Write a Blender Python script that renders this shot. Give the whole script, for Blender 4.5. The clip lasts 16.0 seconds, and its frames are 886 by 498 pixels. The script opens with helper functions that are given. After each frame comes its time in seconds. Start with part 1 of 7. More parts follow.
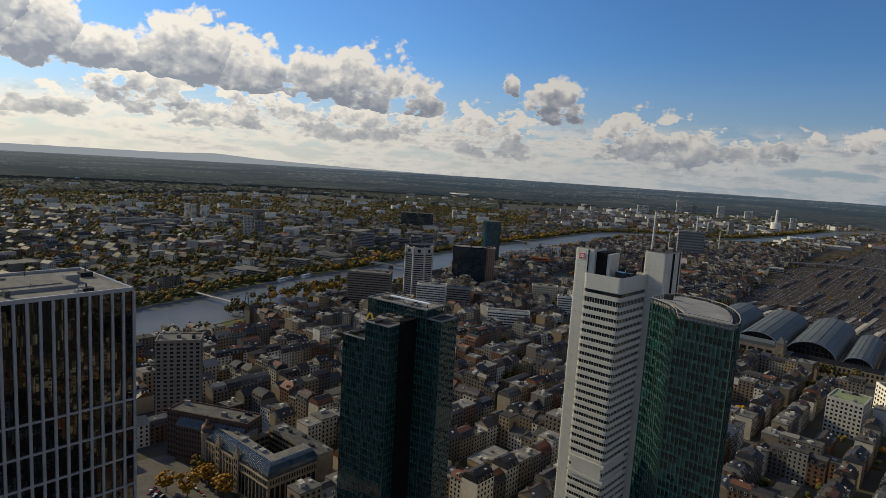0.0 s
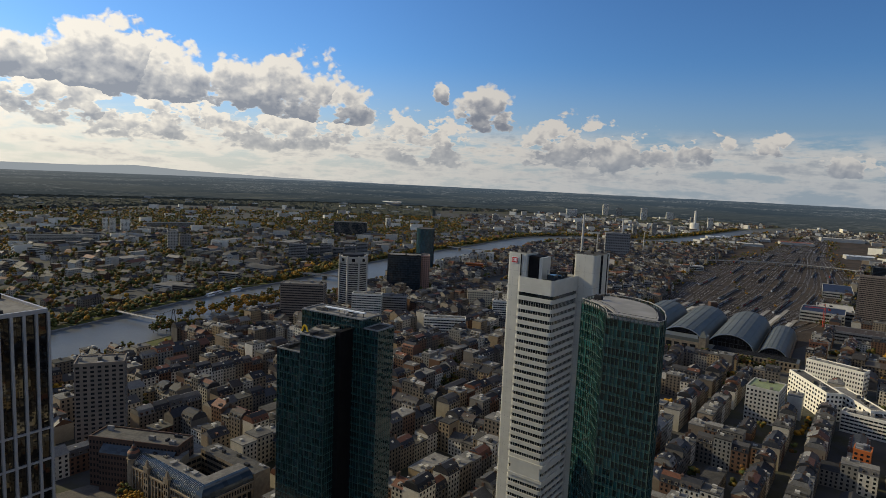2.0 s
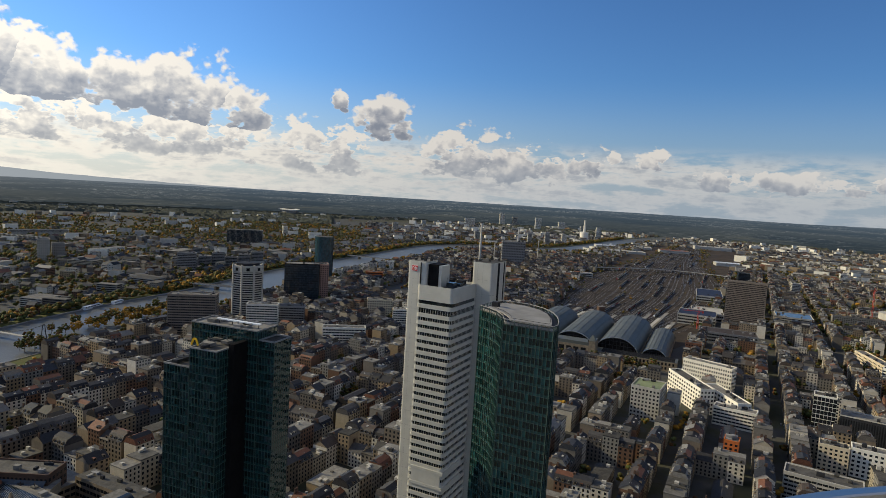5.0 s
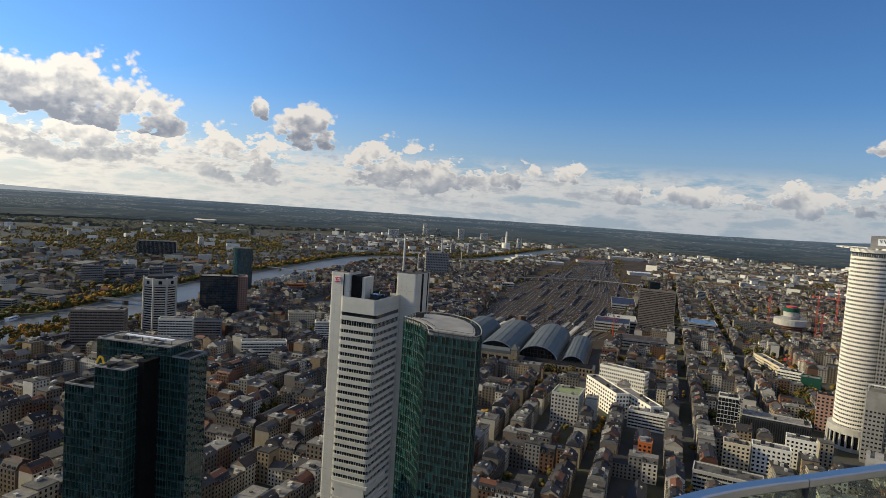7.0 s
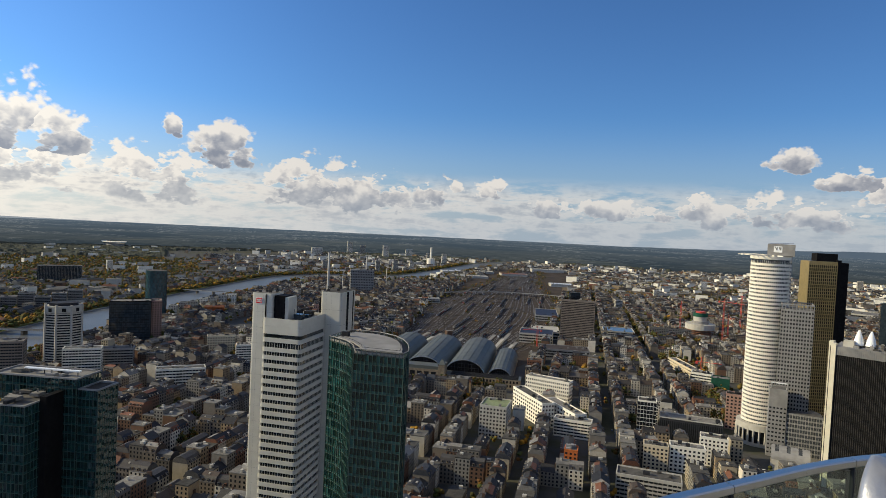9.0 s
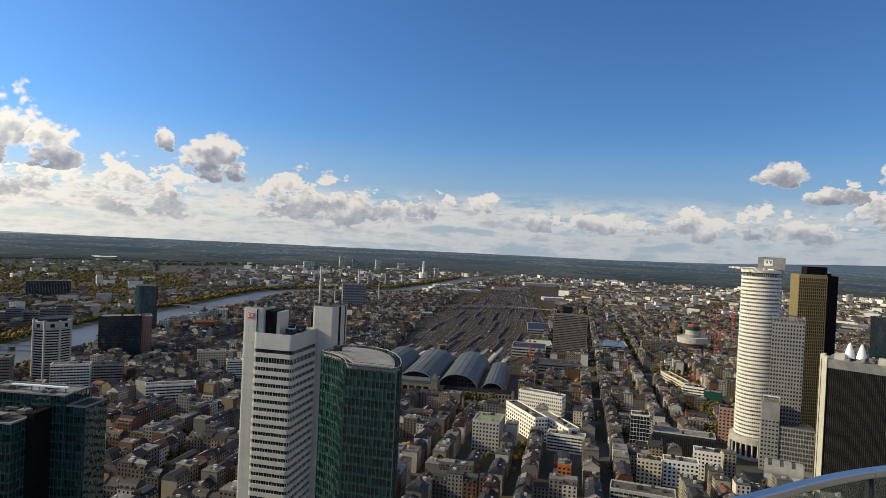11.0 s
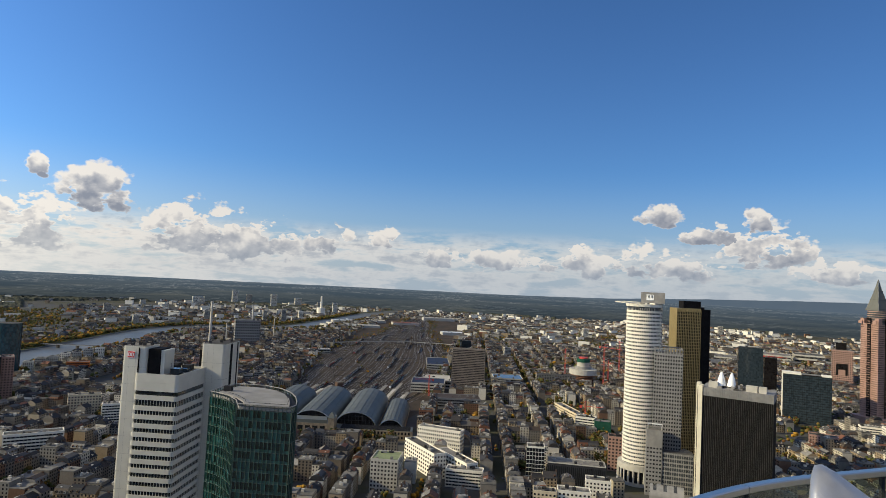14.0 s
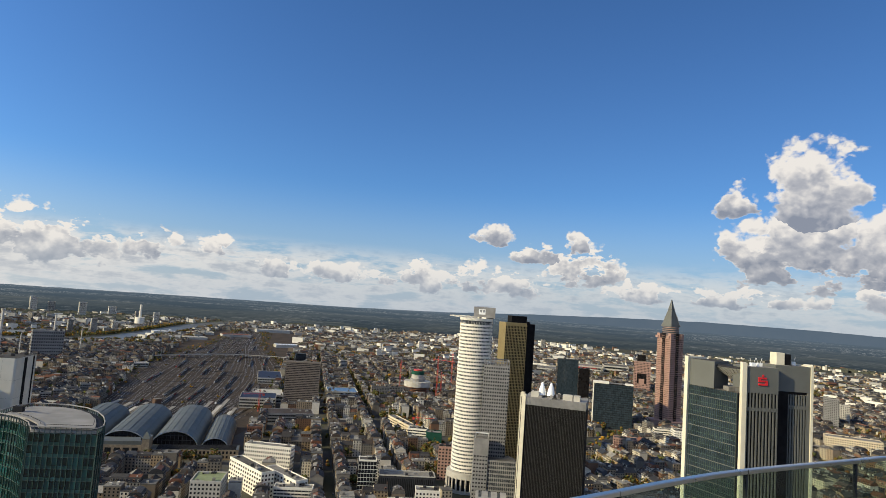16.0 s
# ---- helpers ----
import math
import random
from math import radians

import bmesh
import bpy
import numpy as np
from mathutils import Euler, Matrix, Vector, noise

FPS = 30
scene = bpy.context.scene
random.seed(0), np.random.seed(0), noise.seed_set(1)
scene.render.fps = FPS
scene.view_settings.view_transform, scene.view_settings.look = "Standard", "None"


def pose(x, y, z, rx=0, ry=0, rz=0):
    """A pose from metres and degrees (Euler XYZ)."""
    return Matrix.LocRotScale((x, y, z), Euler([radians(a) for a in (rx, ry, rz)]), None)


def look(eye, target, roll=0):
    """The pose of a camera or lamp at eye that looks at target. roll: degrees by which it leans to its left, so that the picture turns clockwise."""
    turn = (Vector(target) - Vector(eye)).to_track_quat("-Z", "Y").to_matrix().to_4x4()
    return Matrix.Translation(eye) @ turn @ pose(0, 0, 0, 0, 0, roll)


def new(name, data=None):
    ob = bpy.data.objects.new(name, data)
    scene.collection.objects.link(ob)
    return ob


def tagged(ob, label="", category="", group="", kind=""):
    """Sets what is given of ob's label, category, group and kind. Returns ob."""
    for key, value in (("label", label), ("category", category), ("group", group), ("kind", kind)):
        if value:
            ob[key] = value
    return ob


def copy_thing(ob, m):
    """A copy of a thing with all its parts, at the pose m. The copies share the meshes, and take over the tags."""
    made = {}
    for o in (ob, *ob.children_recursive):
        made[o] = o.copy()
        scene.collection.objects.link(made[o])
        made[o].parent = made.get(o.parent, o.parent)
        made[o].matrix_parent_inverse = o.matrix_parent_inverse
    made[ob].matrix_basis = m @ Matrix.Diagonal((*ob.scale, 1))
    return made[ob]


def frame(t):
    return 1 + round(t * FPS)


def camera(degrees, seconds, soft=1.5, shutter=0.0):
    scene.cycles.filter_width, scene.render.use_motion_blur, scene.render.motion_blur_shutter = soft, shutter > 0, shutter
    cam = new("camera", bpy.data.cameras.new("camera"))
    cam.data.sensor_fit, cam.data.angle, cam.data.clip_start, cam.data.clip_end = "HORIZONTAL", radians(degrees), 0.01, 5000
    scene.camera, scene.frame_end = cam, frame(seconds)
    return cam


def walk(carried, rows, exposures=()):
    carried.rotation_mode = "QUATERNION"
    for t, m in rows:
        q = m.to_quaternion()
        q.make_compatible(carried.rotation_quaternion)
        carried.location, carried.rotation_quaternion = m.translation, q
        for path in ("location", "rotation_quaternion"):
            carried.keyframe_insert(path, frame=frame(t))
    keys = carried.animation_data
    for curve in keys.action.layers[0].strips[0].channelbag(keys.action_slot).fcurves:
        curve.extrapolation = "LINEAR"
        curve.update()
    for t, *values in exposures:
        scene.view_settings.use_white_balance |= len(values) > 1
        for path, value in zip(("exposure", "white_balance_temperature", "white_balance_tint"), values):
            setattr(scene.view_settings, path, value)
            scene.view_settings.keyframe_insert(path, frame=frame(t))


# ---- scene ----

cam = camera(71.61, 16.0, soft=0.5)
EYE = 200.0  # the open deck of a high tower
ROWS = [
    (0.0, 0.0, 0.000, 0.000, 82.29, -3.49, 165.80),
    (0.5, 0.0, 0.000, 0.000, 82.23, -2.79, 164.49),
    (1.0, 0.0, 0.000, 0.000, 82.43, -2.74, 163.21),
    (1.5, 0.0, 0.000, 0.000, 82.90, -2.53, 162.21),
    (2.0, 0.0, 0.000, 0.000, 83.33, -2.54, 159.52),
    (2.5, 0.0, 0.000, 0.000, 83.69, -2.51, 157.47),
    (3.0, 0.0, 0.000, 0.000, 84.01, -2.57, 155.64),
    (3.5, 0.0, 0.015, 0.000, 84.39, -2.82, 153.86),
    (4.0, 0.0, 0.025, 0.000, 84.42, -2.95, 152.39),
    (6.5, 0.0, 0.050, 0.000, 85.58, -3.97, 145.61),
    (7.0, 0.0, 0.047, 0.000, 86.07, -3.81, 143.13),
    (7.5, 0.0, 0.042, 0.002, 86.60, -3.29, 141.17),
    (8.0, 0.0, 0.038, 0.006, 86.95, -2.90, 138.96),
    (8.5, 0.0, 0.032, 0.012, 87.56, -2.91, 137.12),
    (9.0, 0.0, 0.022, 0.015, 87.98, -2.76, 136.06),
    (9.5, 0.0, 0.010, 0.010, 88.50, -2.69, 135.37),
    (12.0, 0.0, -0.067, -0.037, 89.62, -2.79, 135.26),
    (12.5, 0.0, -0.082, -0.057, 89.81, -3.74, 133.87),
    (13.0, 0.0, -0.076, -0.060, 89.87, -3.75, 132.10),
    (13.5, 0.0, -0.080, -0.044, 90.56, -3.19, 128.34),
    (14.0, 0.0, -0.038, -0.019, 93.02, -2.91, 126.01),
    (14.5, 0.0, 0.000, 0.000, 92.95, -4.22, 122.97),
    (15.0, 0.0, 0.063, 0.005, 92.70, -4.13, 119.18),
    (15.5, 0.0, 0.075, 0.020, 92.64, -4.13, 113.38),
    (16.0, 0.0, 0.127, 0.089, 95.09, -4.15, 111.06),
]
walk(cam, [(t, pose(x, y, EYE + z, rx, ry, rz)) for t, x, y, z, rx, ry, rz in ROWS],
     exposures=[(0.0, -0.5), (4.0, -0.3), (9.0, -0.06), (12.5, -0.06), (16.0, 0.1)])

# ---- sky, sun ----
SUN_AZ, SUN_EL = 135.0, 26.0
world = bpy.data.worlds.new("sky")
scene.world = world
world.use_nodes = True


class Nodes:
    """Short ways to add and join shader nodes."""

    def __init__(self, tree):
        self.t = tree
        tree.nodes.clear()

    def add(self, kind, ins=None, **props):
        n = self.t.nodes.new(kind)
        for k, v in props.items():
            if k == "operation":
                n.operation = v
            elif k == "blend_type":
                n.blend_type = v
            elif k == "data_type":
                n.data_type = v
            elif k == "noise_dimensions":
                n.noise_dimensions = v
            elif k == "interpolation_type":
                n.interpolation_type = v
            elif k == "feature":
                n.feature = v
        for k, v in (ins or {}).items():
            s = n.inputs[k]
            if hasattr(v, "is_output"):
                self.t.links.new(v, s)
            else:
                s.default_value = v
        return n

    def math(self, op, a, b=0.0, c=0.0):
        return self.add("ShaderNodeMath", {0: a, 1: b, 2: c}, operation=op).outputs[0]

    def noise(self, vec, scale, detail=4.0, rough=0.55, lac=2.0):
        return self.add("ShaderNodeTexNoise", {"Vector": vec, "Scale": scale, "Detail": detail, "Roughness": rough, "Lacunarity": lac}).outputs["Fac"]

    def smooth(self, v, lo, hi, a=0.0, b=1.0):
        return self.add("ShaderNodeMapRange", {"Value": v, "From Min": lo, "From Max": hi, "To Min": a, "To Max": b}, interpolation_type="SMOOTHSTEP").outputs[0]

    def ramp(self, fac, stops, interp="LINEAR"):
        n = self.add("ShaderNodeValToRGB", {"Fac": fac})
        r = n.color_ramp
        r.interpolation = interp
        while len(r.elements) < len(stops):
            r.elements.new(0.5)
        for e, (p, c) in zip(r.elements, stops):
            e.position = p
            e.color = (*c, 1) if isinstance(c, tuple) else (c, c, c, 1)
        return n.outputs["Color"]

    def mix(self, fac, a, b, blend="MIX"):
        n = self.add("ShaderNodeMix", data_type="RGBA", blend_type=blend)
        for k, v in ((0, fac), (6, a), (7, b)):
            if hasattr(v, "is_output"):
                self.t.links.new(v, n.inputs[k])
            else:
                n.inputs[k].default_value = (*v, 1) if isinstance(v, tuple) else v
        return n.outputs[2]

    def combine(self, x, y, z):
        return self.add("ShaderNodeCombineXYZ", {0: x, 1: y, 2: z}).outputs[0]


def build_sky():
    n = Nodes(world.node_tree)
    d = n.add("ShaderNodeTexCoord").outputs["Generated"]
    d = n.add("ShaderNodeVectorMath", {0: d}, operation="NORMALIZE").outputs[0]
    sx = n.add("ShaderNodeSeparateXYZ", {0: d})
    x, y, z = sx.outputs
    # bearing and height in degrees
    az = n.math("MULTIPLY", n.math("ARCTAN2", n.math("MULTIPLY", x, -1.0), n.math("MULTIPLY", y, -1.0)), 57.29578)
    az = n.math("ADD", az, 180.0)
    el = n.math("MULTIPLY", n.math("ARCSINE", z), 57.29578)
    sky = n.add("ShaderNodeTexSky")
    sky.sky_type, sky.sun_disc = "NISHITA", False
    sky.sun_elevation, sky.sun_rotation = radians(SUN_EL), radians(SUN_AZ)
    sky.altitude, sky.air_density, sky.dust_density, sky.ozone_density = 300, 1.0, 0.6, 2.5
    u = n.math("DIVIDE", n.math("SUBTRACT", az, 150.0), 150.0)
    azr, elr = n.math("MULTIPLY", az, 0.0175), n.math("MULTIPLY", el, 0.0175)

    def billow(da, de, stretch=1.2):
        """Heaped cauliflower relief; the offsets look towards the sun."""
        v = n.combine(n.math("ADD", azr, da), n.math("MULTIPLY", n.math("ADD", elr, de), stretch), 0.0)
        w = n.add("ShaderNodeTexNoise", {"Vector": v, "Scale": 40.0, "Detail": 2.0}).outputs["Color"]
        w = n.add("ShaderNodeVectorMath", {0: w, 1: (0.5, 0.5, 0.5)}, operation="SUBTRACT").outputs[0]
        w = n.add("ShaderNodeVectorMath", {0: n.add("ShaderNodeVectorMath", {0: w, "Scale": 0.018}, operation="SCALE").outputs[0], 1: v}, operation="ADD").outputs[0]
        s = n.math("MULTIPLY", n.math("SUBTRACT", n.noise(w, 120.0, 4.0, 0.6), 0.5), 0.35)
        for scale, k in ((20.0, 0.75), (48.0, 0.5), (110.0, 0.3)):
            d1 = n.add("ShaderNodeTexVoronoi", {"Vector": w, "Scale": scale, "Smoothness": 0.3}, feature="SMOOTH_F1").outputs["Distance"]
            s = n.math("ADD", s, n.math("MULTIPLY", n.math("SUBTRACT", 0.5, d1), k))
        return s

    # every cumulus: bearing, height of its base, half width, height, all in degrees
    drift = n.add("ShaderNodeTexNoise", {"Vector": n.combine(azr, elr, 0.0), "Scale": 17.0, "Detail": 4.0, "Roughness": 0.6}).outputs["Color"]
    drift = n.add("ShaderNodeSeparateColor", {0: drift}).outputs
    wide = n.math("ADD", az, n.math("MULTIPLY", n.math("SUBTRACT", drift[0], 0.5), 4.0))
    high = n.math("ADD", el, n.math("MULTIPLY", n.math("SUBTRACT", drift[1], 0.5), 2.2))
    best, tone = -9.0, 0.0
    for a, base, half, h in CLOUDS_SOUTH + CLOUDS_WEST:
        px = n.math("DIVIDE", n.math("SUBTRACT", wide, a), half)
        py = n.math("DIVIDE", n.math("SUBTRACT", high, base + 0.15 * h), h)
        low = n.math("MULTIPLY", n.math("MINIMUM", py, 0.0), 2.3)
        up = n.math("MAXIMUM", py, 0.0)
        f = n.math("SUBTRACT", n.math("SUBTRACT", n.math("SUBTRACT", 1.0, n.math("MULTIPLY", px, px)), n.math("MULTIPLY", up, up)), n.math("MULTIPLY", low, low))
        first = n.math("GREATER_THAN", f, best)
        tone = n.math("ADD", n.math("MULTIPLY", first, py), n.math("MULTIPLY", n.math("SUBTRACT", 1.0, first), tone))
        best = n.math("MAXIMUM", f, best)
    here = billow(0.0, 0.0)
    relief = n.math("SUBTRACT", here, billow(-0.007, 0.012))
    body = n.math("ADD", n.math("MAXIMUM", best, -2.0), n.math("MULTIPLY", here, 1.15))
    # lower rows are more broken
    holes = n.smooth(n.noise(n.combine(n.math("MULTIPLY", azr, 20.0), n.math("MULTIPLY", elr, 34.0), 8.0), 1.0, 4.0, 0.6), 0.42, 0.7)
    body = n.math("SUBTRACT", body, n.math("MULTIPLY", holes, n.smooth(el, 8.0, 4.0, 0.25, 1.5)))
    cover = n.smooth(body, -0.16, 0.2)
    # far rows, small and flat, down to the skyline
    rows = n.noise(n.combine(n.math("MULTIPLY", azr, 9.0), n.math("MULTIPLY", elr, 42.0), 2.0), 1.0, 5.0, 0.62)
    rows = n.math("ADD", rows, n.math("MULTIPLY", billow(0.0, 0.0, 2.6), 0.12))
    fill = n.math("MULTIPLY", n.smooth(el, 5.2, 2.6), n.smooth(az, 262.0, 205.0, 0.55, 1.0))
    far_cover = n.math("MULTIPLY", n.smooth(rows, 0.36, 0.52), fill)
    light = n.math("ADD", n.math("ADD", n.math("MULTIPLY", tone, 0.72), n.math("MULTIPLY", relief, 0.6)), 0.2)
    light = n.math("ADD", light, n.smooth(el, 6.5, 2.5, 0.0, 0.16))
    light = n.math("ADD", light, n.smooth(body, 0.55, 0.0, 0.0, 0.3))
    col = n.ramp(light, [(0.08, CLOUD_DARK), (0.4, CLOUD_MID), (0.72, CLOUD_LIT)])
    far_col = n.mix(n.smooth(n.math("SUBTRACT", rows, n.math("MULTIPLY", relief, 0.15)), 0.5, 0.68), CLOUD_LIT, CLOUD_MID)
    col = n.mix(cover, far_col, col)
    cover = n.math("MAXIMUM", cover, far_cover)
    col = n.mix(1.0, col, n.mix(n.smooth(az, 215.0, 160.0), (0.8, 0.79, 0.79), (1.35, 1.31, 1.22)), "MULTIPLY")
    # towards the sun the air itself glows
    glow = n.smooth(az, 235.0, 150.0)
    hazec = n.mix(glow, HAZE, HAZE_SUN)
    skyc = n.mix(1.0, sky.outputs[0], SKY_TINT, "MULTIPLY")
    # the sky pales on the side of the sun
    pale = n.ramp(u, [(0.0, 0.8), (0.27, 0.78), (0.42, 0.66), (0.53, 0.6), (0.65, 0.54), (0.87, 0.47), (1.0, 0.46)])
    skyc = n.mix(1.0, skyc, n.mix(1.0, pale, (1.85, 1.85, 1.85), "MULTIPLY"), "MULTIPLY")
    skyc = n.mix(n.math("MULTIPLY", n.smooth(el, 11.0, -0.5), 0.7), skyc, hazec)
    full = n.mix(n.math("MULTIPLY", cover, 0.96), skyc, col)
    # unseen broken cumulus added behind the deck and overhead as white fill light
    behind = n.math("MAXIMUM", n.math("MAXIMUM", n.smooth(az, 150.0, 130.0), n.smooth(az, 292.0, 310.0)), n.smooth(el, 32.0, 46.0))
    fill_heap = n.noise(n.combine(n.math("DIVIDE", x, n.math("ADD", n.math("ABSOLUTE", z), 0.25)), n.math("DIVIDE", y, n.math("ADD", n.math("ABSOLUTE", z), 0.25)), 0.0), 1.6, 5.0, 0.6)
    full = n.mix(n.math("MULTIPLY", n.math("MULTIPLY", n.smooth(fill_heap, 0.44, 0.6), behind), 0.62), full, n.mix(n.smooth(fill_heap, 0.5, 0.75), CLOUD_LIT, CLOUD_MID))
    full = n.mix(n.math("MULTIPLY", n.smooth(el, 4.5, -0.6), 0.55), full, hazec)
    bg = n.add("ShaderNodeBackground", {"Color": full, "Strength": 0.1})
    n.t.links.new(bg.outputs[0], n.add("ShaderNodeOutputWorld").inputs[0])


# bearing, base, half width and height of each cumulus, in degrees
CLOUDS_SOUTH = [(158.5, 8.2, 4.5, 5.0), (161.0, 6.9, 3.9, 4.4), (165.9, 6.5, 3.6, 2.6), (172.2, 6.4, 4.8, 4.2), (176.7, 5.9, 4.2, 3.5), (182.5, 5.7, 3.4, 3.3), (187.0, 5.3, 5.0, 4.4),
                (191.6, 4.6, 3.1, 3.0), (168.3, 3.5, 5.4, 3.1), (175.8, 2.7, 6.5, 2.9), (183.6, 2.3, 6.5, 3.0), (191.3, 2.3, 4.6, 3.0), (198.6, 1.8, 5.7, 3.5), (200.0, 6.9, 0.9, 1.4),
                (204.2, 5.1, 3.2, 2.7), (162.4, 2.5, 4.1, 1.9), (211.6, 2.2, 5.2, 3.2), (216.2, 1.7, 4.9, 3.3)]
CLOUDS_WEST = [(223.6, 2.6, 2.6, 2.1), (227.8, 2.3, 2.6, 2.1), (233.6, 1.9, 2.6, 1.3), (240.1, 1.4, 4.4, 1.8), (246.6, 1.4, 4.0, 2.2), (251.0, 1.6, 2.9, 2.1), (255.8, 1.6, 3.4, 2.0),
               (253.2, 5.8, 2.2, 1.5), (257.3, 4.6, 3.1, 1.3), (279.8, 4.5, 5.8, 5.0), (279.8, 8.3, 3.7, 6.0), (275.0, 4.2, 2.5, 4.3), (284.9, 4.2, 3.8, 4.9), (261.5, 3.1, 3.8, 2.7),
               (260.9, 5.4, 1.1, 2.0), (275.0, 1.7, 8.4, 1.2), (266.5, 1.7, 3.8, 1.4), (274.0, 9.5, 1.6, 2.2), (287.0, 1.8, 6.0, 1.6)]
CLOUD_LIT, CLOUD_MID, CLOUD_DARK = (10.2, 9.75, 9.0), (5.6, 5.7, 6.0), (3.1, 3.4, 4.1)
HAZE, HAZE_SUN, SKY_TINT = (3.9, 4.6, 5.4), (10.5, 9.9, 8.4), (0.50, 0.82, 1.2)
build_sky()

sun_data = bpy.data.lights.new("sun", "SUN")
sun_data.energy, sun_data.angle, sun_data.color = 5.0, radians(0.5), (1.0, 0.87, 0.57)
sun = new("sun", sun_data)
sun.matrix_world = look((math.sin(radians(SUN_AZ)) * 500, math.cos(radians(SUN_AZ)) * 500, 500 * math.tan(radians(SUN_EL))), (0, 0, 0))

# ---- materials ----
def material(name, color, rough=0.7, metal=0.0, vary=0.12, scale=0.15, bump=0.0, island=0.0, second=None, spec=None, fine=4.0, random_hue=None):
    """A surface with stains at two scales. island: how far single pieces differ; second: a colour that stains mix in."""
    spec = (0.12 if rough >= 0.65 else 0.4) if spec is None else spec
    m = bpy.data.materials.new(name)
    m.use_nodes = True
    n = Nodes(m.node_tree)
    pos = n.add("ShaderNodeTexCoord").outputs["Object"]
    big = n.noise(pos, scale, 3.0, 0.6)
    small = n.noise(pos, scale * fine, 4.0, 0.6)
    f = n.math("ADD", n.math("MULTIPLY", big, 0.6), n.math("MULTIPLY", small, 0.4))
    base = n.mix(n.smooth(f, 0.35, 0.65), color, second or tuple(c * (1 - 2 * vary) for c in color))
    if random_hue or island:
        g = n.add("ShaderNodeNewGeometry").outputs["Random Per Island"]
        o = n.add("ShaderNodeObjectInfo").outputs["Random"]
        r = n.math("FRACT", n.math("ADD", g, o))
        if random_hue:
            base = n.mix(1.0, n.ramp(r, [(i / len(random_hue), c) for i, c in enumerate(random_hue)], "CONSTANT"), base, "MULTIPLY")
        if island:
            r2 = n.math("FRACT", n.math("MULTIPLY", r, 7.31))
            k = n.math("ADD", n.math("MULTIPLY", r2, 2 * island), 1 - island)
            base = n.mix(1.0, base, n.combine(k, k, k), "MULTIPLY")
    ins = {"Base Color": base, "Metallic": metal, "Specular IOR Level": spec,
           "Roughness": n.math("ADD", n.math("MULTIPLY", small, 0.16), max(rough - 0.08, 0.02))}
    b = n.add("ShaderNodeBsdfPrincipled", ins)
    if bump:
        bn = n.add("ShaderNodeBump", {"Height": small, "Strength": bump, "Distance": 0.3})
        n.t.links.new(bn.outputs[0], b.inputs["Normal"])
    n.t.links.new(b.outputs[0], n.add("ShaderNodeOutputMaterial").inputs[0])
    return m


def glassy(name, color, rough=0.06, vary=0.5, cell=(3.0, 3.4), spec=0.7, metal=0.0):
    """Dark reflecting glazing; single panes differ a little in tilt and tone."""
    m = bpy.data.materials.new(name)
    m.use_nodes = True
    n = Nodes(m.node_tree)
    pos = n.add("ShaderNodeTexCoord").outputs["Object"]
    s = n.add("ShaderNodeSeparateXYZ", {0: pos}).outputs
    k = n.combine(n.math("FLOOR", n.math("DIVIDE", s[0], cell[0])), n.math("FLOOR", n.math("DIVIDE", s[1], cell[0])), n.math("FLOOR", n.math("DIVIDE", s[2], cell[1])))
    w = n.add("ShaderNodeTexWhiteNoise", {"Vector": k})
    base = n.mix(n.math("MULTIPLY", w.outputs["Value"], vary), color, tuple(c * 2.2 + 0.01 for c in color))
    nrm = n.add("ShaderNodeNewGeometry").outputs["Normal"]
    off = n.add("ShaderNodeVectorMath", {0: w.outputs["Color"], 1: (0.5, 0.5, 0.5)}, operation="SUBTRACT").outputs[0]
    off = n.add("ShaderNodeVectorMath", {0: off, "Scale": 0.02}, operation="SCALE").outputs[0]
    nn = n.add("ShaderNodeVectorMath", {0: n.add("ShaderNodeVectorMath", {0: nrm, 1: off}, operation="ADD").outputs[0]}, operation="NORMALIZE").outputs[0]
    b = n.add("ShaderNodeBsdfPrincipled", {"Base Color": base, "Roughness": rough, "Specular IOR Level": spec, "Normal": nn, "Metallic": metal})
    n.t.links.new(b.outputs[0], n.add("ShaderNodeOutputMaterial").inputs[0])
    return m


def pane_glass(name, dark, pale, rough=0.03, ior=1.55):
    """Coated glazing; each pane has a tone of its own."""
    m = bpy.data.materials.new(name)
    m.use_nodes = True
    n = Nodes(m.node_tree)
    r = n.add("ShaderNodeNewGeometry").outputs["Random Per Island"]
    base = n.mix(n.smooth(r, 0.55, 1.0), dark, pale)
    dust = n.noise(n.add("ShaderNodeTexCoord").outputs["Object"], 0.35, 4.0, 0.6)
    b = n.add("ShaderNodeBsdfPrincipled", {"Base Color": base, "Roughness": n.math("MULTIPLY", dust, 2 * rough), "Specular IOR Level": 0.9, "IOR": ior})
    n.t.links.new(b.outputs[0], n.add("ShaderNodeOutputMaterial").inputs[0])
    return m


WALL_HUES = [(0.42, 0.32, 0.2), (0.7, 0.64, 0.52), (0.24, 0.2, 0.155), (0.3, 0.285, 0.25), (0.82, 0.77, 0.66), (0.22, 0.13, 0.085), (0.26, 0.235, 0.2), (0.5, 0.44, 0.33), (0.2, 0.175, 0.145), (0.34, 0.27, 0.19)]
ROOF_HUES = [(0.035, 0.035, 0.038), (0.055, 0.05, 0.048), (0.08, 0.062, 0.05), (0.045, 0.048, 0.055), (0.24, 0.225, 0.2), (0.17, 0.075, 0.045), (0.04, 0.038, 0.038), (0.07, 0.066, 0.062), (0.11, 0.1, 0.09), (0.03, 0.029, 0.03)]
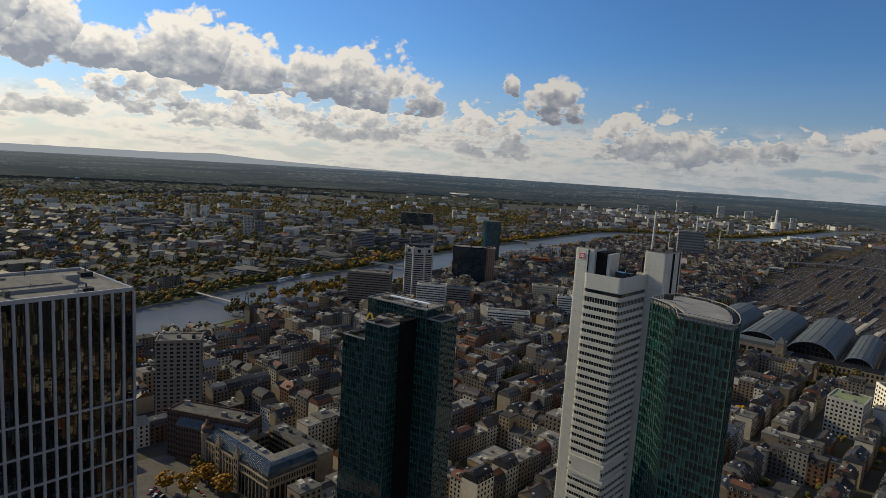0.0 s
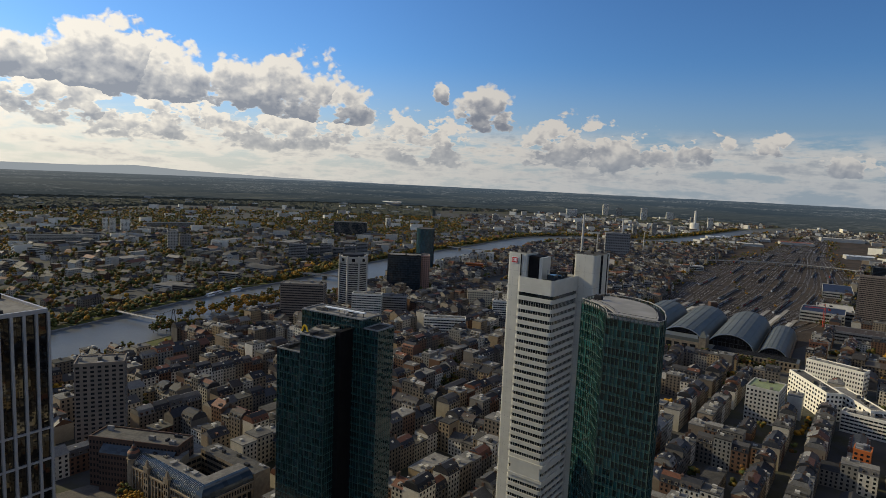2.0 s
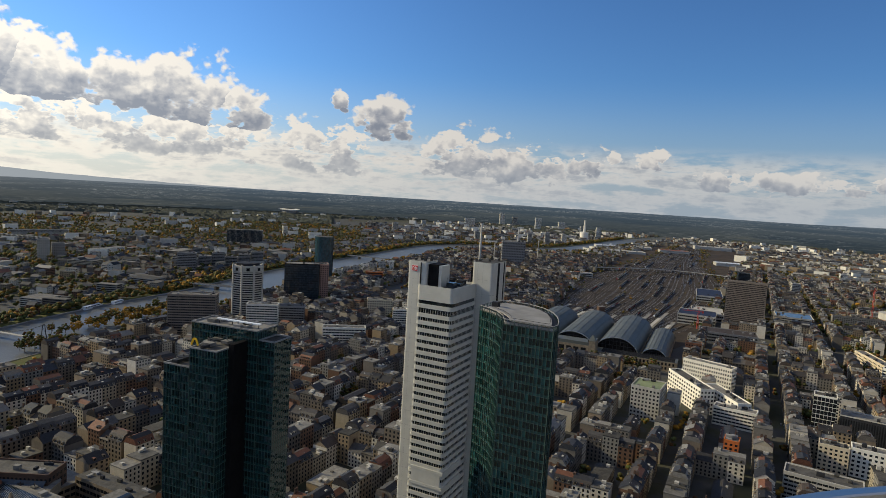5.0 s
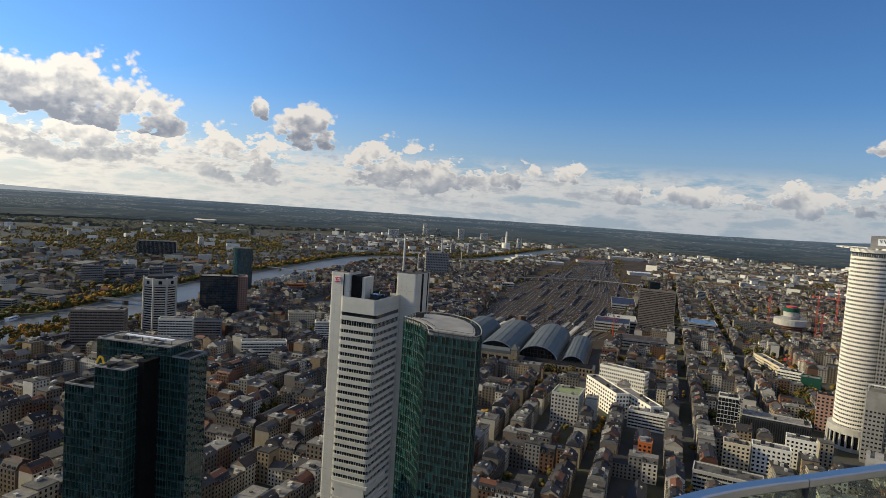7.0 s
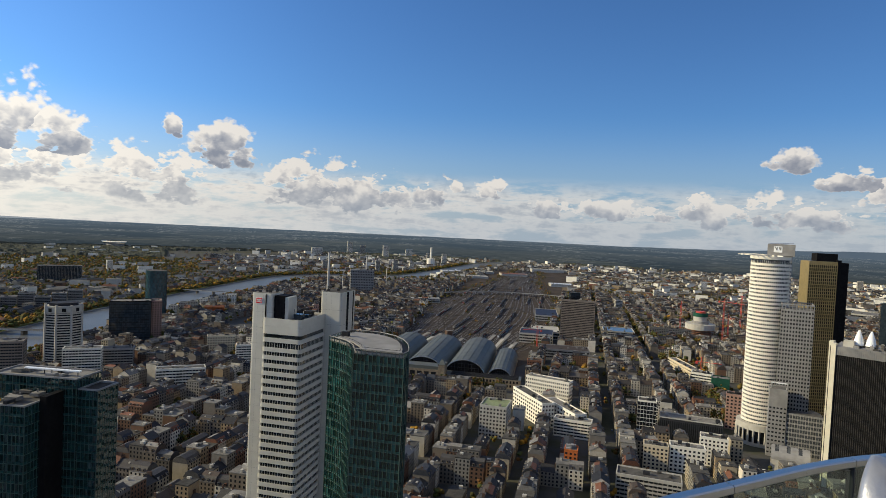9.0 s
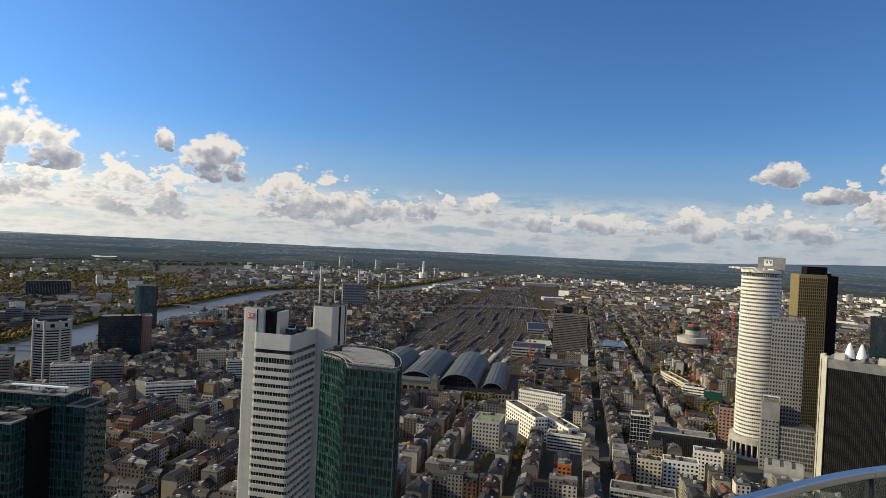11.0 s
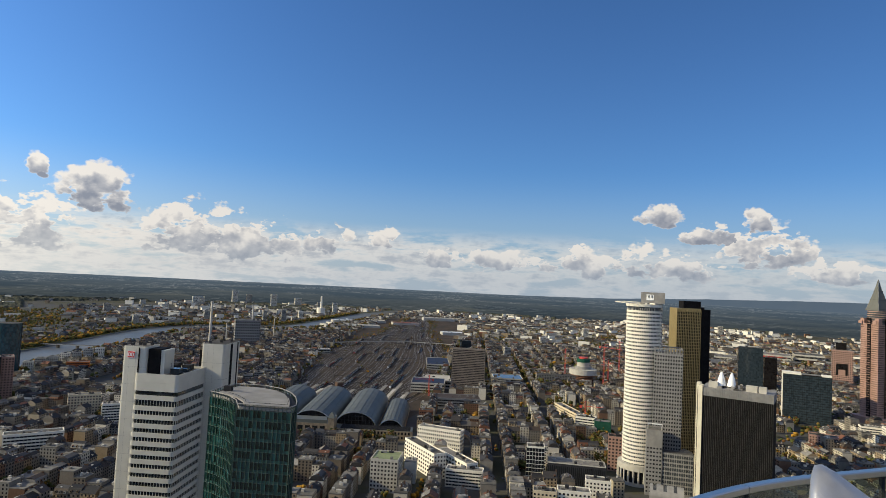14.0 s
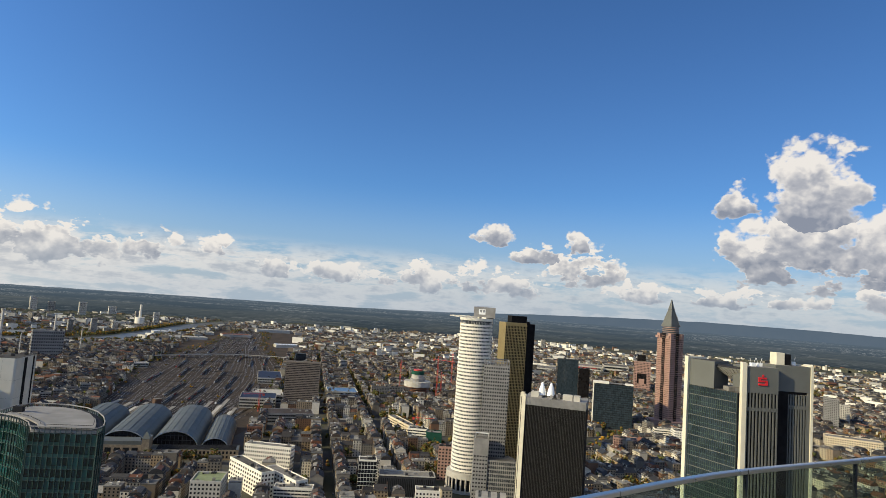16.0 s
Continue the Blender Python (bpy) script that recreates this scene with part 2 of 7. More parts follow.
MAT = dict(
    plaster=material("plaster", (0.8, 0.78, 0.75), 0.85, vary=0.08, scale=0.2, island=0.15, random_hue=WALL_HUES),
    slate=material("slate_roof", (1, 1, 1), 0.65, spec=0.16, vary=0.15, scale=0.5, island=0.25, random_hue=ROOF_HUES, bump=0.2),
    flat_roof=material("gravel_roof", (0.15, 0.14, 0.122), 0.9, vary=0.2, scale=0.12, island=0.65, second=(0.09, 0.085, 0.077)),
    window=glassy("window_glass", (0.011, 0.012, 0.013), 0.15, cell=(1.5, 3.2), spec=0.16),
    dark_glass=glassy("bronze_black_glazing", (0.007, 0.006, 0.006), 0.04, 0.6, cell=(3.9, 3.6), spec=0.25),
    green_glass=pane_glass("green_curtain_glass", (0.004, 0.017, 0.016), (0.016, 0.07, 0.066)),
    green_spandrel=pane_glass("green_spandrel_glass", (0.016, 0.056, 0.05), (0.03, 0.09, 0.08), 0.06, 1.6),
    gallery_glass=pane_glass("sea_green_curtain_glass", (0.005, 0.024, 0.023), (0.014, 0.055, 0.052), 0.02, 1.7),
    gallery_spandrel=pane_glass("sea_green_spandrel_glass", (0.015, 0.054, 0.05), (0.022, 0.07, 0.063), 0.05, 1.6),
    bronze_glass=pane_glass("bronze_black_panes", (0.004, 0.0032, 0.003), (0.01, 0.0075, 0.005), 0.02, 1.5),
    tower_glass=glassy("reflecting_window_bands", (0.012, 0.015, 0.015), 0.05, 0.8, cell=(1.45, 3.93), spec=1.0),
    teal_glass=glassy("teal_glazing", (0.02, 0.05, 0.06), 0.06, 0.5),
    blue_glass=glassy("blue_grey_glazing", (0.018, 0.026, 0.032), 0.06, 0.5, spec=0.4),
    white_frame=material("pale_metal_fins", (0.4, 0.375, 0.36), 0.45, 0.2, vary=0.05),
    concrete=material("pale_concrete", (0.46, 0.43, 0.37), 0.8, vary=0.1, scale=0.05),
    grey_concrete=material("grey_concrete", (0.27, 0.26, 0.245), 0.8, vary=0.12, scale=0.05),
    silver=material("silver_cladding", (0.57, 0.545, 0.475), 0.42, 0.15, vary=0.05, scale=0.06),
    white_wall=material("white_render", (0.76, 0.71, 0.6), 0.8, vary=0.05, scale=0.05),
    beige_stone=material("beige_stone", (0.62, 0.52, 0.36), 0.75, vary=0.08, scale=0.06),
    red_granite=material("red_granite", (0.36, 0.215, 0.165), 0.6, vary=0.1, scale=0.08),
    brown_brick=material("brown_cladding", (0.105, 0.066, 0.048), 0.7, vary=0.12, scale=0.06),
    sandstone=material("sandstone", (0.3, 0.235, 0.155), 0.85, vary=0.15, scale=0.1, second=(0.19, 0.15, 0.105)),
    gold=material("gold_bronze_panels", (0.38, 0.285, 0.125), 0.35, 0.5, vary=0.08, scale=0.1),
    black_panel=material("black_cladding", (0.014, 0.013, 0.013), 0.7, vary=0.2, spec=0.05),
    dark_metal=material("dark_metal", (0.04, 0.04, 0.043), 0.7, vary=0.2, spec=0.08),
    steel=material("brushed_steel", (0.66, 0.64, 0.6), 0.3, 1.0, vary=0.03, scale=3.0),
    pylon_grey=material("grey_granite", (0.13, 0.132, 0.12), 0.7, vary=0.06, scale=0.05),
    pale_glass=glassy("pale_window_bands", (0.042, 0.045, 0.048), 0.12, 0.6, cell=(2.2, 3.9), spec=0.4),
    cream=material("cream_stone", (0.68, 0.62, 0.47), 0.75, vary=0.06, scale=0.06),
    rust_floor=material("bare_red_brown_floors", (0.26, 0.12, 0.07), 0.85, vary=0.2, scale=0.15),
    tin_roof=material("bright_tin_roof", (0.75, 0.74, 0.7), 0.45, 0.3, vary=0.06, scale=0.1),
    red_tile=material("red_roof_tiles", (0.24, 0.08, 0.045), 0.85, vary=0.15, scale=0.3, fine=6.0),
    hall_roof=material("zinc_hall_roof", (0.08, 0.085, 0.074), 0.5, 0.0, vary=0.15, scale=0.05, second=(0.115, 0.12, 0.108), spec=0.22),
    white_metal=material("white_paint", (0.8, 0.8, 0.78), 0.4, vary=0.04),
    red=material("red_enamel", (0.6, 0.02, 0.025), 0.4, vary=0.05),
    crane_red=material("red_crane_paint", (0.5, 0.06, 0.04), 0.5, vary=0.05),
    yellow=material("yellow_enamel", (0.85, 0.5, 0.02), 0.4, vary=0.05),
    green_net=material("green_scaffold_net", (0.02, 0.085, 0.055), 0.8, vary=0.15, scale=0.2),
    orange=material("orange_render", (0.5, 0.14, 0.04), 0.8, vary=0.1),
    bark=material("bark", (0.09, 0.065, 0.045), 0.9, vary=0.2, scale=2.0),
    leaves=material("autumn_leaves", (1.0, 1.0, 1.05), 0.8, vary=0.2, scale=0.4, island=0.35, bump=0.6, random_hue=[
        (0.11, 0.105, 0.025), (0.075, 0.088, 0.024), (0.15, 0.105, 0.024), (0.085, 0.08, 0.024), (0.22, 0.12, 0.022), (0.065, 0.08, 0.024), (0.15, 0.07, 0.022), (0.095, 0.1, 0.026)]),
    yellow_leaves=material("yellow_leaves", (0.32, 0.19, 0.025), 0.8, vary=0.2, scale=0.5, island=0.3, second=(0.28, 0.13, 0.02), bump=0.5),
    far_leaves=material("forest_leaves", (0.075, 0.073, 0.05), 0.95, vary=0.2, scale=0.02, fine=5.0, second=(0.042, 0.05, 0.04)),
    navy_roof=material("dark_blue_sheet_roof", (0.028, 0.038, 0.07), 0.7, vary=0.1, scale=0.05),
    rail=material("rusty_rails", (0.42, 0.37, 0.31), 0.4, 0.3, vary=0.2),
    train=material("train_paint", (1, 1, 1), 0.4, vary=0.05, island=0.1, random_hue=[(0.45, 0.45, 0.45), (0.5, 0.06, 0.05), (0.7, 0.7, 0.68), (0.25, 0.25, 0.27)]),
    asphalt=material("asphalt", (0.055, 0.055, 0.057), 0.9, vary=0.15, scale=0.05, second=(0.075, 0.072, 0.07)),
    paving=material("pale_paving", (0.26, 0.24, 0.21), 0.85, vary=0.1, scale=0.08),
    ballast=material("track_ballast", (0.075, 0.057, 0.042), 0.95, vary=0.2, scale=0.02, second=(0.034, 0.027, 0.021), fine=12.0, bump=0.4),
    grass=material("grass", (0.08, 0.1, 0.03), 0.95, vary=0.2, scale=0.05, second=(0.11, 0.1, 0.04)),
    copper=material("green_copper", (0.24, 0.27, 0.12), 0.6, vary=0.15, scale=0.1),
    taupe=material("taupe_concrete", (0.25, 0.205, 0.165), 0.8, vary=0.1, scale=0.08),
    cobbles=material("square_cobbles", (0.13, 0.115, 0.098), 0.85, vary=0.15, scale=0.15, second=(0.085, 0.078, 0.07)),
    dark_fin=material("dull_fins", (0.07, 0.067, 0.06), 0.7, vary=0.08),
    green_bar=material("green_grey_bars", (0.05, 0.085, 0.07), 0.6, vary=0.2),
    car=material("car_paint", (1, 1, 1), 0.3, vary=0.03, island=0.2, random_hue=[(0.03, 0.03, 0.035), (0.5, 0.5, 0.52), (0.7, 0.7, 0.7), (0.25, 0.03, 0.03), (0.05, 0.08, 0.2), (0.1, 0.1, 0.1)]),
)

# ---- ways to build ----
def way(bearing):
    return math.sin(radians(bearing)), math.cos(radians(bearing))


def spot(bearing, dist):
    """A place on the ground by its compass bearing and distance from the deck."""
    return dist * math.sin(radians(bearing)), dist * math.cos(radians(bearing))


class Shape:
    """Gathers faces of one mesh."""

    def __init__(self, *mats):
        self.v, self.f, self.m, self.mats = [], [], [], mats

    def face(self, pts, m=0):
        k = len(self.v)
        self.v.extend(pts)
        self.f.append(tuple(range(k, k + len(pts))))
        self.m.append(m)

    def box(self, x0, x1, y0, y1, z0, z1, m=0, top=None, bottom=True):
        k = len(self.v)
        self.v.extend([(x0, y0, z0), (x1, y0, z0), (x1, y1, z0), (x0, y1, z0), (x0, y0, z1), (x1, y0, z1), (x1, y1, z1), (x0, y1, z1)])
        fs = [(0, 1, 5, 4), (1, 2, 6, 5), (2, 3, 7, 6), (3, 0, 4, 7), (4, 5, 6, 7)] + ([(3, 2, 1, 0)] if bottom else [])
        self.f.extend(tuple(k + i for i in q) for q in fs)
        self.m.extend([m] * 4 + [m if top is None else top] + ([m] if bottom else []))

    def prism(self, poly, z0, z1, m=0, top=None):
        k, n = len(self.v), len(poly)
        self.v.extend([(x, y, z0) for x, y in poly] + [(x, y, z1) for x, y in poly])
        for i in range(n):
            j = (i + 1) % n
            self.f.append((k + i, k + j, k + n + j, k + n + i))
            self.m.append(m)
        self.f.append(tuple(range(k + n, k + 2 * n)))
        self.m.append(m if top is None else top)
        self.f.append(tuple(range(k + n - 1, k - 1, -1)))
        self.m.append(m)

    def taper(self, a, z0, b, z1, m=0, cap=True):
        """Sides from the ring a at z0 to the ring b at z1."""
        k, n = len(self.v), len(a)
        self.v.extend([(x, y, z0) for x, y in a] + [(x, y, z1) for x, y in b])
        for i in range(n):
            j = (i + 1) % n
            self.f.append((k + i, k + j, k + n + j, k + n + i))
            self.m.append(m)
        if cap:
            self.f.append(tuple(range(k + n, k + 2 * n)))
            self.m.append(m)

    def windows(self, p, q, z0, z1, nx, nz, fw=0.5, fh=0.55, m=0, off=0.05, skip=0.0, rng=None):
        """Panes on the wall from p to q (outside to the right of that way)."""
        dx, dy = (q[0] - p[0]) / nx, (q[1] - p[1]) / nx
        L = math.hypot(dx, dy) or 1.0
        ox, oy = dy / L * off, -dx / L * off
        hz = (z1 - z0) / nz
        for i in range(nx):
            a = (i + 0.5 - fw / 2)
            b = (i + 0.5 + fw / 2)
            ax, ay, bx, by = p[0] + dx * a + ox, p[1] + dy * a + oy, p[0] + dx * b + ox, p[1] + dy * b + oy
            for j in range(nz):
                if skip and rng.random() < skip:
                    continue
                lo = z0 + hz * (j + 0.5 - fh / 2)
                hi = lo + hz * fh
                self.face([(ax, ay, lo), (bx, by, lo), (bx, by, hi), (ax, ay, hi)], m)

    def panes(self, p, q, z0, z1, nx, nz, rng, gap=0.1, sill=0.0, tilt=0.006, off=0.07):
        """Single panes on the wall from p to q, each hung a little out of true; below each vision pane an opaque one (material 1)."""
        dx, dy = (q[0] - p[0]) / nx, (q[1] - p[1]) / nx
        L = math.hypot(dx, dy) or 1.0
        ox, oy, hz, g = dy / L, -dx / L, (z1 - z0) / nz, gap / L
        for i in range(nx):
            for j in range(nz):
                for lo, hi, m in ((sill, hz - gap, 0), (0.0, sill - gap, 1)):
                    if hi - lo < 0.2:
                        continue
                    ta, tb = rng.gauss(0, tilt) * L / 2, rng.gauss(0, tilt) * (hi - lo) / 2
                    c = []
                    for s, z, sa, sb in ((g / 2, lo, -1, -1), (1 - g / 2, lo, 1, -1), (1 - g / 2, hi, 1, 1), (g / 2, hi, -1, 1)):
                        o = off + sa * ta + sb * tb
                        c.append((p[0] + dx * (i + s) + ox * o, p[1] + dy * (i + s) + oy * o, z0 + hz * j + z))
                    self.face(c, m)

    def rod(self, a, b, r, m=0, n=6, r2=None):
        a, b = Vector(a), Vector(b)
        q = (b - a).to_track_quat("Z", "Y")
        k = len(self.v)
        for c, rr in ((a, r), (b, r if r2 is None else r2)):
            for i in range(n):
                self.v.append(tuple(c + q @ Vector((rr * math.cos(2 * math.pi * i / n), rr * math.sin(2 * math.pi * i / n), 0))))
        for i in range(n):
            j = (i + 1) % n
            self.f.append((k + i, k + j, k + n + j, k + n + i))
            self.m.append(m)
        self.f.append(tuple(range(k + n, k + 2 * n)))
        self.f.append(tuple(range(k + n - 1, k - 1, -1)))
        self.m.extend([m, m])

    def mesh(self, name, smooth=False):
        me = bpy.data.meshes.new(name)
        me.from_pydata(self.v, [], self.f)
        for mt in self.mats:
            me.materials.append(MAT[mt] if isinstance(mt, str) else mt)
        me.polygons.foreach_set("material_index", self.m)
        if smooth:
            me.polygons.foreach_set("use_smooth", [True] * len(self.f))
        me.update()
        return me


def thing(name, x, y, bearing, label, category, group="", z=0.0, kind=""):
    """The Empty at a thing's base; its x axis points along the bearing, y to the left of it."""
    e = new(name)
    e.matrix_world = pose(x, y, z, 0, 0, 90 - bearing)
    return tagged(e, label, category, group, kind)


def part(name, shape, parent, label="", at=(0, 0, 0), kind="", smooth=False):
    me = shape if isinstance(shape, bpy.types.Mesh) else shape.mesh(name, smooth)
    ob = new(name, me)
    ob.parent = parent
    ob.location = at
    return tagged(ob, label, kind=kind)


def solid(name, shape, label, category="", group="", kind="", smooth=False):
    return tagged(new(name, shape.mesh(name, smooth)), label, category, group, kind)


def ring(r, n, cx=0.0, cy=0.0, start=0.0, ry=None):
    return [(cx + r * math.cos(start + 2 * math.pi * i / n), cy + (ry or r) * math.sin(start + 2 * math.pi * i / n)) for i in range(n)]


def inset(poly, d):
    """A convex ring drawn in by d (counter-clockwise)."""
    out, n = [], len(poly)
    for i in range(n):
        a, b, c = Vector(poly[i - 1]), Vector(poly[i]), Vector(poly[(i + 1) % n])
        e, f = (b - a).normalized(), (c - b).normalized()
        n1, n2 = Vector((-e.y, e.x)), Vector((-f.y, f.x))
        k = n1 + n2
        out.append(tuple(b + k * (d / max(0.3, k.dot(n1)))))
    return out


def rounded(w, d, r, n=4):
    """A rectangle 0..w by 0..d with rounded corners, counter-clockwise."""
    pts = []
    for cx, cy, a in ((w - r, r, -90), (w - r, d - r, 0), (r, d - r, 90), (r, r, 180)):
        pts += [(cx + r * math.cos(radians(a + 90 * i / n)), cy + r * math.sin(radians(a + 90 * i / n))) for i in range(n + 1)]
    return pts


def inside(p, poly):
    x, y, ok = p[0], p[1], False
    j = len(poly) - 1
    for i in range(len(poly)):
        (xi, yi), (xj, yj) = poly[i], poly[j]
        if (yi > y) != (yj > y) and x < (xj - xi) * (y - yi) / (yj - yi) + xi:
            ok = not ok
        j = i
    return ok


# ---- ground, river, distance ----
RIVER = [(1500, 300), (700, -270), (330, -580), (126, -774), (-45, -965), (-188, -1095), (-399, -1320), (-640, -1526), (-836, -1690), (-1080, -1880),
         (-1300, -1900), (-1540, -1800), (-1990, -2010), (-2600, -2330), (-3250, -2560)]
RIVER_HALF = 62.0
YARD = [(-640, -770), (-1100, -1180), (-1750, -1650), (-2400, -2050), (-2600, -1750), (-2100, -1400), (-1300, -930), (-800, -590), (-700, -560)]


def ground_material():
    m = bpy.data.materials.new("city_ground")
    m.use_nodes = True
    n = Nodes(m.node_tree)
    pos = n.add("ShaderNodeTexCoord").outputs["Object"]
    a = n.noise(pos, 0.004, 5.0, 0.6)
    b = n.noise(pos, 0.03, 5.0, 0.65)
    c = n.noise(pos, 0.4, 3.0, 0.6)
    f = n.math("ADD", n.math("MULTIPLY", a, 0.5), n.math("MULTIPLY", b, 0.5))
    col = n.ramp(f, [(0.38, (0.035, 0.042, 0.02)), (0.46, (0.06, 0.058, 0.03)), (0.52, (0.075, 0.072, 0.066)), (0.6, (0.06, 0.06, 0.06))])
    col = n.mix(n.math("MULTIPLY", c, 0.5), col, (0.05, 0.05, 0.045))
    bs = n.add("ShaderNodeBsdfPrincipled", {"Base Color": col, "Roughness": 0.95, "Specular IOR Level": 0.2})
    n.t.links.new(bs.outputs[0], n.add("ShaderNodeOutputMaterial").inputs[0])
    return m


def water_material():
    m = bpy.data.materials.new("river_water")
    m.use_nodes = True
    n = Nodes(m.node_tree)
    pos = n.add("ShaderNodeTexCoord").outputs["Object"]
    w1 = n.noise(pos, 0.12, 4.0, 0.6)
    w2 = n.noise(pos, 0.6, 3.0, 0.6)
    h = n.math("ADD", w1, n.math("MULTIPLY", w2, 0.5))
    bn = n.add("ShaderNodeBump", {"Height": h, "Strength": 0.25, "Distance": 0.6})
    col = n.mix(n.smooth(n.noise(pos, 0.01, 3.0), 0.4, 0.6), (0.1, 0.102, 0.097), (0.118, 0.118, 0.108))
    bs = n.add("ShaderNodeBsdfPrincipled", {"Base Color": col, "Roughness": 0.3, "Specular IOR Level": 0.12, "IOR": 1.33, "Normal": bn.outputs[0]})
    n.t.links.new(bs.outputs[0], n.add("ShaderNodeOutputMaterial").inputs[0])
    return m


def distance_material(name, hill=False):
    """Glowing woods, fields and towns out to the skyline, haze mixed into their colour."""
    m = bpy.data.materials.new(name)
    m.use_nodes = True
    n = Nodes(m.node_tree)
    s = n.add("ShaderNodeSeparateXYZ", {0: n.add("ShaderNodeTexCoord").outputs["Object"]}).outputs
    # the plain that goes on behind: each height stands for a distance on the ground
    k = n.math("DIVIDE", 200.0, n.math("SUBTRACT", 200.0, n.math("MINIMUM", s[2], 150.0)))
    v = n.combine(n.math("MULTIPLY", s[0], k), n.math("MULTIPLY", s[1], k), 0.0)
    # haze colour, painted brighter on the sun's side
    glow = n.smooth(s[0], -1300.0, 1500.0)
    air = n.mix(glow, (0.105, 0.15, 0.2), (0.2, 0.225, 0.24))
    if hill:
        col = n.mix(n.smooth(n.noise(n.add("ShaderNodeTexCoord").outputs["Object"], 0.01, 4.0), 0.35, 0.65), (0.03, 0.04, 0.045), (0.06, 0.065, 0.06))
        # hills take most of their blue from the painted haze
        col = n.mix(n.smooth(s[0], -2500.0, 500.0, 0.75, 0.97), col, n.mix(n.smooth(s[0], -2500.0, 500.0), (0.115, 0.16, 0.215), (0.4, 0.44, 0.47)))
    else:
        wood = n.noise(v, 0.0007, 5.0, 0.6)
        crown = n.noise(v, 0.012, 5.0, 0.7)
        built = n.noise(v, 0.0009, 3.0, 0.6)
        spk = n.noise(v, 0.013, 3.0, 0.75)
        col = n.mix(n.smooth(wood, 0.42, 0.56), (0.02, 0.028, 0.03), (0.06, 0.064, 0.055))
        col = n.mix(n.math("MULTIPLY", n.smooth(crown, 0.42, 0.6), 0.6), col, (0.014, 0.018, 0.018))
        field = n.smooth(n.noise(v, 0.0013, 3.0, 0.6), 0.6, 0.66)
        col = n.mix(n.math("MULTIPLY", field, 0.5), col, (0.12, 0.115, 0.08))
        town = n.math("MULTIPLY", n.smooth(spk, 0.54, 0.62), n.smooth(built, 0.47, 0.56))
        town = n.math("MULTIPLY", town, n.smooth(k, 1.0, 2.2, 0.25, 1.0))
        # painted haze thickens with the distance stood for
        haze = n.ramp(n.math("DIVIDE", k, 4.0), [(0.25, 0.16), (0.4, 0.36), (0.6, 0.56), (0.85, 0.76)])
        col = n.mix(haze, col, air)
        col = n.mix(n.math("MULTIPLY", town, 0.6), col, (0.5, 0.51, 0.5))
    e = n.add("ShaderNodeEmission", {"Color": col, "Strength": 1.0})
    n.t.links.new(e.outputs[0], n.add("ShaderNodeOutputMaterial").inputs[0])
    return m


MAT["ground"], MAT["water"] = ground_material(), water_material()
MAT["distance"], MAT["hills"] = distance_material("hazy_distance"), distance_material("blue_hills", True)

g = Shape("ground")
for k in range(72):
    a, b = radians(5 * k), radians(5 * k + 5)
    for r0, r1 in ((0, 600), (600, 1800), (1800, 4030)):
        p = [(r0 * math.cos(a), r0 * math.sin(a), 0), (r1 * math.cos(a), r1 * math.sin(a), 0), (r1 * math.cos(b), r1 * math.sin(b), 0), (r0 * math.cos(b), r0 * math.sin(b), 0)]
        g.face(p[1:] if r0 == 0 else p)
solid("ground", g, "city ground of streets, yards and autumn grass", "ground", kind="structure")


SKYLINE = ((0, -0.8), (140, -0.5), (158, -0.3), (170, -0.28), (174, -0.12), (178, -0.4), (186, -0.68), (195, -0.84), (215, -0.92), (240, -0.95), (249, -0.78), (257, -0.4), (265, -0.12), (272, 0.04), (280, 0.0), (292, -0.3), (310, -0.8), (360, -0.8))
PLAIN = 200 - 4000 * math.tan(radians(0.86))


def ridge(bearing):
    """Height of the skyline at the backdrop's distance, by its angle under the eye's level."""
    for (a, e0), (b, e1) in zip(SKYLINE, SKYLINE[1:]):
        if a <= bearing <= b:
            el = e0 + (e1 - e0) * (bearing - a) / (b - a)
            return 200 + 4000 * math.tan(radians(el + 0.025 * noise.noise((bearing * 0.9, 0, 0)) + 0.012 * noise.noise((bearing * 4.0, 3, 0))))
    return PLAIN


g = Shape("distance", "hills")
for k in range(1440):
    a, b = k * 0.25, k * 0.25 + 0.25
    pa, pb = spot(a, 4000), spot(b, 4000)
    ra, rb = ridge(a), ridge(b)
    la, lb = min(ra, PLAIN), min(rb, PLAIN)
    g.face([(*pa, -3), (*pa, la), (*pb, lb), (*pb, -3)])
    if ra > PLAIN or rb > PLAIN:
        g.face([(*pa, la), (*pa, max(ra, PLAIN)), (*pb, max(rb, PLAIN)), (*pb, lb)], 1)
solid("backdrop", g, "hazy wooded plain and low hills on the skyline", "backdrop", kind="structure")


def strip(line, half, z, mat, name, label, category, kind="structure", edge=None):
    g = Shape(mat)
    left, right = [], []
    for i, p in enumerate(line):
        a, b = Vector(line[max(0, i - 1)]), Vector(line[min(len(line) - 1, i + 1)])
        d = (b - a).normalized()
        nrm = Vector((-d.y, d.x)) * half
        left.append((p[0] + nrm.x, p[1] + nrm.y))
        right.append((p[0] - nrm.x, p[1] - nrm.y))
    for i in range(len(line) - 1):
        g.face([(*right[i], z), (*right[i + 1], z), (*left[i + 1], z), (*left[i], z)][::-1])
    solid(name, g, label, category, kind=kind)
    return left, right


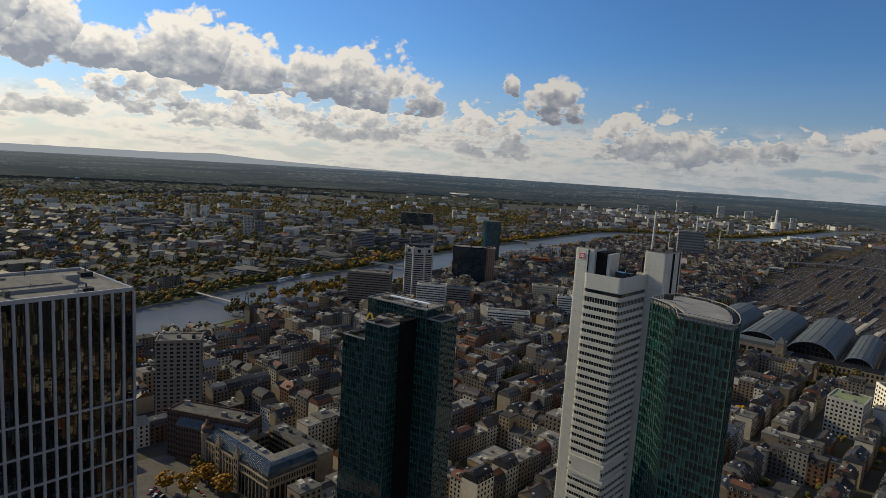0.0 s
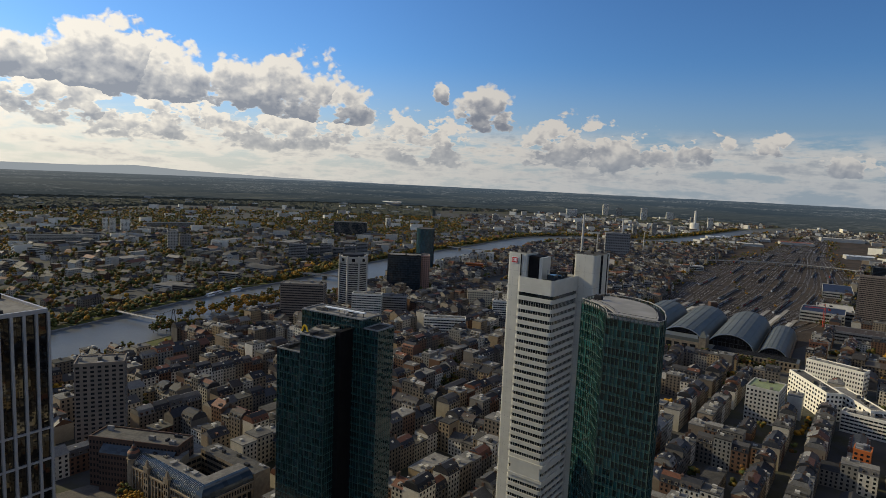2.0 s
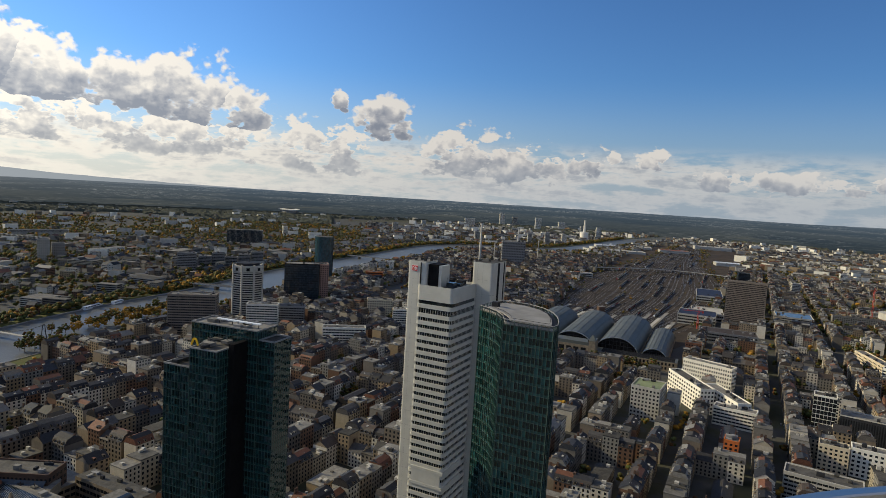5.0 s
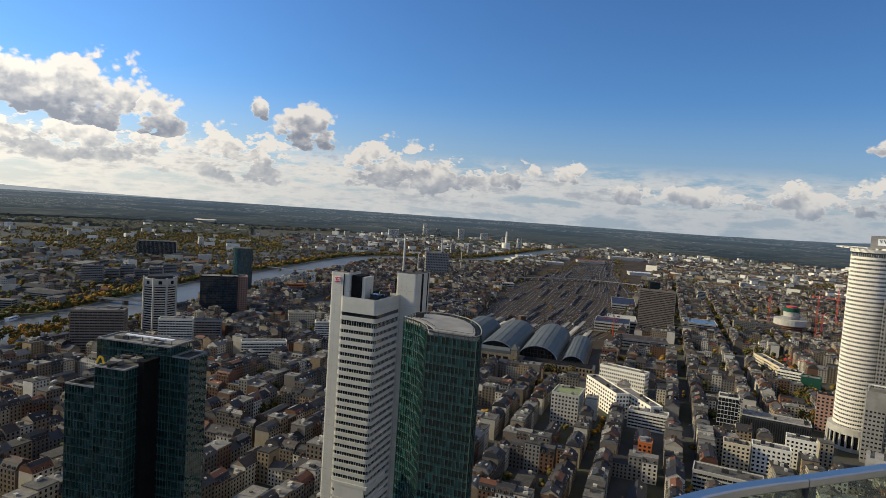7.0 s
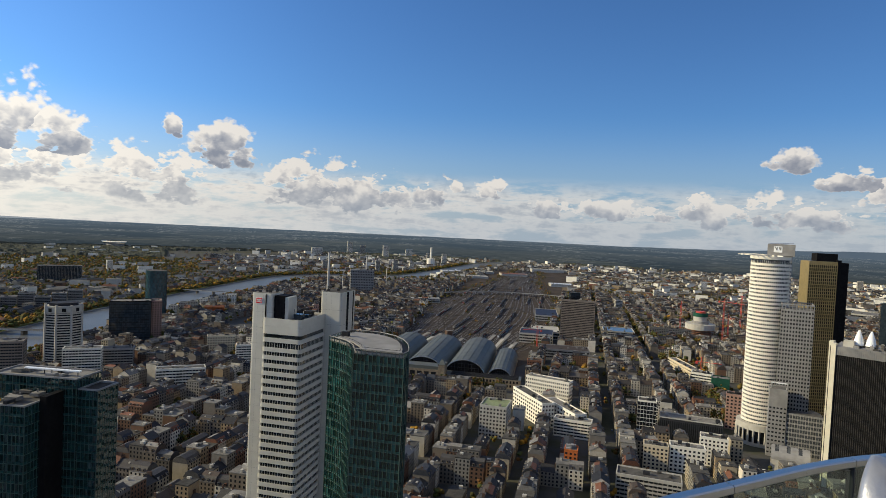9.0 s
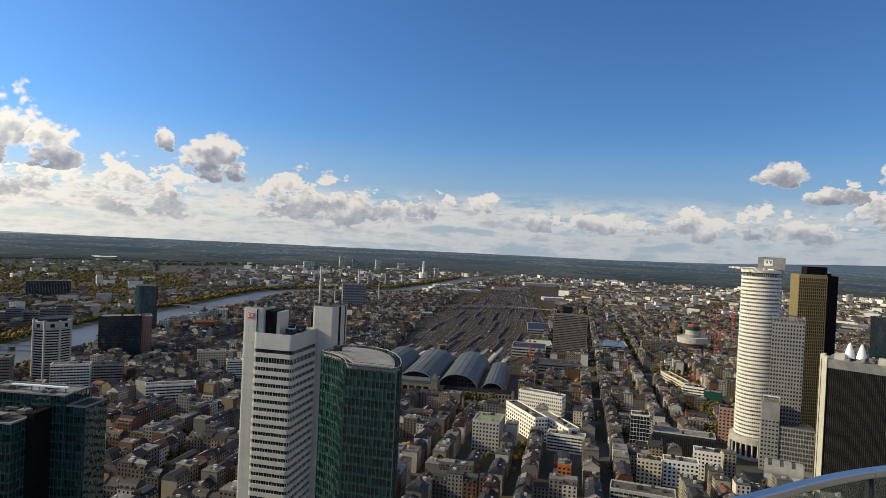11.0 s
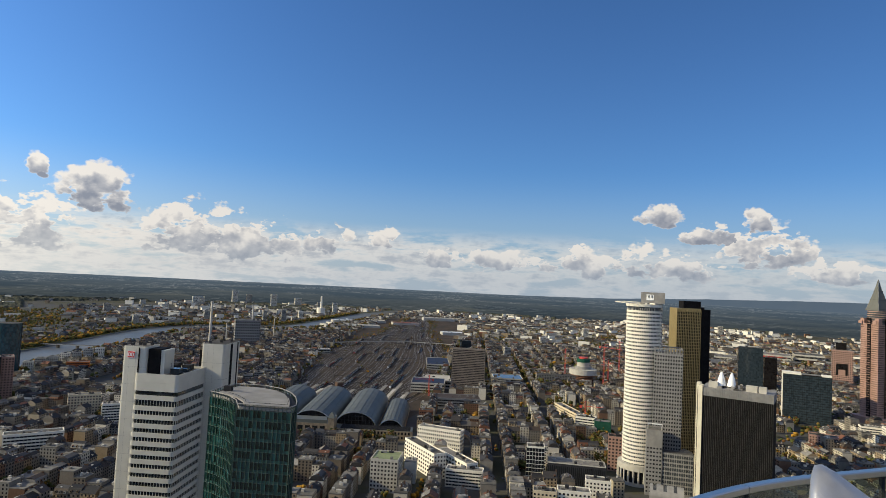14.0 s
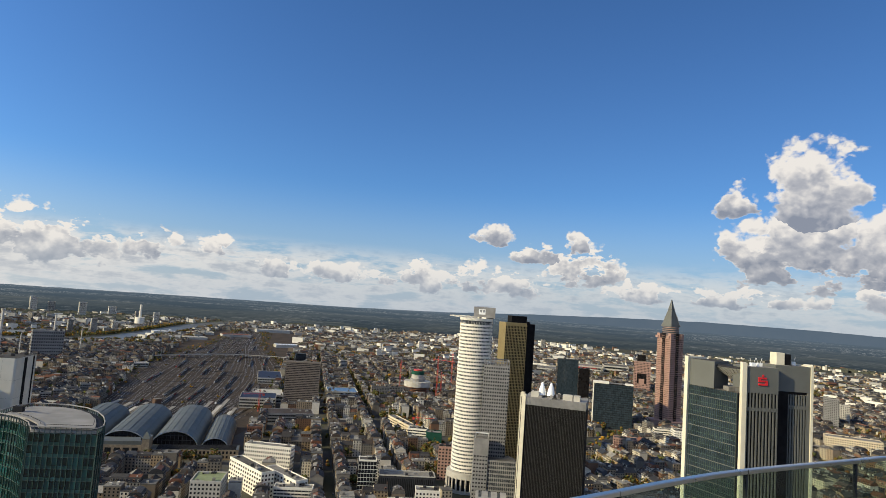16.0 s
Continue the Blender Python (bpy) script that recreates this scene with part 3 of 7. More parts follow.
def smooth_line(pts, n=6):
    out = []
    for i in range(len(pts) - 1):
        p0, p1, p2, p3 = (Vector(pts[max(0, min(len(pts) - 1, i + k))]) for k in (-1, 0, 1, 2))
        for j in range(n):
            t = j / n
            q = 0.5 * ((2 * p1) + (p2 - p0) * t + (2 * p0 - 5 * p1 + 4 * p2 - p3) * t * t + (3 * p1 - p0 - 3 * p2 + p3) * t ** 3)
            out.append((q.x, q.y))
    return out + [tuple(pts[-1])]


RIVER_FINE = smooth_line(RIVER)
bank_a, bank_b = strip(RIVER_FINE, RIVER_HALF, 0.25, "water", "river", "grey-green river with small ripples", "water")
for bank, sgn in ((bank_a, 1), (bank_b, -1)):
    g = Shape("grey_concrete", "grass")
    for (ax, ay), (bx, by) in zip(bank, bank[1:]):
        d = Vector((bx - ax, by - ay)).normalized()
        nx, ny = -d.y * sgn, d.x * sgn
        q = [(ax, ay), (bx, by), (bx + nx * 1.2, by + ny * 1.2), (ax + nx * 1.2, ay + ny * 1.2)]
        g.prism(q if sgn > 0 else q[::-1], 0, 2.2, 0)
        q = [(ax + nx * 1.3, ay + ny * 1.3, 1.6), (bx + nx * 1.3, by + ny * 1.3, 1.6), (bx + nx * 22, by + ny * 22, 0.5), (ax + nx * 22, ay + ny * 22, 0.5)]
        g.face(q if sgn > 0 else q[::-1], 1)
    solid("quay", g, "stone river quay with a grass strip", "quay", kind="structure")

g = Shape("ballast")
g.face([(x, y, 0.12) for x, y in YARD[::-1]])
solid("rail_yard_ground", g, "brown ballast of a wide railway yard", "rail yard", kind="structure")

# ---- towers ----
def roof_clutter(parent, poly, z, rng, n=8, mats=("grey_concrete", "flat_roof", "dark_metal"), hmax=3.0):
    xs, ys = [p[0] for p in poly], [p[1] for p in poly]
    for i in range(n):
        for _ in range(20):
            x, y = rng.uniform(min(xs), max(xs)), rng.uniform(min(ys), max(ys))
            if inside((x, y), poly):
                break
        g = Shape(rng.choice(mats))
        w, d, h = rng.uniform(1.2, 5), rng.uniform(1.2, 4), rng.uniform(0.8, hmax)
        g.box(-w / 2, w / 2, -d / 2, d / 2, 0, h)
        if rng.random() < 0.5:
            g.rod((0, 0, h), (0, 0, h + rng.uniform(0.5, 2)), 0.25)
        part("roof_plant", g, parent, at=(x, y, z))


def local(parent_xy, bearing, p):
    """World place p in the frame of a thing."""
    dx, dy = p[0] - parent_xy[0], p[1] - parent_xy[1]
    s, c = way(bearing)
    return dx * s + dy * c, -dx * c + dy * s


rng = random.Random(4)

# dark slab with pale fins: its corner stands at (54, -247), the long front runs to bearing 54
t = thing("office_tower", 54, -247, 54, "black-glazed office tower with pale metal fins and floor bands", "tower")
g = Shape("dark_glass")
g.box(0.4, 53.6, -49, -0.5, 0, 146.5)
part("glazing", g, t, "black reflecting glass")
g = Shape("white_frame", "flat_roof")
g.box(0, 54, -50, 0, 146.5, 147.0, 0, 1)
for x0, x1, y0, y1 in ((0, 54, -0.8, 0.05), (0, 54, -50, -49.2), (0, 0.8, -49.2, -0.8), (53.2, 54, -49.2, -0.8)):
    g.box(x0, x1, y0, y1, 147.0, 148.0)
part("roof", g, t, "grey roof with a pale parapet")
g = Shape("white_frame")
g.box(-0.45, 0.45, -0.4, 0.45, 0, 146.5)
fin = g.mesh("fin")
for i in range(15):
    part("fin", fin, t, at=(min(3.86 * i, 53.7), 0, 0))
for i in range(12):
    part("fin", fin, t, at=(0.0, -4.1 * (i + 1), 0))
g = Shape("white_frame")
g.box(0, 54, -0.4, 0.3, -0.35, 0.35)
belt = g.mesh("floor_band")
for k in range(10):
    part("floor_band", belt, t, at=(0, 0, 104.4 - 11.5 * k))
g = Shape("bronze_glass")
glaze = random.Random(30)
g.panes((53.6, -0.5), (0.4, -0.5), 3, 146.2, 28, 40, glaze, gap=0.08, tilt=0.004)
g.panes((0.4, -0.5), (0.4, -49), 3, 146.2, 24, 40, glaze, gap=0.08, tilt=0.004)
part("window_panes", g, t, "single bronze-black panes", kind="stuff")
g = Shape("grey_concrete", "flat_roof")
g.box(14, 44, -40, -14, 147, 148.2, 0, 1)
g.box(18, 40, -36, -18, 148.2, 148.6, 0, 1)
part("penthouse", g, t)
roof_clutter(t, [(4, -46), (50, -46), (50, -4), (4, -4)], 147, rng, 10)

def green_slab(parent, x0, x1, y0, y1, z, nx, ny):
    zt = z - 0.6
    g = Shape("black_panel", "flat_roof")
    g.box(x0, x1, y0, y1, 0, zt, 0, 1)
    part("slab", g, parent, "dark green curtain wall")
    g = Shape("gallery_glass", "gallery_spandrel")
    nz = round(zt / 3.5)
    for p, q, k in (((x0, y0), (x1, y0), nx), ((x1, y0), (x1, y1), ny), ((x1, y1), (x0, y1), nx), ((x0, y1), (x0, y0), ny)):
        g.panes(p, q, 0, zt, k, nz, glaze, gap=0.12, sill=1.0, tilt=0.005)
    part("window_panes", g, parent, "dark green reflecting panes", kind="stuff")
    g = Shape("grey_concrete")
    for a, b, c, d in ((x0 - 0.2, x1 + 0.2, y0 - 0.2, y0 + 0.4), (x0 - 0.2, x1 + 0.2, y1 - 0.4, y1 + 0.2), (x0 - 0.2, x0 + 0.4, y0 + 0.4, y1 - 0.4), (x1 - 0.4, x1 + 0.2, y0 + 0.4, y1 - 0.4)):
        g.box(a, b, c, d, z - 0.6, z)
    part("parapet", g, parent)
    g = Shape("green_bar")
    for i in range(nx + 1):
        x = x0 + (x1 - x0) * i / nx
        g.box(x - 0.05, x + 0.05, y1, y1 + 0.2, 0, zt)
        g.box(x - 0.05, x + 0.05, y0 - 0.2, y0, 0, zt)
    for i in range(ny + 1):
        y = y0 + (y1 - y0) * i / ny
        g.box(x1, x1 + 0.2, y - 0.05, y + 0.05, 0, zt)
        g.box(x0 - 0.2, x0, y - 0.05, y + 0.05, 0, zt)
    for k in range(nz):
        zz = zt * k / nz - 0.08
        g.box(x0 - 0.14, x1 + 0.14, y1, y1 + 0.16, zz, zz + 0.16)
        g.box(x0 - 0.14, x1 + 0.14, y0 - 0.16, y0, zz, zz + 0.16)
        g.box(x1, x1 + 0.16, y0, y1, zz, zz + 0.16)
        g.box(x0 - 0.16, x0, y0, y1, zz, zz + 0.16)
    part("glazing_bar", g, parent, kind="stuff")


glaze = random.Random(31)
# dark green glass tower of three stepped slabs
t = thing("glass_tower", -40, -288, 320, "dark green glass office tower of three stepped slabs", "tower")
green_slab(t, 0, 35, 0, 14, 136, 24, 9)
green_slab(t, 35.2, 43, 1, 13, 132, 5, 8)
green_slab(t, 13.6, 27.3, -16, -0.3, 129.5, 9, 10)
green_slab(t, 0, 13.3, -16, -0.3, 121, 9, 10)
g = Shape("black_panel")
g.box(27.4, 30, -9, -0.2, 0, 131)
part("shaft", g, t, "black service shaft")
g = Shape("yellow")
for a, b in (((0, 0), (1.2, 2.6)), ((1.2, 2.6), (2.5, 2.6)), ((2.5, 2.6), (3.5, 0.0))):
    dx, dz = b[0] - a[0], b[1] - a[1]
    L = math.hypot(dx, dz)
    nx, nz = -dz / L * 0.36, dx / L * 0.36
    q = [(a[0] - nx, a[1] - nz), (b[0] - nx, b[1] - nz), (b[0] + nx, b[1] + nz), (a[0] + nx, a[1] + nz)]
    g.face([(x, -0.2, z) for x, z in q])
    g.face([(x, 0.2, z) for x, z in q[::-1]])
    for i in range(4):
        (xa, za), (xb, zb) = q[i], q[(i + 1) % 4]
        g.face([(xa, 0.2, za), (xb, 0.2, zb), (xb, -0.2, zb), (xa, -0.2, za)])
part("logo", g, t, "yellow angular emblem", at=(13.8, -15.6, 130.4))
roof_clutter(t, [(14, -15), (27, -15), (27, -1), (14, -1)], 129.5, rng, 7, hmax=2.2)
roof_clutter(t, [(1, -15), (13, -15), (13, -1), (1, -1)], 121, rng, 4, hmax=1.6)
g = Shape("white_metal", "dark_metal")
g.box(10, 33, 4, 5.5, 137.2, 137.7)
for x in (11, 18, 25, 32):
    g.rod((x, 4.7, 135.5), (x, 4.7, 137.2), 0.2, 1)
part("roof_canopy", g, t, "white roof rail")
roof_clutter(t, [(2, 2), (33, 2), (33, 12), (2, 12)], 135.6, rng, 5, hmax=1.4)

# silver twin tower: a banded block between two blank cores
sx, sy, sb = -145, -274, 327
t = thing("silver_tower", sx, sy, sb, "silver-clad office tower with window bands and blank cores", "tower")
# x to bearing 327, y to bearing 237 (away); the block's near corner is (20.5, 0)
W0, D0, ZB = 20.5, 29.0, 152.0
g = Shape("tower_glass", "flat_roof")
g.prism([(x + 0.5, y + 0.5) for x, y in rounded(W0 - 1, D0 - 1, 1.4)], 0, ZB - 1.0, 0, 1)
part("glazing", g, t, "dark window bands")
rr = rounded(W0, D0, 1.6)
NF = 36


def wrap_band(h, out=0.0):
    g = Shape("silver")
    o, i = [(x, y) for x, y in rr], inset(rr, 0.7)
    n = len(rr)
    for k in range(n):
        a, b, c, d = o[k], o[(k + 1) % n], i[(k + 1) % n], i[k]
        g.face([(*a, 0), (*b, 0), (*b, h), (*a, h)])
        g.face([(*a, h), (*b, h), (*c, h), (*d, h)])
        g.face([(*d, 0), (*c, 0), (*b, 0), (*a, 0)])
    return g.mesh("spandrel")


FH = 3.93
band = wrap_band(2.05)
for k in range(35):
    part("spandrel", band, t, at=(0, 0, 2 + FH * k))
crown = Shape("silver", "silver")
for z0, z1, m in ((ZB - 11.7, ZB - 9.6, 1), (ZB - 7.7, ZB - 3.9, 0), (ZB - 3.85, ZB, 0)):
    o, n = rr, len(rr)
    q = inset(rr, 0.5)
    for k in range(n):
        a, b, c, d = o[k], o[(k + 1) % n], q[(k + 1) % n], q[k]
        crown.face([(*a, z0), (*b, z0), (*b, z1), (*a, z1)], m)
        crown.face([(*a, z1), (*b, z1), (*c, z1), (*d, z1)], m)
        crown.face([(*d, z1), (*c, z1), (*c, z0), (*d, z0)], m)
part("crown", crown, t, "blank silver attic band")
g = Shape("silver", "grey_concrete")
for i in range(14):
    x = 1.2 + (W0 - 2.4) * i / 13
    g.box(x - 0.07, x + 0.07, 0.38, 0.6, 2, ZB - 12)
for i in range(18):
    y = 1.2 + (D0 - 2.4) * i / 17
    g.box(W0 - 0.6, W0 - 0.38, y - 0.07, y + 0.07, 2, ZB - 12)
part("mullion", g, t, kind="stuff")
# plant floor low on the block
g = Shape("silver")
g.box(2.5, W0 - 1.2, -0.3, 20, 49, 55.5)
g.box(1.5, W0 + 0.35, -0.45, 21, 55.5, 57.2)
g.box(1.5, W0 + 0.35, -0.45, 21, 47.4, 49)
part("plant_floor", g, t, "blank silver plant floor")


def core(parent, x, y, w, d, z, name="core", slit=None):
    g = Shape("silver", "flat_roof")
    g.prism([(x + a, y + b) for a, b in rounded(w, d, 1.0, 3)], 0, z, 0, 1)
    c = part(name, g, parent, "blank silver service core")
    g = Shape("grey_concrete")
    for k in range(int(z / 7.8)):
        g.box(x - 0.02, x + w + 0.02, y - 0.015, y + d + 0.02, 7.8 * k + 6, 7.8 * k + 6.05)
    for k in range(1, int(w / 3)):
        g.box(x + 3 * k - 0.02, x + 3 * k + 0.02, y - 0.015, y + 0.1, 0, z - 1)
    part("panel_joint", g, parent, kind="stuff")
    return c


core(t, -7.6, 3.0, 11.0, 12, 163.5)
# the dark gap and corner line are drawn as solid black boxes
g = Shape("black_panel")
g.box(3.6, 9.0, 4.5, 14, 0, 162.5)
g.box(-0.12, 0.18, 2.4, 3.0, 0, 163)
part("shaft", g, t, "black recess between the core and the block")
g = Shape("silver")
g.box(9.2, 11, 5, 14, 0, 162)
part("core_rib", g, t)
core(t, 18.0, 27.3, 11.6, 19.7, 163.5)
# black strips laid on and beside the core for its dark slits
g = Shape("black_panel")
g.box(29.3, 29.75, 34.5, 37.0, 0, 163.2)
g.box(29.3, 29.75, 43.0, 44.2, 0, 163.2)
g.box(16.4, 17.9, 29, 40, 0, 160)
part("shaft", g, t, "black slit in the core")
# sign: red panel with pale bars
g = Shape("white_metal", "red")
g.box(-5.4, -1.9, 2.75, 2.95, 158.2, 161.2, 0)
g.box(-5.25, -2.05, 2.7, 2.76, 158.35, 161.05, 1)
sign = part("sign", g, t, "red square sign with two pale letters")
g = Shape("white_metal")
for x0 in (-4.9, -3.5):
    g.box(x0, x0 + 0.3, 2.62, 2.7, 158.9, 160.5)
    g.box(x0 + 0.3, x0 + 0.85, 2.62, 2.7, 158.9, 159.15)
    g.box(x0 + 0.3, x0 + 0.85, 2.62, 2.7, 160.25, 160.5)
    g.box(x0 + 0.85, x0 + 1.1, 2.62, 2.7, 159.1, 160.3)
part("lettering", g, sign)
g = Shape("dark_metal", "blue_glass")
for i in range(7):
    x, y = rng.uniform(3, 17), rng.uniform(4, 25)
    g.box(x - 2, x + 2, y - 2, y + 2, 151.2, rng.uniform(152.4, 154.5), i % 2)
for i in range(14):
    x, y = rng.uniform(2, 18), rng.uniform(3, 26)
    g.rod((x, y, 151), (x, y, rng.uniform(153.5, 157)), 0.12)
part("roof_plant", g, t, "dark roof plant with pipes and aerials")
g = Shape("dark_metal")
for x, y in ((-5, 6), (-3, 9), (0, 7), (2, 10), (20, 32), (24, 36), (27, 42), (22, 44)):
    g.rod((x, y, 163), (x, y, 163 + rng.uniform(1.2, 3.2)), 0.12)
    g.box(x - 0.6, x + 0.6, y - 0.5, y + 0.5, 163.4, 164.6)
part("roof_equipment", g, t, kind="stuff")

# green glass tower with a curved flank, near the silver one
kx, ky, kb = -134, -183, 328
t = thing("green_tower", kx, ky, kb, "green glass tower with curved flank and flat dark roof", "tower")
P = [local((kx, ky), kb, p) for p in ((-134, -183), (-137.5, -188.5), (-140, -196), (-140.6, -202), (-140, -208), (-150, -214), (-158, -215),
                                      (-163.5, -205), (-164, -196), (-161.5, -187.5), (-157, -179.5), (-152, -173), (-147.5, -168.2), (-144, -166.6))]
if sum(a[0] * b[1] - b[0] * a[1] for a, b in zip(P, P[1:] + P[:1])) < 0:
    P = P[::-1]
g = Shape("black_panel", "dark_metal")
g.prism(P, 0, 152.0, 0, 1)
part("curtain_wall", g, t, "dark green curtain wall")
g = Shape("green_glass", "green_spandrel")
bars = Shape("green_bar")
n = len(P)
for k in range(n):
    a, b = Vector(P[k]), Vector(P[(k + 1) % n])
    L = (b - a).length
    d = (b - a) / L
    o = Vector((d.y, -d.x))
    m = max(1, round(L / 1.5))
    g.panes(P[k], P[(k + 1) % n], 1.5, 152.0, m, 43, glaze, gap=0.1, sill=1.1, tilt=0.008)
    for i in range(m):
        c = a + d * (L * i / m)
        q = [c - d * 0.06, c + d * 0.06, c + d * 0.06 + o * 0.3, c - d * 0.06 + o * 0.3]
        bars.prism([tuple(v) for v in q[::-1]], 0, 154.0)
    for j in range(44):
        z = 1.4 + 3.5 * j
        q = [a, b, b + o * 0.14, a + o * 0.14]
        bars.prism([tuple(v) for v in q[::-1]], z, z + 0.16)
part("window_panes", g, t, "teal panes over dark floors", kind="stuff")
part("glazing_bar", bars, t, kind="stuff")
g = Shape("dark_metal", "grey_concrete")
for k in range(n):
    a, b = P[k], P[(k + 1) % n]
    g.rod((*a, 154.0), (*b, 154.0), 0.2, 1)
    ia, ib = inset(P, 3.0)[k], inset(P, 3.0)[(k + 1) % n]
    g.rod((*ia, 154.1), (*ib, 154.1), 0.08, 0)
part("roof_rim", g, t, "grey roof rim", kind="stuff")
g = Shape("dark_metal", "grey_concrete")
g.prism(inset(P, 0.5), 152.1, 153.0, 1, 0)
g.prism(inset(P, 2.4), 153.0, 153.5, 1, 1)
part("roof_deck", g, t, "dark raised roof")
g = Shape("white_metal", "dark_metal")
cx, cy = local((kx, ky), kb, (-147, -207))
g.box(cx - 1.5, cx + 1.5, cy - 1, cy + 1, 153, 155.4, 1)
g.rod((cx, cy, 155), (cx + 4, cy - 3, 156.5), 0.3, 1)
part("cleaning_crane", g, t, "dark facade cleaning crane")

# white round tower with a crown
dx, dy = spot(252.15, 695)
BZ = 15.0
t = thing("round_tower", dx, dy, 72, "white round tower with window bands and a toothed crown", "tower")
# x points back at the deck, y to its left (bearing 342)
g = Shape("pale_glass", "flat_roof")
g.prism(ring(17.3, 40), 0, 184, 0, 1)
part("glazing", g, t, "dark window bands")
g = Shape("white_wall")
o, q = ring(17.8, 40), ring(17.0, 40)
for k in range(40):
    a, b, c, d = o[k], o[(k + 1) % 40], q[(k + 1) % 40], q[k]
    g.face([(*a, 0), (*b, 0), (*b, 2.1), (*a, 2.1)])
    g.face([(*a, 2.1), (*b, 2.1), (*c, 2.1), (*d, 2.1)])
    g.face([(*d, 0), (*c, 0), (*b, 0), (*a, 0)])
band = g.mesh("spandrel")
for k in range(42):
    part("spandrel", band, t, at=(0, 0, 22.1 + 3.8 * k))
g = Shape("white_wall")
for x, y in ring(17.38, 60):
    g.rod((x, y, 21), (x, y, 183), 0.16, n=4)
part("mullion", g, t, kind="stuff")
for z0, z1 in ((0, 3), (BZ, BZ + 6)):
    g = Shape("concrete")
    g.prism(ring(22, 40), z0, z1)
    part("base_ring", g, t, "white ring of the base")
g = Shape("concrete")
g.rod((0, 0, 2.5), (0, 0, BZ + 0.5), 1.1, n=6)
col_ = g.mesh("column")
for x, y in ring(21.6, 26):
    part("column", col_, t, at=(x, y, 0))
g = Shape("window")
g.prism(ring(20, 40), 0.3, BZ + 0.3)
part("base_glazing", g, t)
g = Shape("white_wall")
g.prism(ring(18.6, 40), 184, 187)
part("cornice", g, t)
g = Shape("white_wall")
for k in range(13):
    a = radians(-160 + 15 * k)
    c, s = math.cos(a), math.sin(a)
    q = [(17 * c - 0.5 * s, 17 * s + 0.5 * c), (17 * c + 0.5 * s, 17 * s - 0.5 * c), (30 * c + 0.3 * s, 30 * s - 0.3 * c), (30 * c - 0.3 * s, 30 * s + 0.3 * c)]
    g.prism(q, 187.2, 188.4)
o, q = ring(28.5, 60), ring(27.5, 60)
for k in range(22, 54):
    g.prism([q[k], o[k], o[k + 1], q[k + 1]], 187.2, 188.2)
part("crown", g, t, "white toothed crown ring")
g = Shape("grey_concrete", "white_wall")
g.box(-22, 3, 2, 18.6, 0, 188, 0)
for k in range(46):
    g.box(3, 3.1, 3, 18.4, 6 + 3.9 * k, 8 + 3.9 * k, 1)
part("slab", g, t, "shaded rear slab")
g = Shape("grey_concrete")
g.box(-14, 6, -3.5, 20.5, 188, 199.5)
box_ = part("top_box", g, t, "grey plant box with a pale emblem")
g = Shape("white_metal")
g.box(6, 6.2, 2, 9.5, 191.2, 197.2)
part("emblem_plate", g, box_)
g = Shape("grey_concrete")
for a in (3.2, 6.4):
    g.rod((6.25, a, 196.5), (6.25, a + 1.4, 193.5), 0.4, n=4)
    g.rod((6.25, a + 1.4, 193.5), (6.25, a + 1.6, 196.5), 0.4, n=4)
part("emblem", g, box_)
g = Shape("steel")
g.rod((0, -2, 199.5), (0, 19, 200.6), 0.3)
part("boom", g, t)

# lower stone block beside it
dx, dy = spot(253.15, 672)
t = thing("office_block", dx, dy, 340, "grey stone-clad high-rise block with punched windows", "tower")
g = Shape("grey_concrete", "flat_roof")
g.box(0, 27.5, 0, 26, 0, 138, 0, 1)
part("wall", g, t)
g = Shape("grey_concrete")
for x in range(10):
    for y in (0, 25.3):
        g.box(0.2 + 2.95 * x, 0.9 + 2.95 * x, y, y + 0.7, 138, 142.2)
g.box(0, 27.5, 0, 0.8, 142.2, 143.4)
g.box(0, 27.5, 25.2, 26, 142.2, 143.4)
g.box(0, 0.8, 0.8, 25.2, 142.2, 143.4)
g.box(26.7, 27.5, 0.8, 25.2, 142.2, 143.4)
part("roof_frame", g, t, "open roof colonnade")
g = Shape("window")
g.windows((0, 0), (27.5, 0), 12, 137, 11, 34, 0.55, 0.5)
g.windows((0, 26), (0, 0), 12, 137, 10, 34, 0.55, 0.5)
g.windows((27.5, 0), (27.5, 26), 12, 137, 10, 34, 0.55, 0.5)
part("window_panes", g, t, kind="stuff")
dx, dy = spot(252.7, 655)
t = thing("lift_block", dx, dy, 340, "plain grey concrete block with a glazed lower wing", "building")
g = Shape("grey_concrete", "flat_roof")
g.box(0, 15, -2, 12, 0, 64, 0, 1)
part("wall", g, t)
g = Shape("steel", "white_metal")
for x in (1, 14):
    g.rod((x, 0, 64), (x + 0.5, 0, 70), 0.5)
g.box(1, 14, -0.5, 0.5, 69, 70, 1)
part("roof_frame", g, t)
g = Shape("window")
g.windows((0, -2), (15, -2), 2, 48, 5, 12, 0.6, 0.4)
part("window_panes", g, t, kind="stuff")
g = Shape("grey_concrete", "flat_roof")
g.box(15.5, 44, -1, 12, 0, 43, 0, 1)
wing = part("wing", g, t, "low wing with window bands")
g = Shape("pale_glass")
g.box(15.6, 43.8, -1.15, -0.95, 0, 2.6)
band = g.mesh("window_band")
for k in range(9):
    part("window_band", band, wing, at=(0, 0, 5 + 4.2 * k))
g = Shape("concrete")
for i in range(14):
    g.box(15.6 + 2.15 * i, 15.85 + 2.15 * i, -1.3, -0.95, 4, 42.5)
part("mullion", g, wing, kind="stuff")

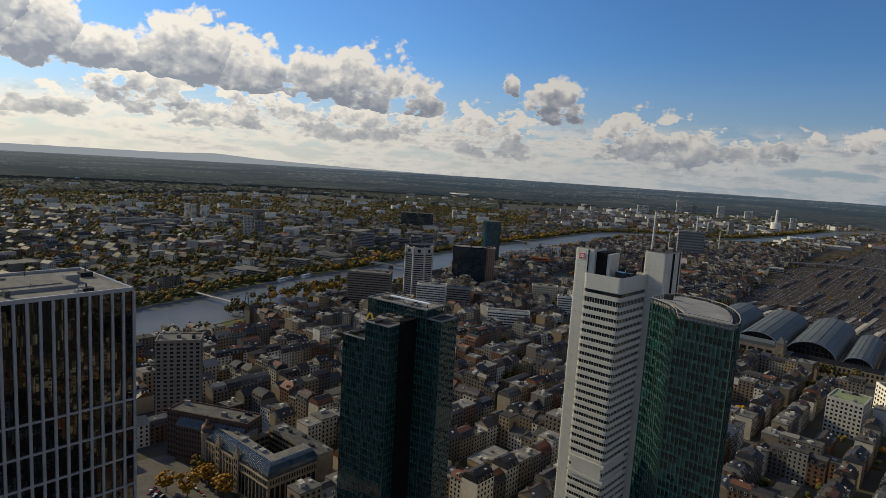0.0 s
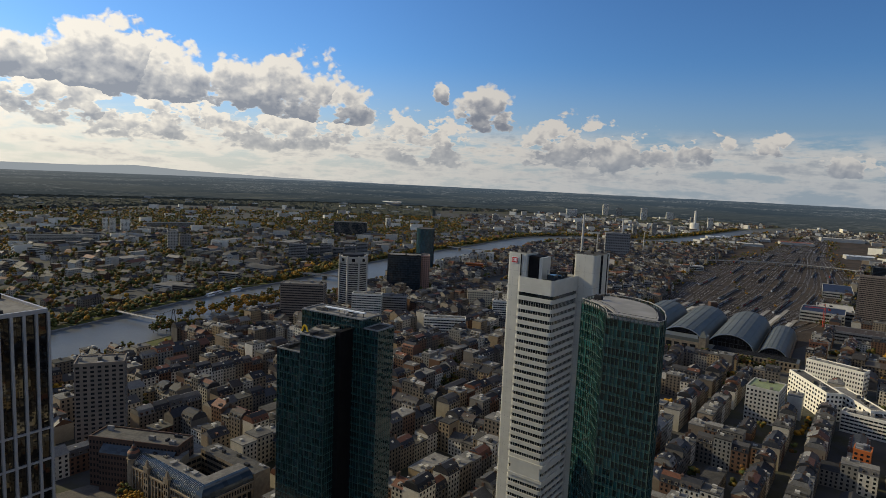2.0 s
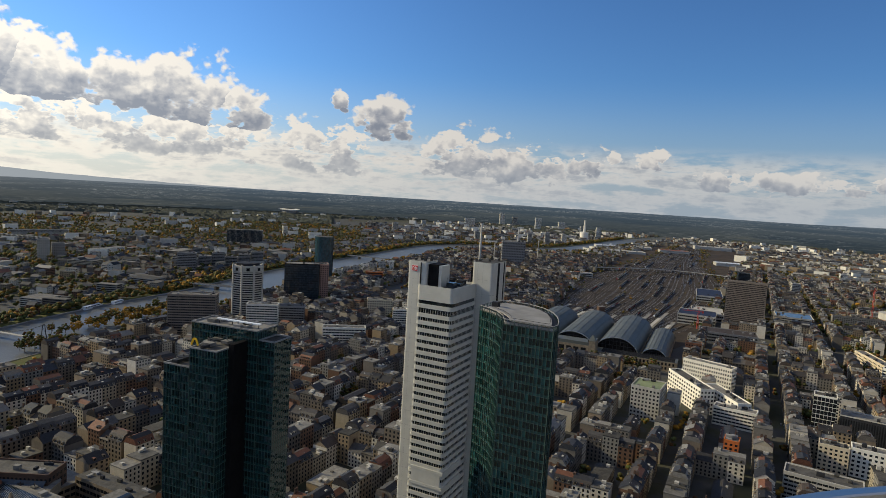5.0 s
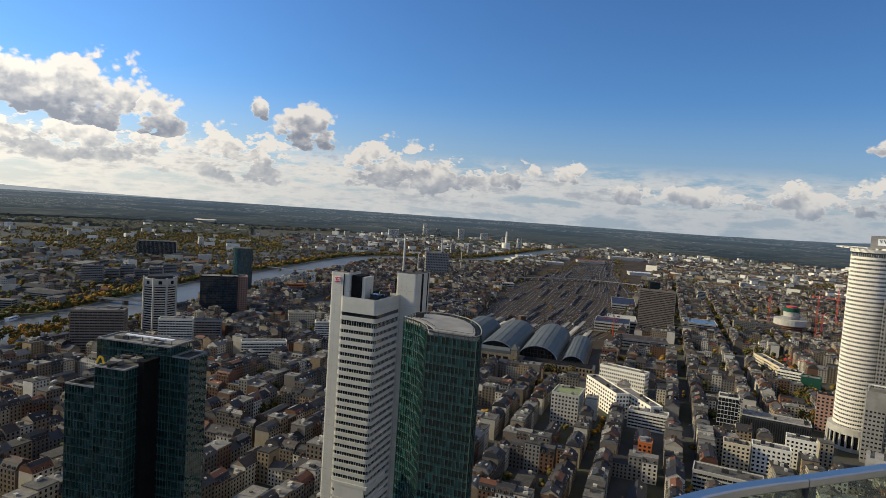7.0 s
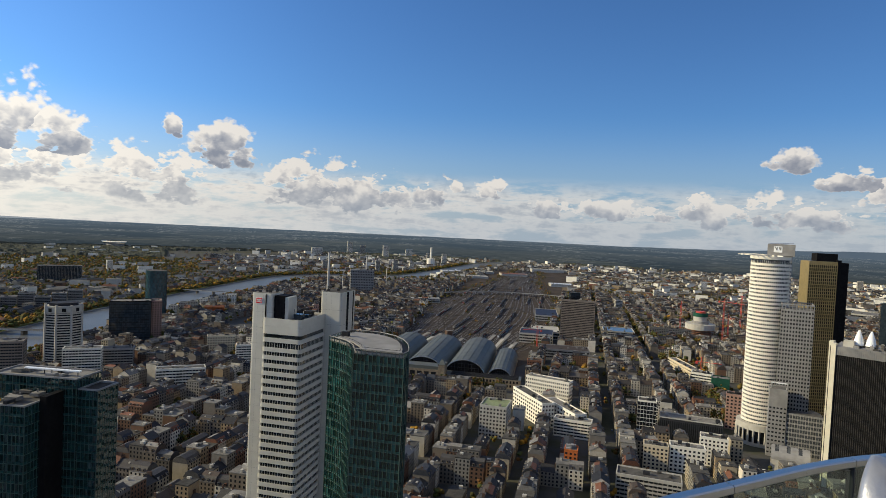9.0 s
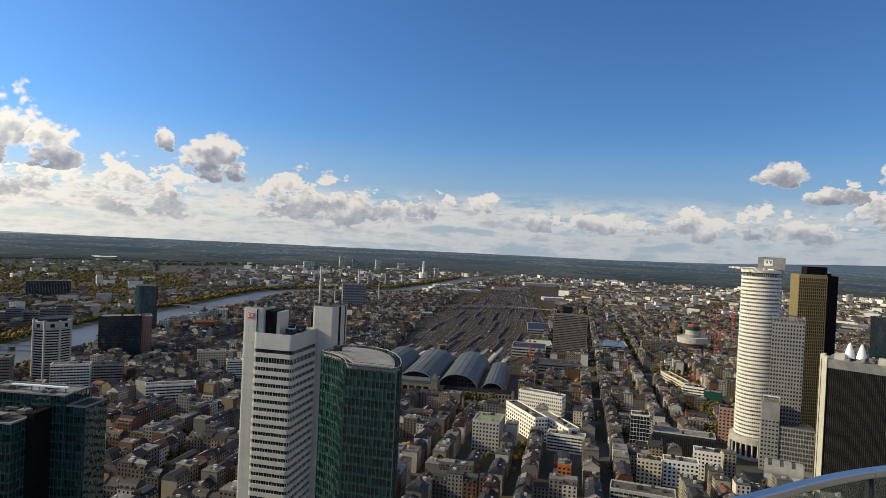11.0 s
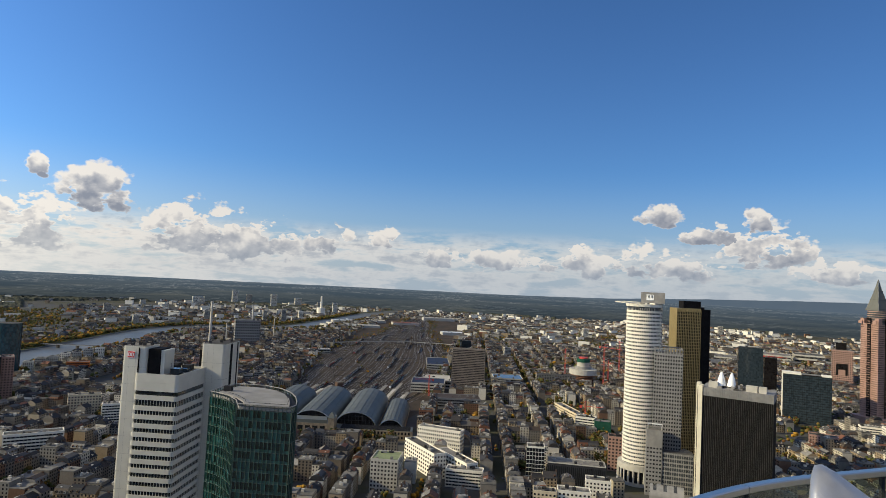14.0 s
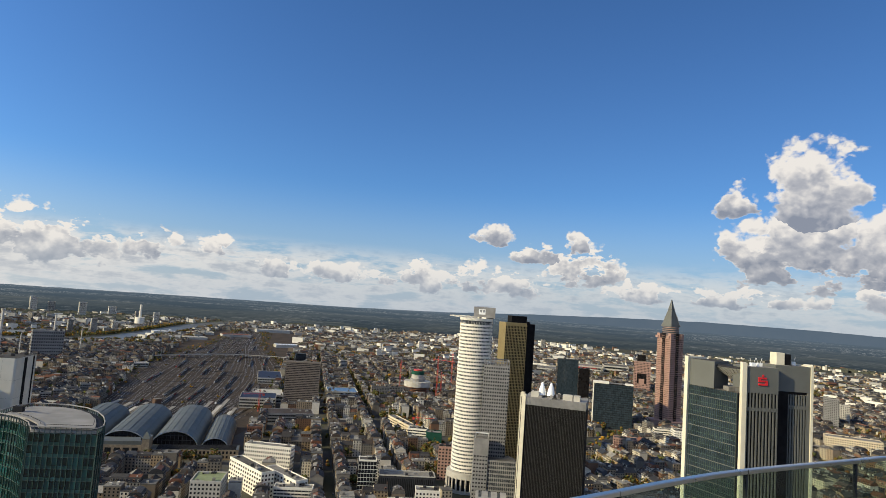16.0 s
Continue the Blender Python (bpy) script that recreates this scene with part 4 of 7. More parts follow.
# gold and black tower
dx, dy = spot(254.89, 820)
t = thing("gold_tower", dx, dy, 318, "tower with gold-bronze panelled front and black flank", "tower")
g = Shape("gold", "flat_roof")
g.box(0, 31, 0, 20, 0, 182, 0, 1)
part("wall", g, t, "gold-bronze panels")
g = Shape("dark_glass")
g.windows((0, 0), (31, 0), 4, 178, 14, 46, 0.5, 0.72, off=0.08)
part("window_panes", g, t, kind="stuff")
g = Shape("gold")
for i in range(15):
    g.box(31 * i / 14 - 0.3, 31 * i / 14 + 0.3, -0.5, 0.0, 4, 180)
part("pilaster", g, t, kind="stuff")
g = Shape("black_panel", "dark_glass")
g.box(31.2, 36, 1, 30, 0, 184)
g.box(36.2, 47, 6, 24, 0, 181)
for k in range(44):
    g.box(47, 47.1, 7, 23, 5 + 4 * k, 7.2 + 4 * k, 1)
part("core", g, t, "black core and flank")
g = Shape("black_panel")
g.box(10, 33, 4, 16, 182, 191)
part("plant_box", g, t, "black rooftop plant box")

# black tower with thin pale fins
dx, dy = spot(256.9, 600)
t = thing("black_tower", dx, dy, 356, "black tower with thin pale fins and beige stair cores", "tower")
HB = 118.0
g = Shape("black_panel", "flat_roof")
g.box(0.3, 58, 0.3, 34, 0, HB - 6, 0, 1)
part("glazing", g, t, "black facade")
g = Shape("dark_fin")
for i in range(40):
    g.box(2.2 + 55.4 * i / 39, 2.38 + 55.4 * i / 39, -0.05, 0.3, 0, HB - 7)
part("fin", g, t, "thin pale vertical fins", kind="stuff")
g = Shape("grey_concrete")
g.box(0.2, 58.1, -0.3, 34.2, HB - 7, HB)
for i in range(40):
    g.box(2.2 + 55.4 * i / 39, 2.5 + 55.4 * i / 39, -0.6, -0.3, HB - 7, HB + 0.4)
part("attic", g, t, "ribbed grey attic band")
for x0, x1, y0, y1 in ((-1.5, 2.0, -1.2, 6), (-5.2, -1.9, 12, 20)):
    g = Shape("cream")
    g.box(x0, x1, y0, y1, 0, HB + 2)
    part("stair_core", g, t, "pale beige stair core")
g = Shape("black_panel")
g.box(-3.2, 0.2, 6.2, 12, 0, HB - 1)
part("recess", g, t)
for x, w in ((6, 7.5), (36, 9), (46, 6)):
    g = Shape("concrete")
    g.box(x, x + w, 5, 12, HB, HB + 5)
    part("plant_box", g, t, "pale plant box")
g = Shape("white_metal")
for x in (15.5, 24):
    o, q = ring(4, 16, x, 12), ring(0.7, 16, x, 12)
    mid = ring(2.7, 16, x, 12)
    g.taper(o, HB + 2, mid, HB + 8, cap=False)
    g.taper(mid, HB + 8, q, HB + 14)
part("roof_cowl", g, t, "white conical roof cowls", smooth=True)
roof_clutter(t, [(12, 4), (34, 4), (34, 14), (12, 14)], HB, rng, 14, hmax=4)

# pink granite tower with a pyramid top
dx, dy = spot(269.25, 1256)
t = thing("pyramid_tower", dx, dy, 42, "red granite skyscraper with a glass pyramid top", "tower")
R = 16.5
sq = [(-R, -R), (R, -R), (R, R), (-R, R)]
g = Shape("red_granite", "flat_roof")
g.prism(sq, 0, 166, 0, 1)
part("shaft", g, t, "red granite shaft")
g = Shape("dark_glass")
for k in range(4):
    p, q = Vector(sq[k]), Vector(sq[(k + 1) % 4])
    for a, b, nx in ((0.02, 0.38, 7), (0.62, 0.98, 7)):
        g.windows(tuple(p.lerp(q, a)), tuple(p.lerp(q, b)), 18, 165, nx, 42, 0.5, 0.42, off=0.08)
part("window_panes", g, t, kind="stuff")
for k in range(4):
    p, q = Vector(sq[k]), Vector(sq[(k + 1) % 4])
    a, b = p.lerp(q, 0.4), p.lerp(q, 0.6)
    n_ = Vector((q - p).normalized())
    o = Vector((n_.y, -n_.x))
    g = Shape("dark_glass", "red_granite")
    g.prism([tuple(v) for v in (a, a + o * 1.6, b + o * 1.6, b)], 12, 176)
    for j in range(40):
        g.prism([tuple(v) for v in (a + o * 1.5, a + o * 1.75, b + o * 1.75, b + o * 1.5)], 14 + 4 * j, 14.7 + 4 * j, 1)
    part("bay", g, t, "dark central bay")
g = Shape("red_granite", "flat_roof")
g.box(-3.5, 3.5, -3.5, 3.5, 166, 175, 0, 1)
g.box(-5.5, 1.5, -5.5, 1.5, 166, 171, 0, 1)
for k, (x, y) in enumerate(sq):
    ob = part("corner_step", g if k == 0 else step_mesh, t, at=(x * 0.81, y * 0.81, 0))
    step_mesh = ob.data
g = Shape("pale_glass", "red_granite")
g.prism(ring(14.9, 32), 166, 188)
for k in range(6):
    g.prism(ring(15.05, 32), 168 + 3.6 * k, 169.0 + 3.6 * k, 1)
part("drum", g, t, "round glazed drum with granite bands")
for z0, z1, ra, rb in ((188, 191, 12.0, 12.0), (191, 206, 11.2, 7.6), (206, 207, 8.0, 8.0), (207, 220, 7.3, 4.1), (220, 221, 4.5, 4.5), (221, 240, 3.9, 0.15)):
    g = Shape("pylon_grey")
    g.taper([(-ra, -ra), (ra, -ra), (ra, ra), (-ra, ra)], z0, [(-rb, -rb), (rb, -rb), (rb, rb), (-rb, rb)], z1)
    tier = part("pyramid_tier", g, t, "dark glass pyramid tier")
    for sx_, sy_ in ((-1, -1), (1, -1), (1, 1), (-1, 1)):
        g = Shape("grey_concrete")
        g.rod((sx_ * ra, sy_ * ra, z0), (sx_ * rb, sy_ * rb, z1), 0.3, n=4)
        part("edge_rib", g, tier, "pale edge")
g = Shape("red_granite", "window")
g.box(-28, 28, -28, 28, 0, 14)
part("podium", g, t)

# three-cornered grey tower with blank corner pylons
tx, ty, tb = -240, 20, 335
t = thing("pylon_tower", tx, ty, tb, "grey tower with blank concrete corner pylons and glass fronts", "tower")
# x to bearing 335 (front with the sign), y to bearing 245; the other front runs back to the left
def flat(p):
    return local((tx, ty), tb, p)


La = Vector(flat((-254.7, 3)))
e = La.normalized()
o = Vector((-e.y, e.x))
if o.x < 0:
    o = -o
g = Shape("pylon_grey", "flat_roof")
# the sign front: deep slots between slender piers, blank above
g.box(2.6, 14.3, 1.0, 9, 0, 177, 0)
g.box(2.6, 14.3, 0.2, 9, 177, 186, 0, 1)
g.box(2.6, 14.3, 0.2, 0.95, 170.9, 172.0, 0)
g.box(2.6, 14.3, 0.2, 0.95, 0, 4, 0)
pyl = part("pylon", g, t, "blank grey granite pylon")
g = Shape("dark_glass")
g.box(2.7, 14.2, 0.75, 0.99, 4, 177)
part("window_slot", g, t, "tall dark window slots")
g = Shape("pylon_grey")
g.box(-0.24, 0.24, -0.3, 0.55, 4, 177)
pier = g.mesh("slot_pier")
for i in range(10):
    part("slot_pier", pier, t, at=(3.0 + 10.95 * i / 9, 0.5, 0))
g = Shape("cream")
g.box(0.9, 2.55, -0.3, 1.3, 0, 187.2)
part("edge_pier", g, t, "pale edge pier")
# second pylon, farther along
g = Shape("pylon_grey", "flat_roof")
g.box(15.4, 27.8, 3.8, 12, 0, 178, 0)
g.box(14.8, 27.8, 3.0, 12, 178, 187, 0, 1)
g.box(19.5, 27.8, 3.0, 3.75, 172, 173.2, 0)
g.box(26.9, 27.8, 3.0, 3.75, 0, 178, 0)
part("pylon", g, t, "blank grey granite pylon")
g = Shape("dark_glass")
g.box(19.5, 26.85, 3.55, 3.79, 4, 178)
part("window_slot", g, t, "tall dark window slots")
for i in range(8):
    part("slot_pier", pier, t, at=(19.8 + 6.9 * i / 7, 3.3, 0))
g = Shape("cream")
g.box(27.85, 28.75, 2.6, 12, 0, 187.4)
part("edge_pier", g, t, "pale edge pier")
# the dark gap beside the second pylon is drawn as a solid black box
g = Shape("black_panel")
g.box(14.35, 19.4, 2.6, 3.7, 0, 177.9)
part("recess", g, t, "black recess between the pylons")
g = Shape("cream", "black_panel")
g.box(17.0, 20.0, 6, 10, 187, 191.3, 0)
g.box(20.1, 22.5, 6.2, 10, 187, 190.9, 1)
part("lift_house", g, t, "cream and black lift house")


def along(s, d):
    return tuple(e * s + o * -d)


g = Shape("blue_glass", "flat_roof")
Lf = La.length
q = [along(1.2, -0.6), along(Lf - 0.9, -0.6), along(Lf - 0.9, -24), along(1.2, -24)]
g.prism(q, 0, 176.5, 0, 1)
part("curtain_wall", g, t, "dark green-grey curtain wall")
g = Shape("green_bar", "pylon_grey")
for k in range(47):
    q = [along(1.2, -0.6), along(Lf - 0.9, -0.6), along(Lf - 0.9, -0.48), along(1.2, -0.48)]
    g.prism(q, 2 + 3.72 * k, 2.3 + 3.72 * k, 1)
    g.prism(q, 3.6 + 3.72 * k, 3.75 + 3.72 * k, 0)
for i in range(25):
    s = 1.3 + (Lf - 2.4) * i / 24
    q = [along(s - 0.05, -0.6), along(s + 0.05, -0.6), along(s + 0.05, -0.44), along(s - 0.05, -0.44)]
    g.prism(q, 0, 176.5)
part("glazing_bar", g, t, kind="stuff")
g = Shape("pylon_grey", "flat_roof")
g.prism([along(Lf - 11.5, -0.9), along(Lf - 0.9, -0.9), along(Lf - 0.9, -12), along(Lf - 9, -12)], 176.6, 186.3, 0, 1)
part("pylon", g, t, "blank grey granite pylon")
g = Shape("cream")
g.prism([along(Lf - 0.85, 0.3), along(Lf + 0.7, 0.3), along(Lf + 0.7, -10), along(Lf - 0.85, -10)], 0, 187)
part("edge_pier", g, t, "pale edge pier")
g = Shape("silver", "dark_metal")
tip = along(Lf * 0.28, -11)
A3, B3, C3 = along(Lf - 9, -2.5), along(0.2, -3), along(Lf * 0.45, -24)
bars = []
for a, b in ((A3, B3), (B3, C3), (C3, A3)):
    g.face([(*a, 184.6), (*b, 184.6), (*tip, 178.2)])
    g.face([(*a, 184.6), (*b, 184.6), (*b, 185.3), (*a, 185.3)], 1)
    for k in range(1, 8):
        pa, pb = Vector(a).lerp(Vector(b), k / 8), Vector(tip)
        rib_ = Shape("dark_metal")
        rib_.rod((*pa, 184.5), (*pb, 178.1), 0.07, n=3)
        bars.append(rib_)
g.face([(*A3, 185.3), (*B3, 185.3), (*C3, 185.3)], 1)
pyr = part("roof_pyramid", g, t, "hanging inverted glass pyramid on the roof")
for rib_ in bars:
    part("rib", rib_, pyr)
for x, y, z in ((6, 3, 186), (9, 4, 186), (24, 8, 187)):
    g = Shape("white_metal")
    g.box(x, x + 1.6, y, y + 1.4, z, z + 1.2)
    part("roof_plant", g, t)
    g = Shape("white_metal")
    g.rod((x + 0.3, y + 0.8, z + 1.2), (x - 0.3, y + 0.8, z + 3.0), 0.05)
    g.rod((x + 1.3, y + 0.8, z + 1.2), (x + 1.9, y + 0.8, z + 3.0), 0.05)
    part("roof_davit", g, t)
roof_clutter(t, [along(4, -3), along(Lf - 12, -3), along(Lf - 12, -18), along(4, -18)], 176.6, rng, 7, hmax=1.8)
# red sign: a bowed letter shape and a dot
sg = thing("rooftop_sign", tx, ty, tb, "red savings emblem with a dot on grey granite", "sign")
g = Shape("red")
for x0, x1, z0, z1 in ((6.9, 10.2, 179.8, 180.45), (9.4, 10.2, 180.45, 181.2), (6.9, 10.2, 180.95, 181.55), (6.9, 7.7, 181.55, 182.1), (6.9, 9.9, 182.0, 182.6)):
    g.box(x0, x1, -0.1, 0.18, z0, z1)
part("letter", g, sg)
g = Shape("red")
g.rod((8.5, 0.18, 183.1), (8.5, -0.1, 183.1), 0.42, n=14)
part("dot", g, sg)

# ---- station with its vaulted halls ----
AX = 234.0  # the station's long axis
TAKEN = []  # footprints that ordinary houses keep clear of: x, y, radius


def vault(name, cx, cy, half, rise, length, spring, label):
    t = thing(name, cx, cy, AX, label, "station hall", "vaulted station halls")
    for i in range(0, int(length) + 1, 30):
        dx, dy = way(AX)
        TAKEN.append((cx + dx * i, cy + dy * i, half + 14))
    n = 20
    arc = [(half * math.cos(math.pi * k / n), spring + rise * math.sin(math.pi * k / n)) for k in range(n + 1)]
    inn = [((half - 0.8) * math.cos(math.pi * k / n), spring + (rise - 0.8) * math.sin(math.pi * k / n)) for k in range(n + 1)]
    g = Shape("hall_roof")
    segs = 12
    for s in range(segs):
        x0, x1 = length * s / segs, length * (s + 1) / segs
        for k in range(n):
            (ya, za), (yb, zb) = arc[k], arc[k + 1]
            g.face([(x0, ya, za), (x1, ya, za), (x1, yb, zb), (x0, yb, zb)])
    for k in range(n):
        (ya, za), (yb, zb) = inn[k], inn[k + 1]
        g.face([(0, yb, zb), (length, yb, zb), (length, ya, za), (0, ya, za)])
        for x, f in ((0, 1), (length, -1)):
            q = [(x, *arc[k]), (x, *arc[k + 1]), (x, *inn[k + 1]), (x, *inn[k])]
            g.face(q if f > 0 else q[::-1])
    part("roof", g, t, "grey-green zinc barrel roof", smooth=True)
    g = Shape("hall_roof")
    for s in range(segs + 1):
        x0 = length * s / segs
        for k in range(n):
            (ya, za), (yb, zb) = arc[k], arc[k + 1]
            g.face([(x0 - 0.25, ya, za + 0.25), (x0 + 0.25, ya, za + 0.25), (x0 + 0.25, yb, zb + 0.25), (x0 - 0.25, yb, zb + 0.25)])
    for k in (5, 7, 9, 11, 13, 15):
        y, z = arc[k]
        g.box(0.5, length - 0.5, y - 0.3, y + 0.3, z - 0.1, z + 0.4)
    part("roof_seam", g, t, kind="stuff")
    g = Shape("steel", "hall_roof")
    for k in range(n):
        (ya, za), (yb, zb) = arc[k], arc[k + 1]
        g.rod((-0.3, ya, za), (-0.3, yb, zb), 0.55, 0, n=5)
    part("gable_arch", g, t, "pale rim of the front arch")
    g = Shape("dark_glass")
    g.face([(1.0, y, z) for y, z in inn])
    part("gable_glazing", g, t, "dark glazed gable")
    g = Shape("dark_metal")
    for k in range(1, 12):
        y = -half + 2 * half * k / 12
        z = spring + rise * math.sqrt(max(0.0, 1 - (y / half) ** 2)) - 0.8
        g.box(0.6, 0.95, y - 0.2, y + 0.2, spring - 4, z)
    g.box(0.5, 0.95, -half + 1, half - 1, spring - 0.3, spring + 0.6)
    for k in range(1, 4):
        z = spring + rise * k / 4
        y = half * math.sqrt(1 - (k / 4) ** 2)
        g.box(0.6, 0.95, -y + 1, y - 1, z - 0.2, z + 0.2)
    part("gable_bar", g, t, kind="stuff")
    g = Shape("sandstone")
    for y in (-half, half):
        g.box(0, length, y - 1.0, y + 1.0, 0, spring + 0.5)
    part("side_wall", g, t)
    return t


hx, hy = spot(226.6, 806)
nx_, ny_ = way(AX + 90)
for k, (off, half, rise, length, spring) in enumerate(((-112, 27.2, 21, 180, 5.5), (-56, 27.2, 21, 180, 5.5), (0, 27.2, 21, 180, 5.5), (46, 16, 14, 150, 5), (-156, 14, 12, 150, 5))):
    vault("station_hall", hx + nx_ * off, hy + ny_ * off, half, rise, length, spring, "long barrel-vaulted station hall with a glazed gable")

fx, fy = way(AX)
t = thing("station_building", hx - fx * 26 - nx_ * 150, hy - fy * 26 - ny_ * 150, AX + 90, "low sandstone station front with arched windows", "station building")
g = Shape("sandstone", "hall_roof")
g.box(0, 225, 0.5, 24, 0, 11.5, 0, 1)
g.box(62, 70, -3, 18, 0, 24, 0, 1)
g.box(120, 128, -3, 18, 0, 24, 0, 1)
g.box(70, 120, -2, 20, 0, 17, 0, 1)
part("wall", g, t, "weathered sandstone front")
g = Shape("hall_roof")
g.prism([(71, -1.5), (119, -1.5), (115, 19), (75, 19)], 17, 21)
for x in (66, 124):
    g.taper([(x - 4.5, -3.5), (x + 4.5, -3.5), (x + 4.5, 5.5), (x - 4.5, 5.5)], 24, [(x - 0.6, 0.4), (x + 0.6, 0.4), (x + 0.6, 1.6), (x - 0.6, 1.6)], 31)
part("roof", g, t, "dark zinc roofs")
g = Shape("window")
g.windows((2, 0.5), (60, 0.5), 1, 11, 14, 2, 0.5, 0.6, off=0.08)
g.windows((130, 0.5), (223, 0.5), 1, 11, 22, 2, 0.5, 0.6, off=0.08)
g.windows((72, -2), (118, -2), 3, 15, 5, 1, 0.7, 0.8, off=0.08)
part("window_panes", g, t, kind="stuff")
g = Shape("dark_metal", "hall_roof")
for k in range(6):
    g.box(135, 222, 2 + 3.5 * k, 2.6 + 3.5 * k, 11.5, 12.6)
g.box(8, 58, 4, 20, 11.5, 12.4, 1)
part("roof_ledge", g, t, kind="stuff")
TAKEN += [(hx - fx * 14 + nx_ * k, hy - fy * 14 + ny_ * k, 34) for k in range(-150, 90, 30)]


# ---- single large buildings ----
def office(name, label, bl, br, d, fb, depth, z, wall="concrete", style="bands", floors=0, bays=0, category="office building", roof="flat_roof", group="", glass="window", trim=None, clutter=5, z0=0.0):
    """A block whose front runs from bearing bl (at distance d) along the bearing fb to bearing br."""
    x, y = spot(bl, d)
    s, c = way(fb)
    rs, rc = way(br)
    # x + L s, y + L c lies on the ray of br
    L = (y * rs - x * rc) / (s * rc - c * rs)
    t = thing(name, x, y, fb, label, category, group)
    floors = floors or max(2, round((z - z0) / 3.6))
    bays = bays or max(3, round(L / 3.4))
    nd = max(2, round(depth / 3.4))
    g = Shape(wall, roof)
    g.box(0, L, 0, depth, 0, z, 0, 1)
    part("wall", g, t)
    sides = (((0, 0), (L, 0), bays), ((L, 0), (L, depth), nd), ((L, depth), (0, depth), bays), ((0, depth), (0, 0), nd))
    g = Shape(glass)
    if style == "bands":
        for p, q, nn in sides:
            g.windows(p, q, z0 + 1, z - 0.8, 1, floors, 0.97, 0.48, off=0.06)
        part("window_band", g, t, kind="stuff")
        g = Shape(trim or wall)
        for p, q, nn in sides:
            ex, ey = q[0] - p[0], q[1] - p[1]
            Ls = math.hypot(ex, ey)
            for i in range(nn + 1):
                px, py = p[0] + ex * i / nn, p[1] + ey * i / nn
                g.box(px - 0.14, px + 0.14, py - 0.14, py + 0.14, z0, z - 0.5)
        part("mullion", g, t, kind="stuff")
    elif style == "grid":
        for p, q, nn in sides:
            g.windows(p, q, z0 + 0.5, z - 0.8, nn, floors, 0.52, 0.5, off=0.06)
        part("window_panes", g, t, kind="stuff")
    elif style == "slots":
        for p, q, nn in sides:
            g.windows(p, q, z0 + 1, z - 2, nn, 1, 0.55, 0.97, off=0.06)
        part("window_slot", g, t, kind="stuff")
    elif style == "glass":
        for p, q, nn in sides:
            g.windows(p, q, z0 + 0.3, z - 0.5, nn, floors, 0.92, 0.86, off=0.06)
        part("window_panes", g, t, kind="stuff")
    g = Shape(trim or wall)
    for a, b, c2, d2 in ((0, L, 0, 0.5), (0, L, depth - 0.5, depth), (0, 0.5, 0.5, depth - 0.5), (L - 0.5, L, 0.5, depth - 0.5)):
        g.box(a - 0.12, b + 0.12, c2 - 0.12, d2 + 0.12, z, z + 0.9)
    part("parapet", g, t)
    if clutter:
        roof_clutter(t, [(2, 2), (L - 2, 2), (L - 2, depth - 2), (2, depth - 2)], z, rng, clutter)
    mx, my = x + s * L / 2 - c * depth / 2, y + c * L / 2 + s * depth / 2
    k = max(1, round(L / 30))
    for i in range(k):
        f = (i + 0.5) / k
        TAKEN.append((x + s * L * f - c * depth / 2, y + c * L * f + s * depth / 2, max(depth, L / k) / 2 + 9))
    return t, L


t, L = office("brown_office", "long dark brown office block with small windows", 170.27, 177.14, 420, 300, 17, 31.3, "brown_brick", "grid", 8, 26)
g = Shape("brown_brick", "blue_glass")
g.box(10, L - 1, -4.5, -0.1, 0, 24.5)
g.face([(10, -4.5, 24.5), (L - 1, -4.5, 24.5), (L - 1, -0.1, 28.5), (10, -0.1, 28.5)], 1)
front = part("front_step", g, t, "stepped brown front with a sloping glass roof")
g = Shape("window")
g.windows((10, -4.5), (L - 1, -4.5), 3, 24, 24, 6, 0.5, 0.5, off=0.06)
part("window_panes", g, front, kind="stuff")
office("apartment_tower", "beige-brown concrete residential tower", 169.3, 173.03, 470, 268, 20, 63, "taupe", "grid", 20, 7, "tower")
office("hotel_slab", "brown-grey hotel slab with balcony rows", 185.88, 189.81, 815, 290, 20, 53.5, "taupe", "bands", 16, 22, "hotel")
office("white_slab", "white office slab with horizontal window bands", 192.4, 195.14, 830, 292, 16, 37.4, "white_wall", "bands", 11)
office("grey_slab", "grey office slab behind the white one", 195.18, 197.5, 862, 292, 18, 28.7, "grey_concrete", "bands")
office("dark_office_cube", "dark blue-black glass office cube", 195.63, 198.75, 1028, 290, 30, 66.4, "black_panel", "glass", 17, 20, glass="blue_glass")
office("brick_wing", "red-brown brick wing of the dark cube", 198.8, 199.6, 1040, 285, 26, 65, "red_granite", "grid")
office("mid_office", "long white office block with bands", 199.25, 203.24, 750, 290, 15, 25.2, "white_wall", "bands")
office("mid_office", "pale yellow office slab", 203.29, 205.63, 941, 292, 14, 26.6, "beige_stone", "grid")
office("mid_office", "white stepped office block", 205.74, 207.03, 863, 292, 14, 28.3, "white_wall", "bands")
office("quay_house", "brick-red quayside apartment house", 212.38, 214.17, 1315, 300, 14, 24, "red_granite", "grid")
office("power_plant", "tall grey power plant block", 215.61, 217.73, 1740, 300, 30, 68, "grey_concrete", "grid", 9, 14, "power plant")
office("brown_slab", "wide dark brown office slab tower", 235.21, 238.24, 1150, 328, 15, 76.6, "taupe", "bands", 24, 30, "tower")
office("low_mall", "long low post building with pale walls", 231.5, 234.6, 1110, 325, 60, 17, "concrete", "bands", 3, roof="navy_roof", clutter=0)
office("apartment_row", "long apartment row with red-brown roof", 243.0, 248.2, 1290, 322, 13, 20, "plaster", "grid", 6, roof="slate")
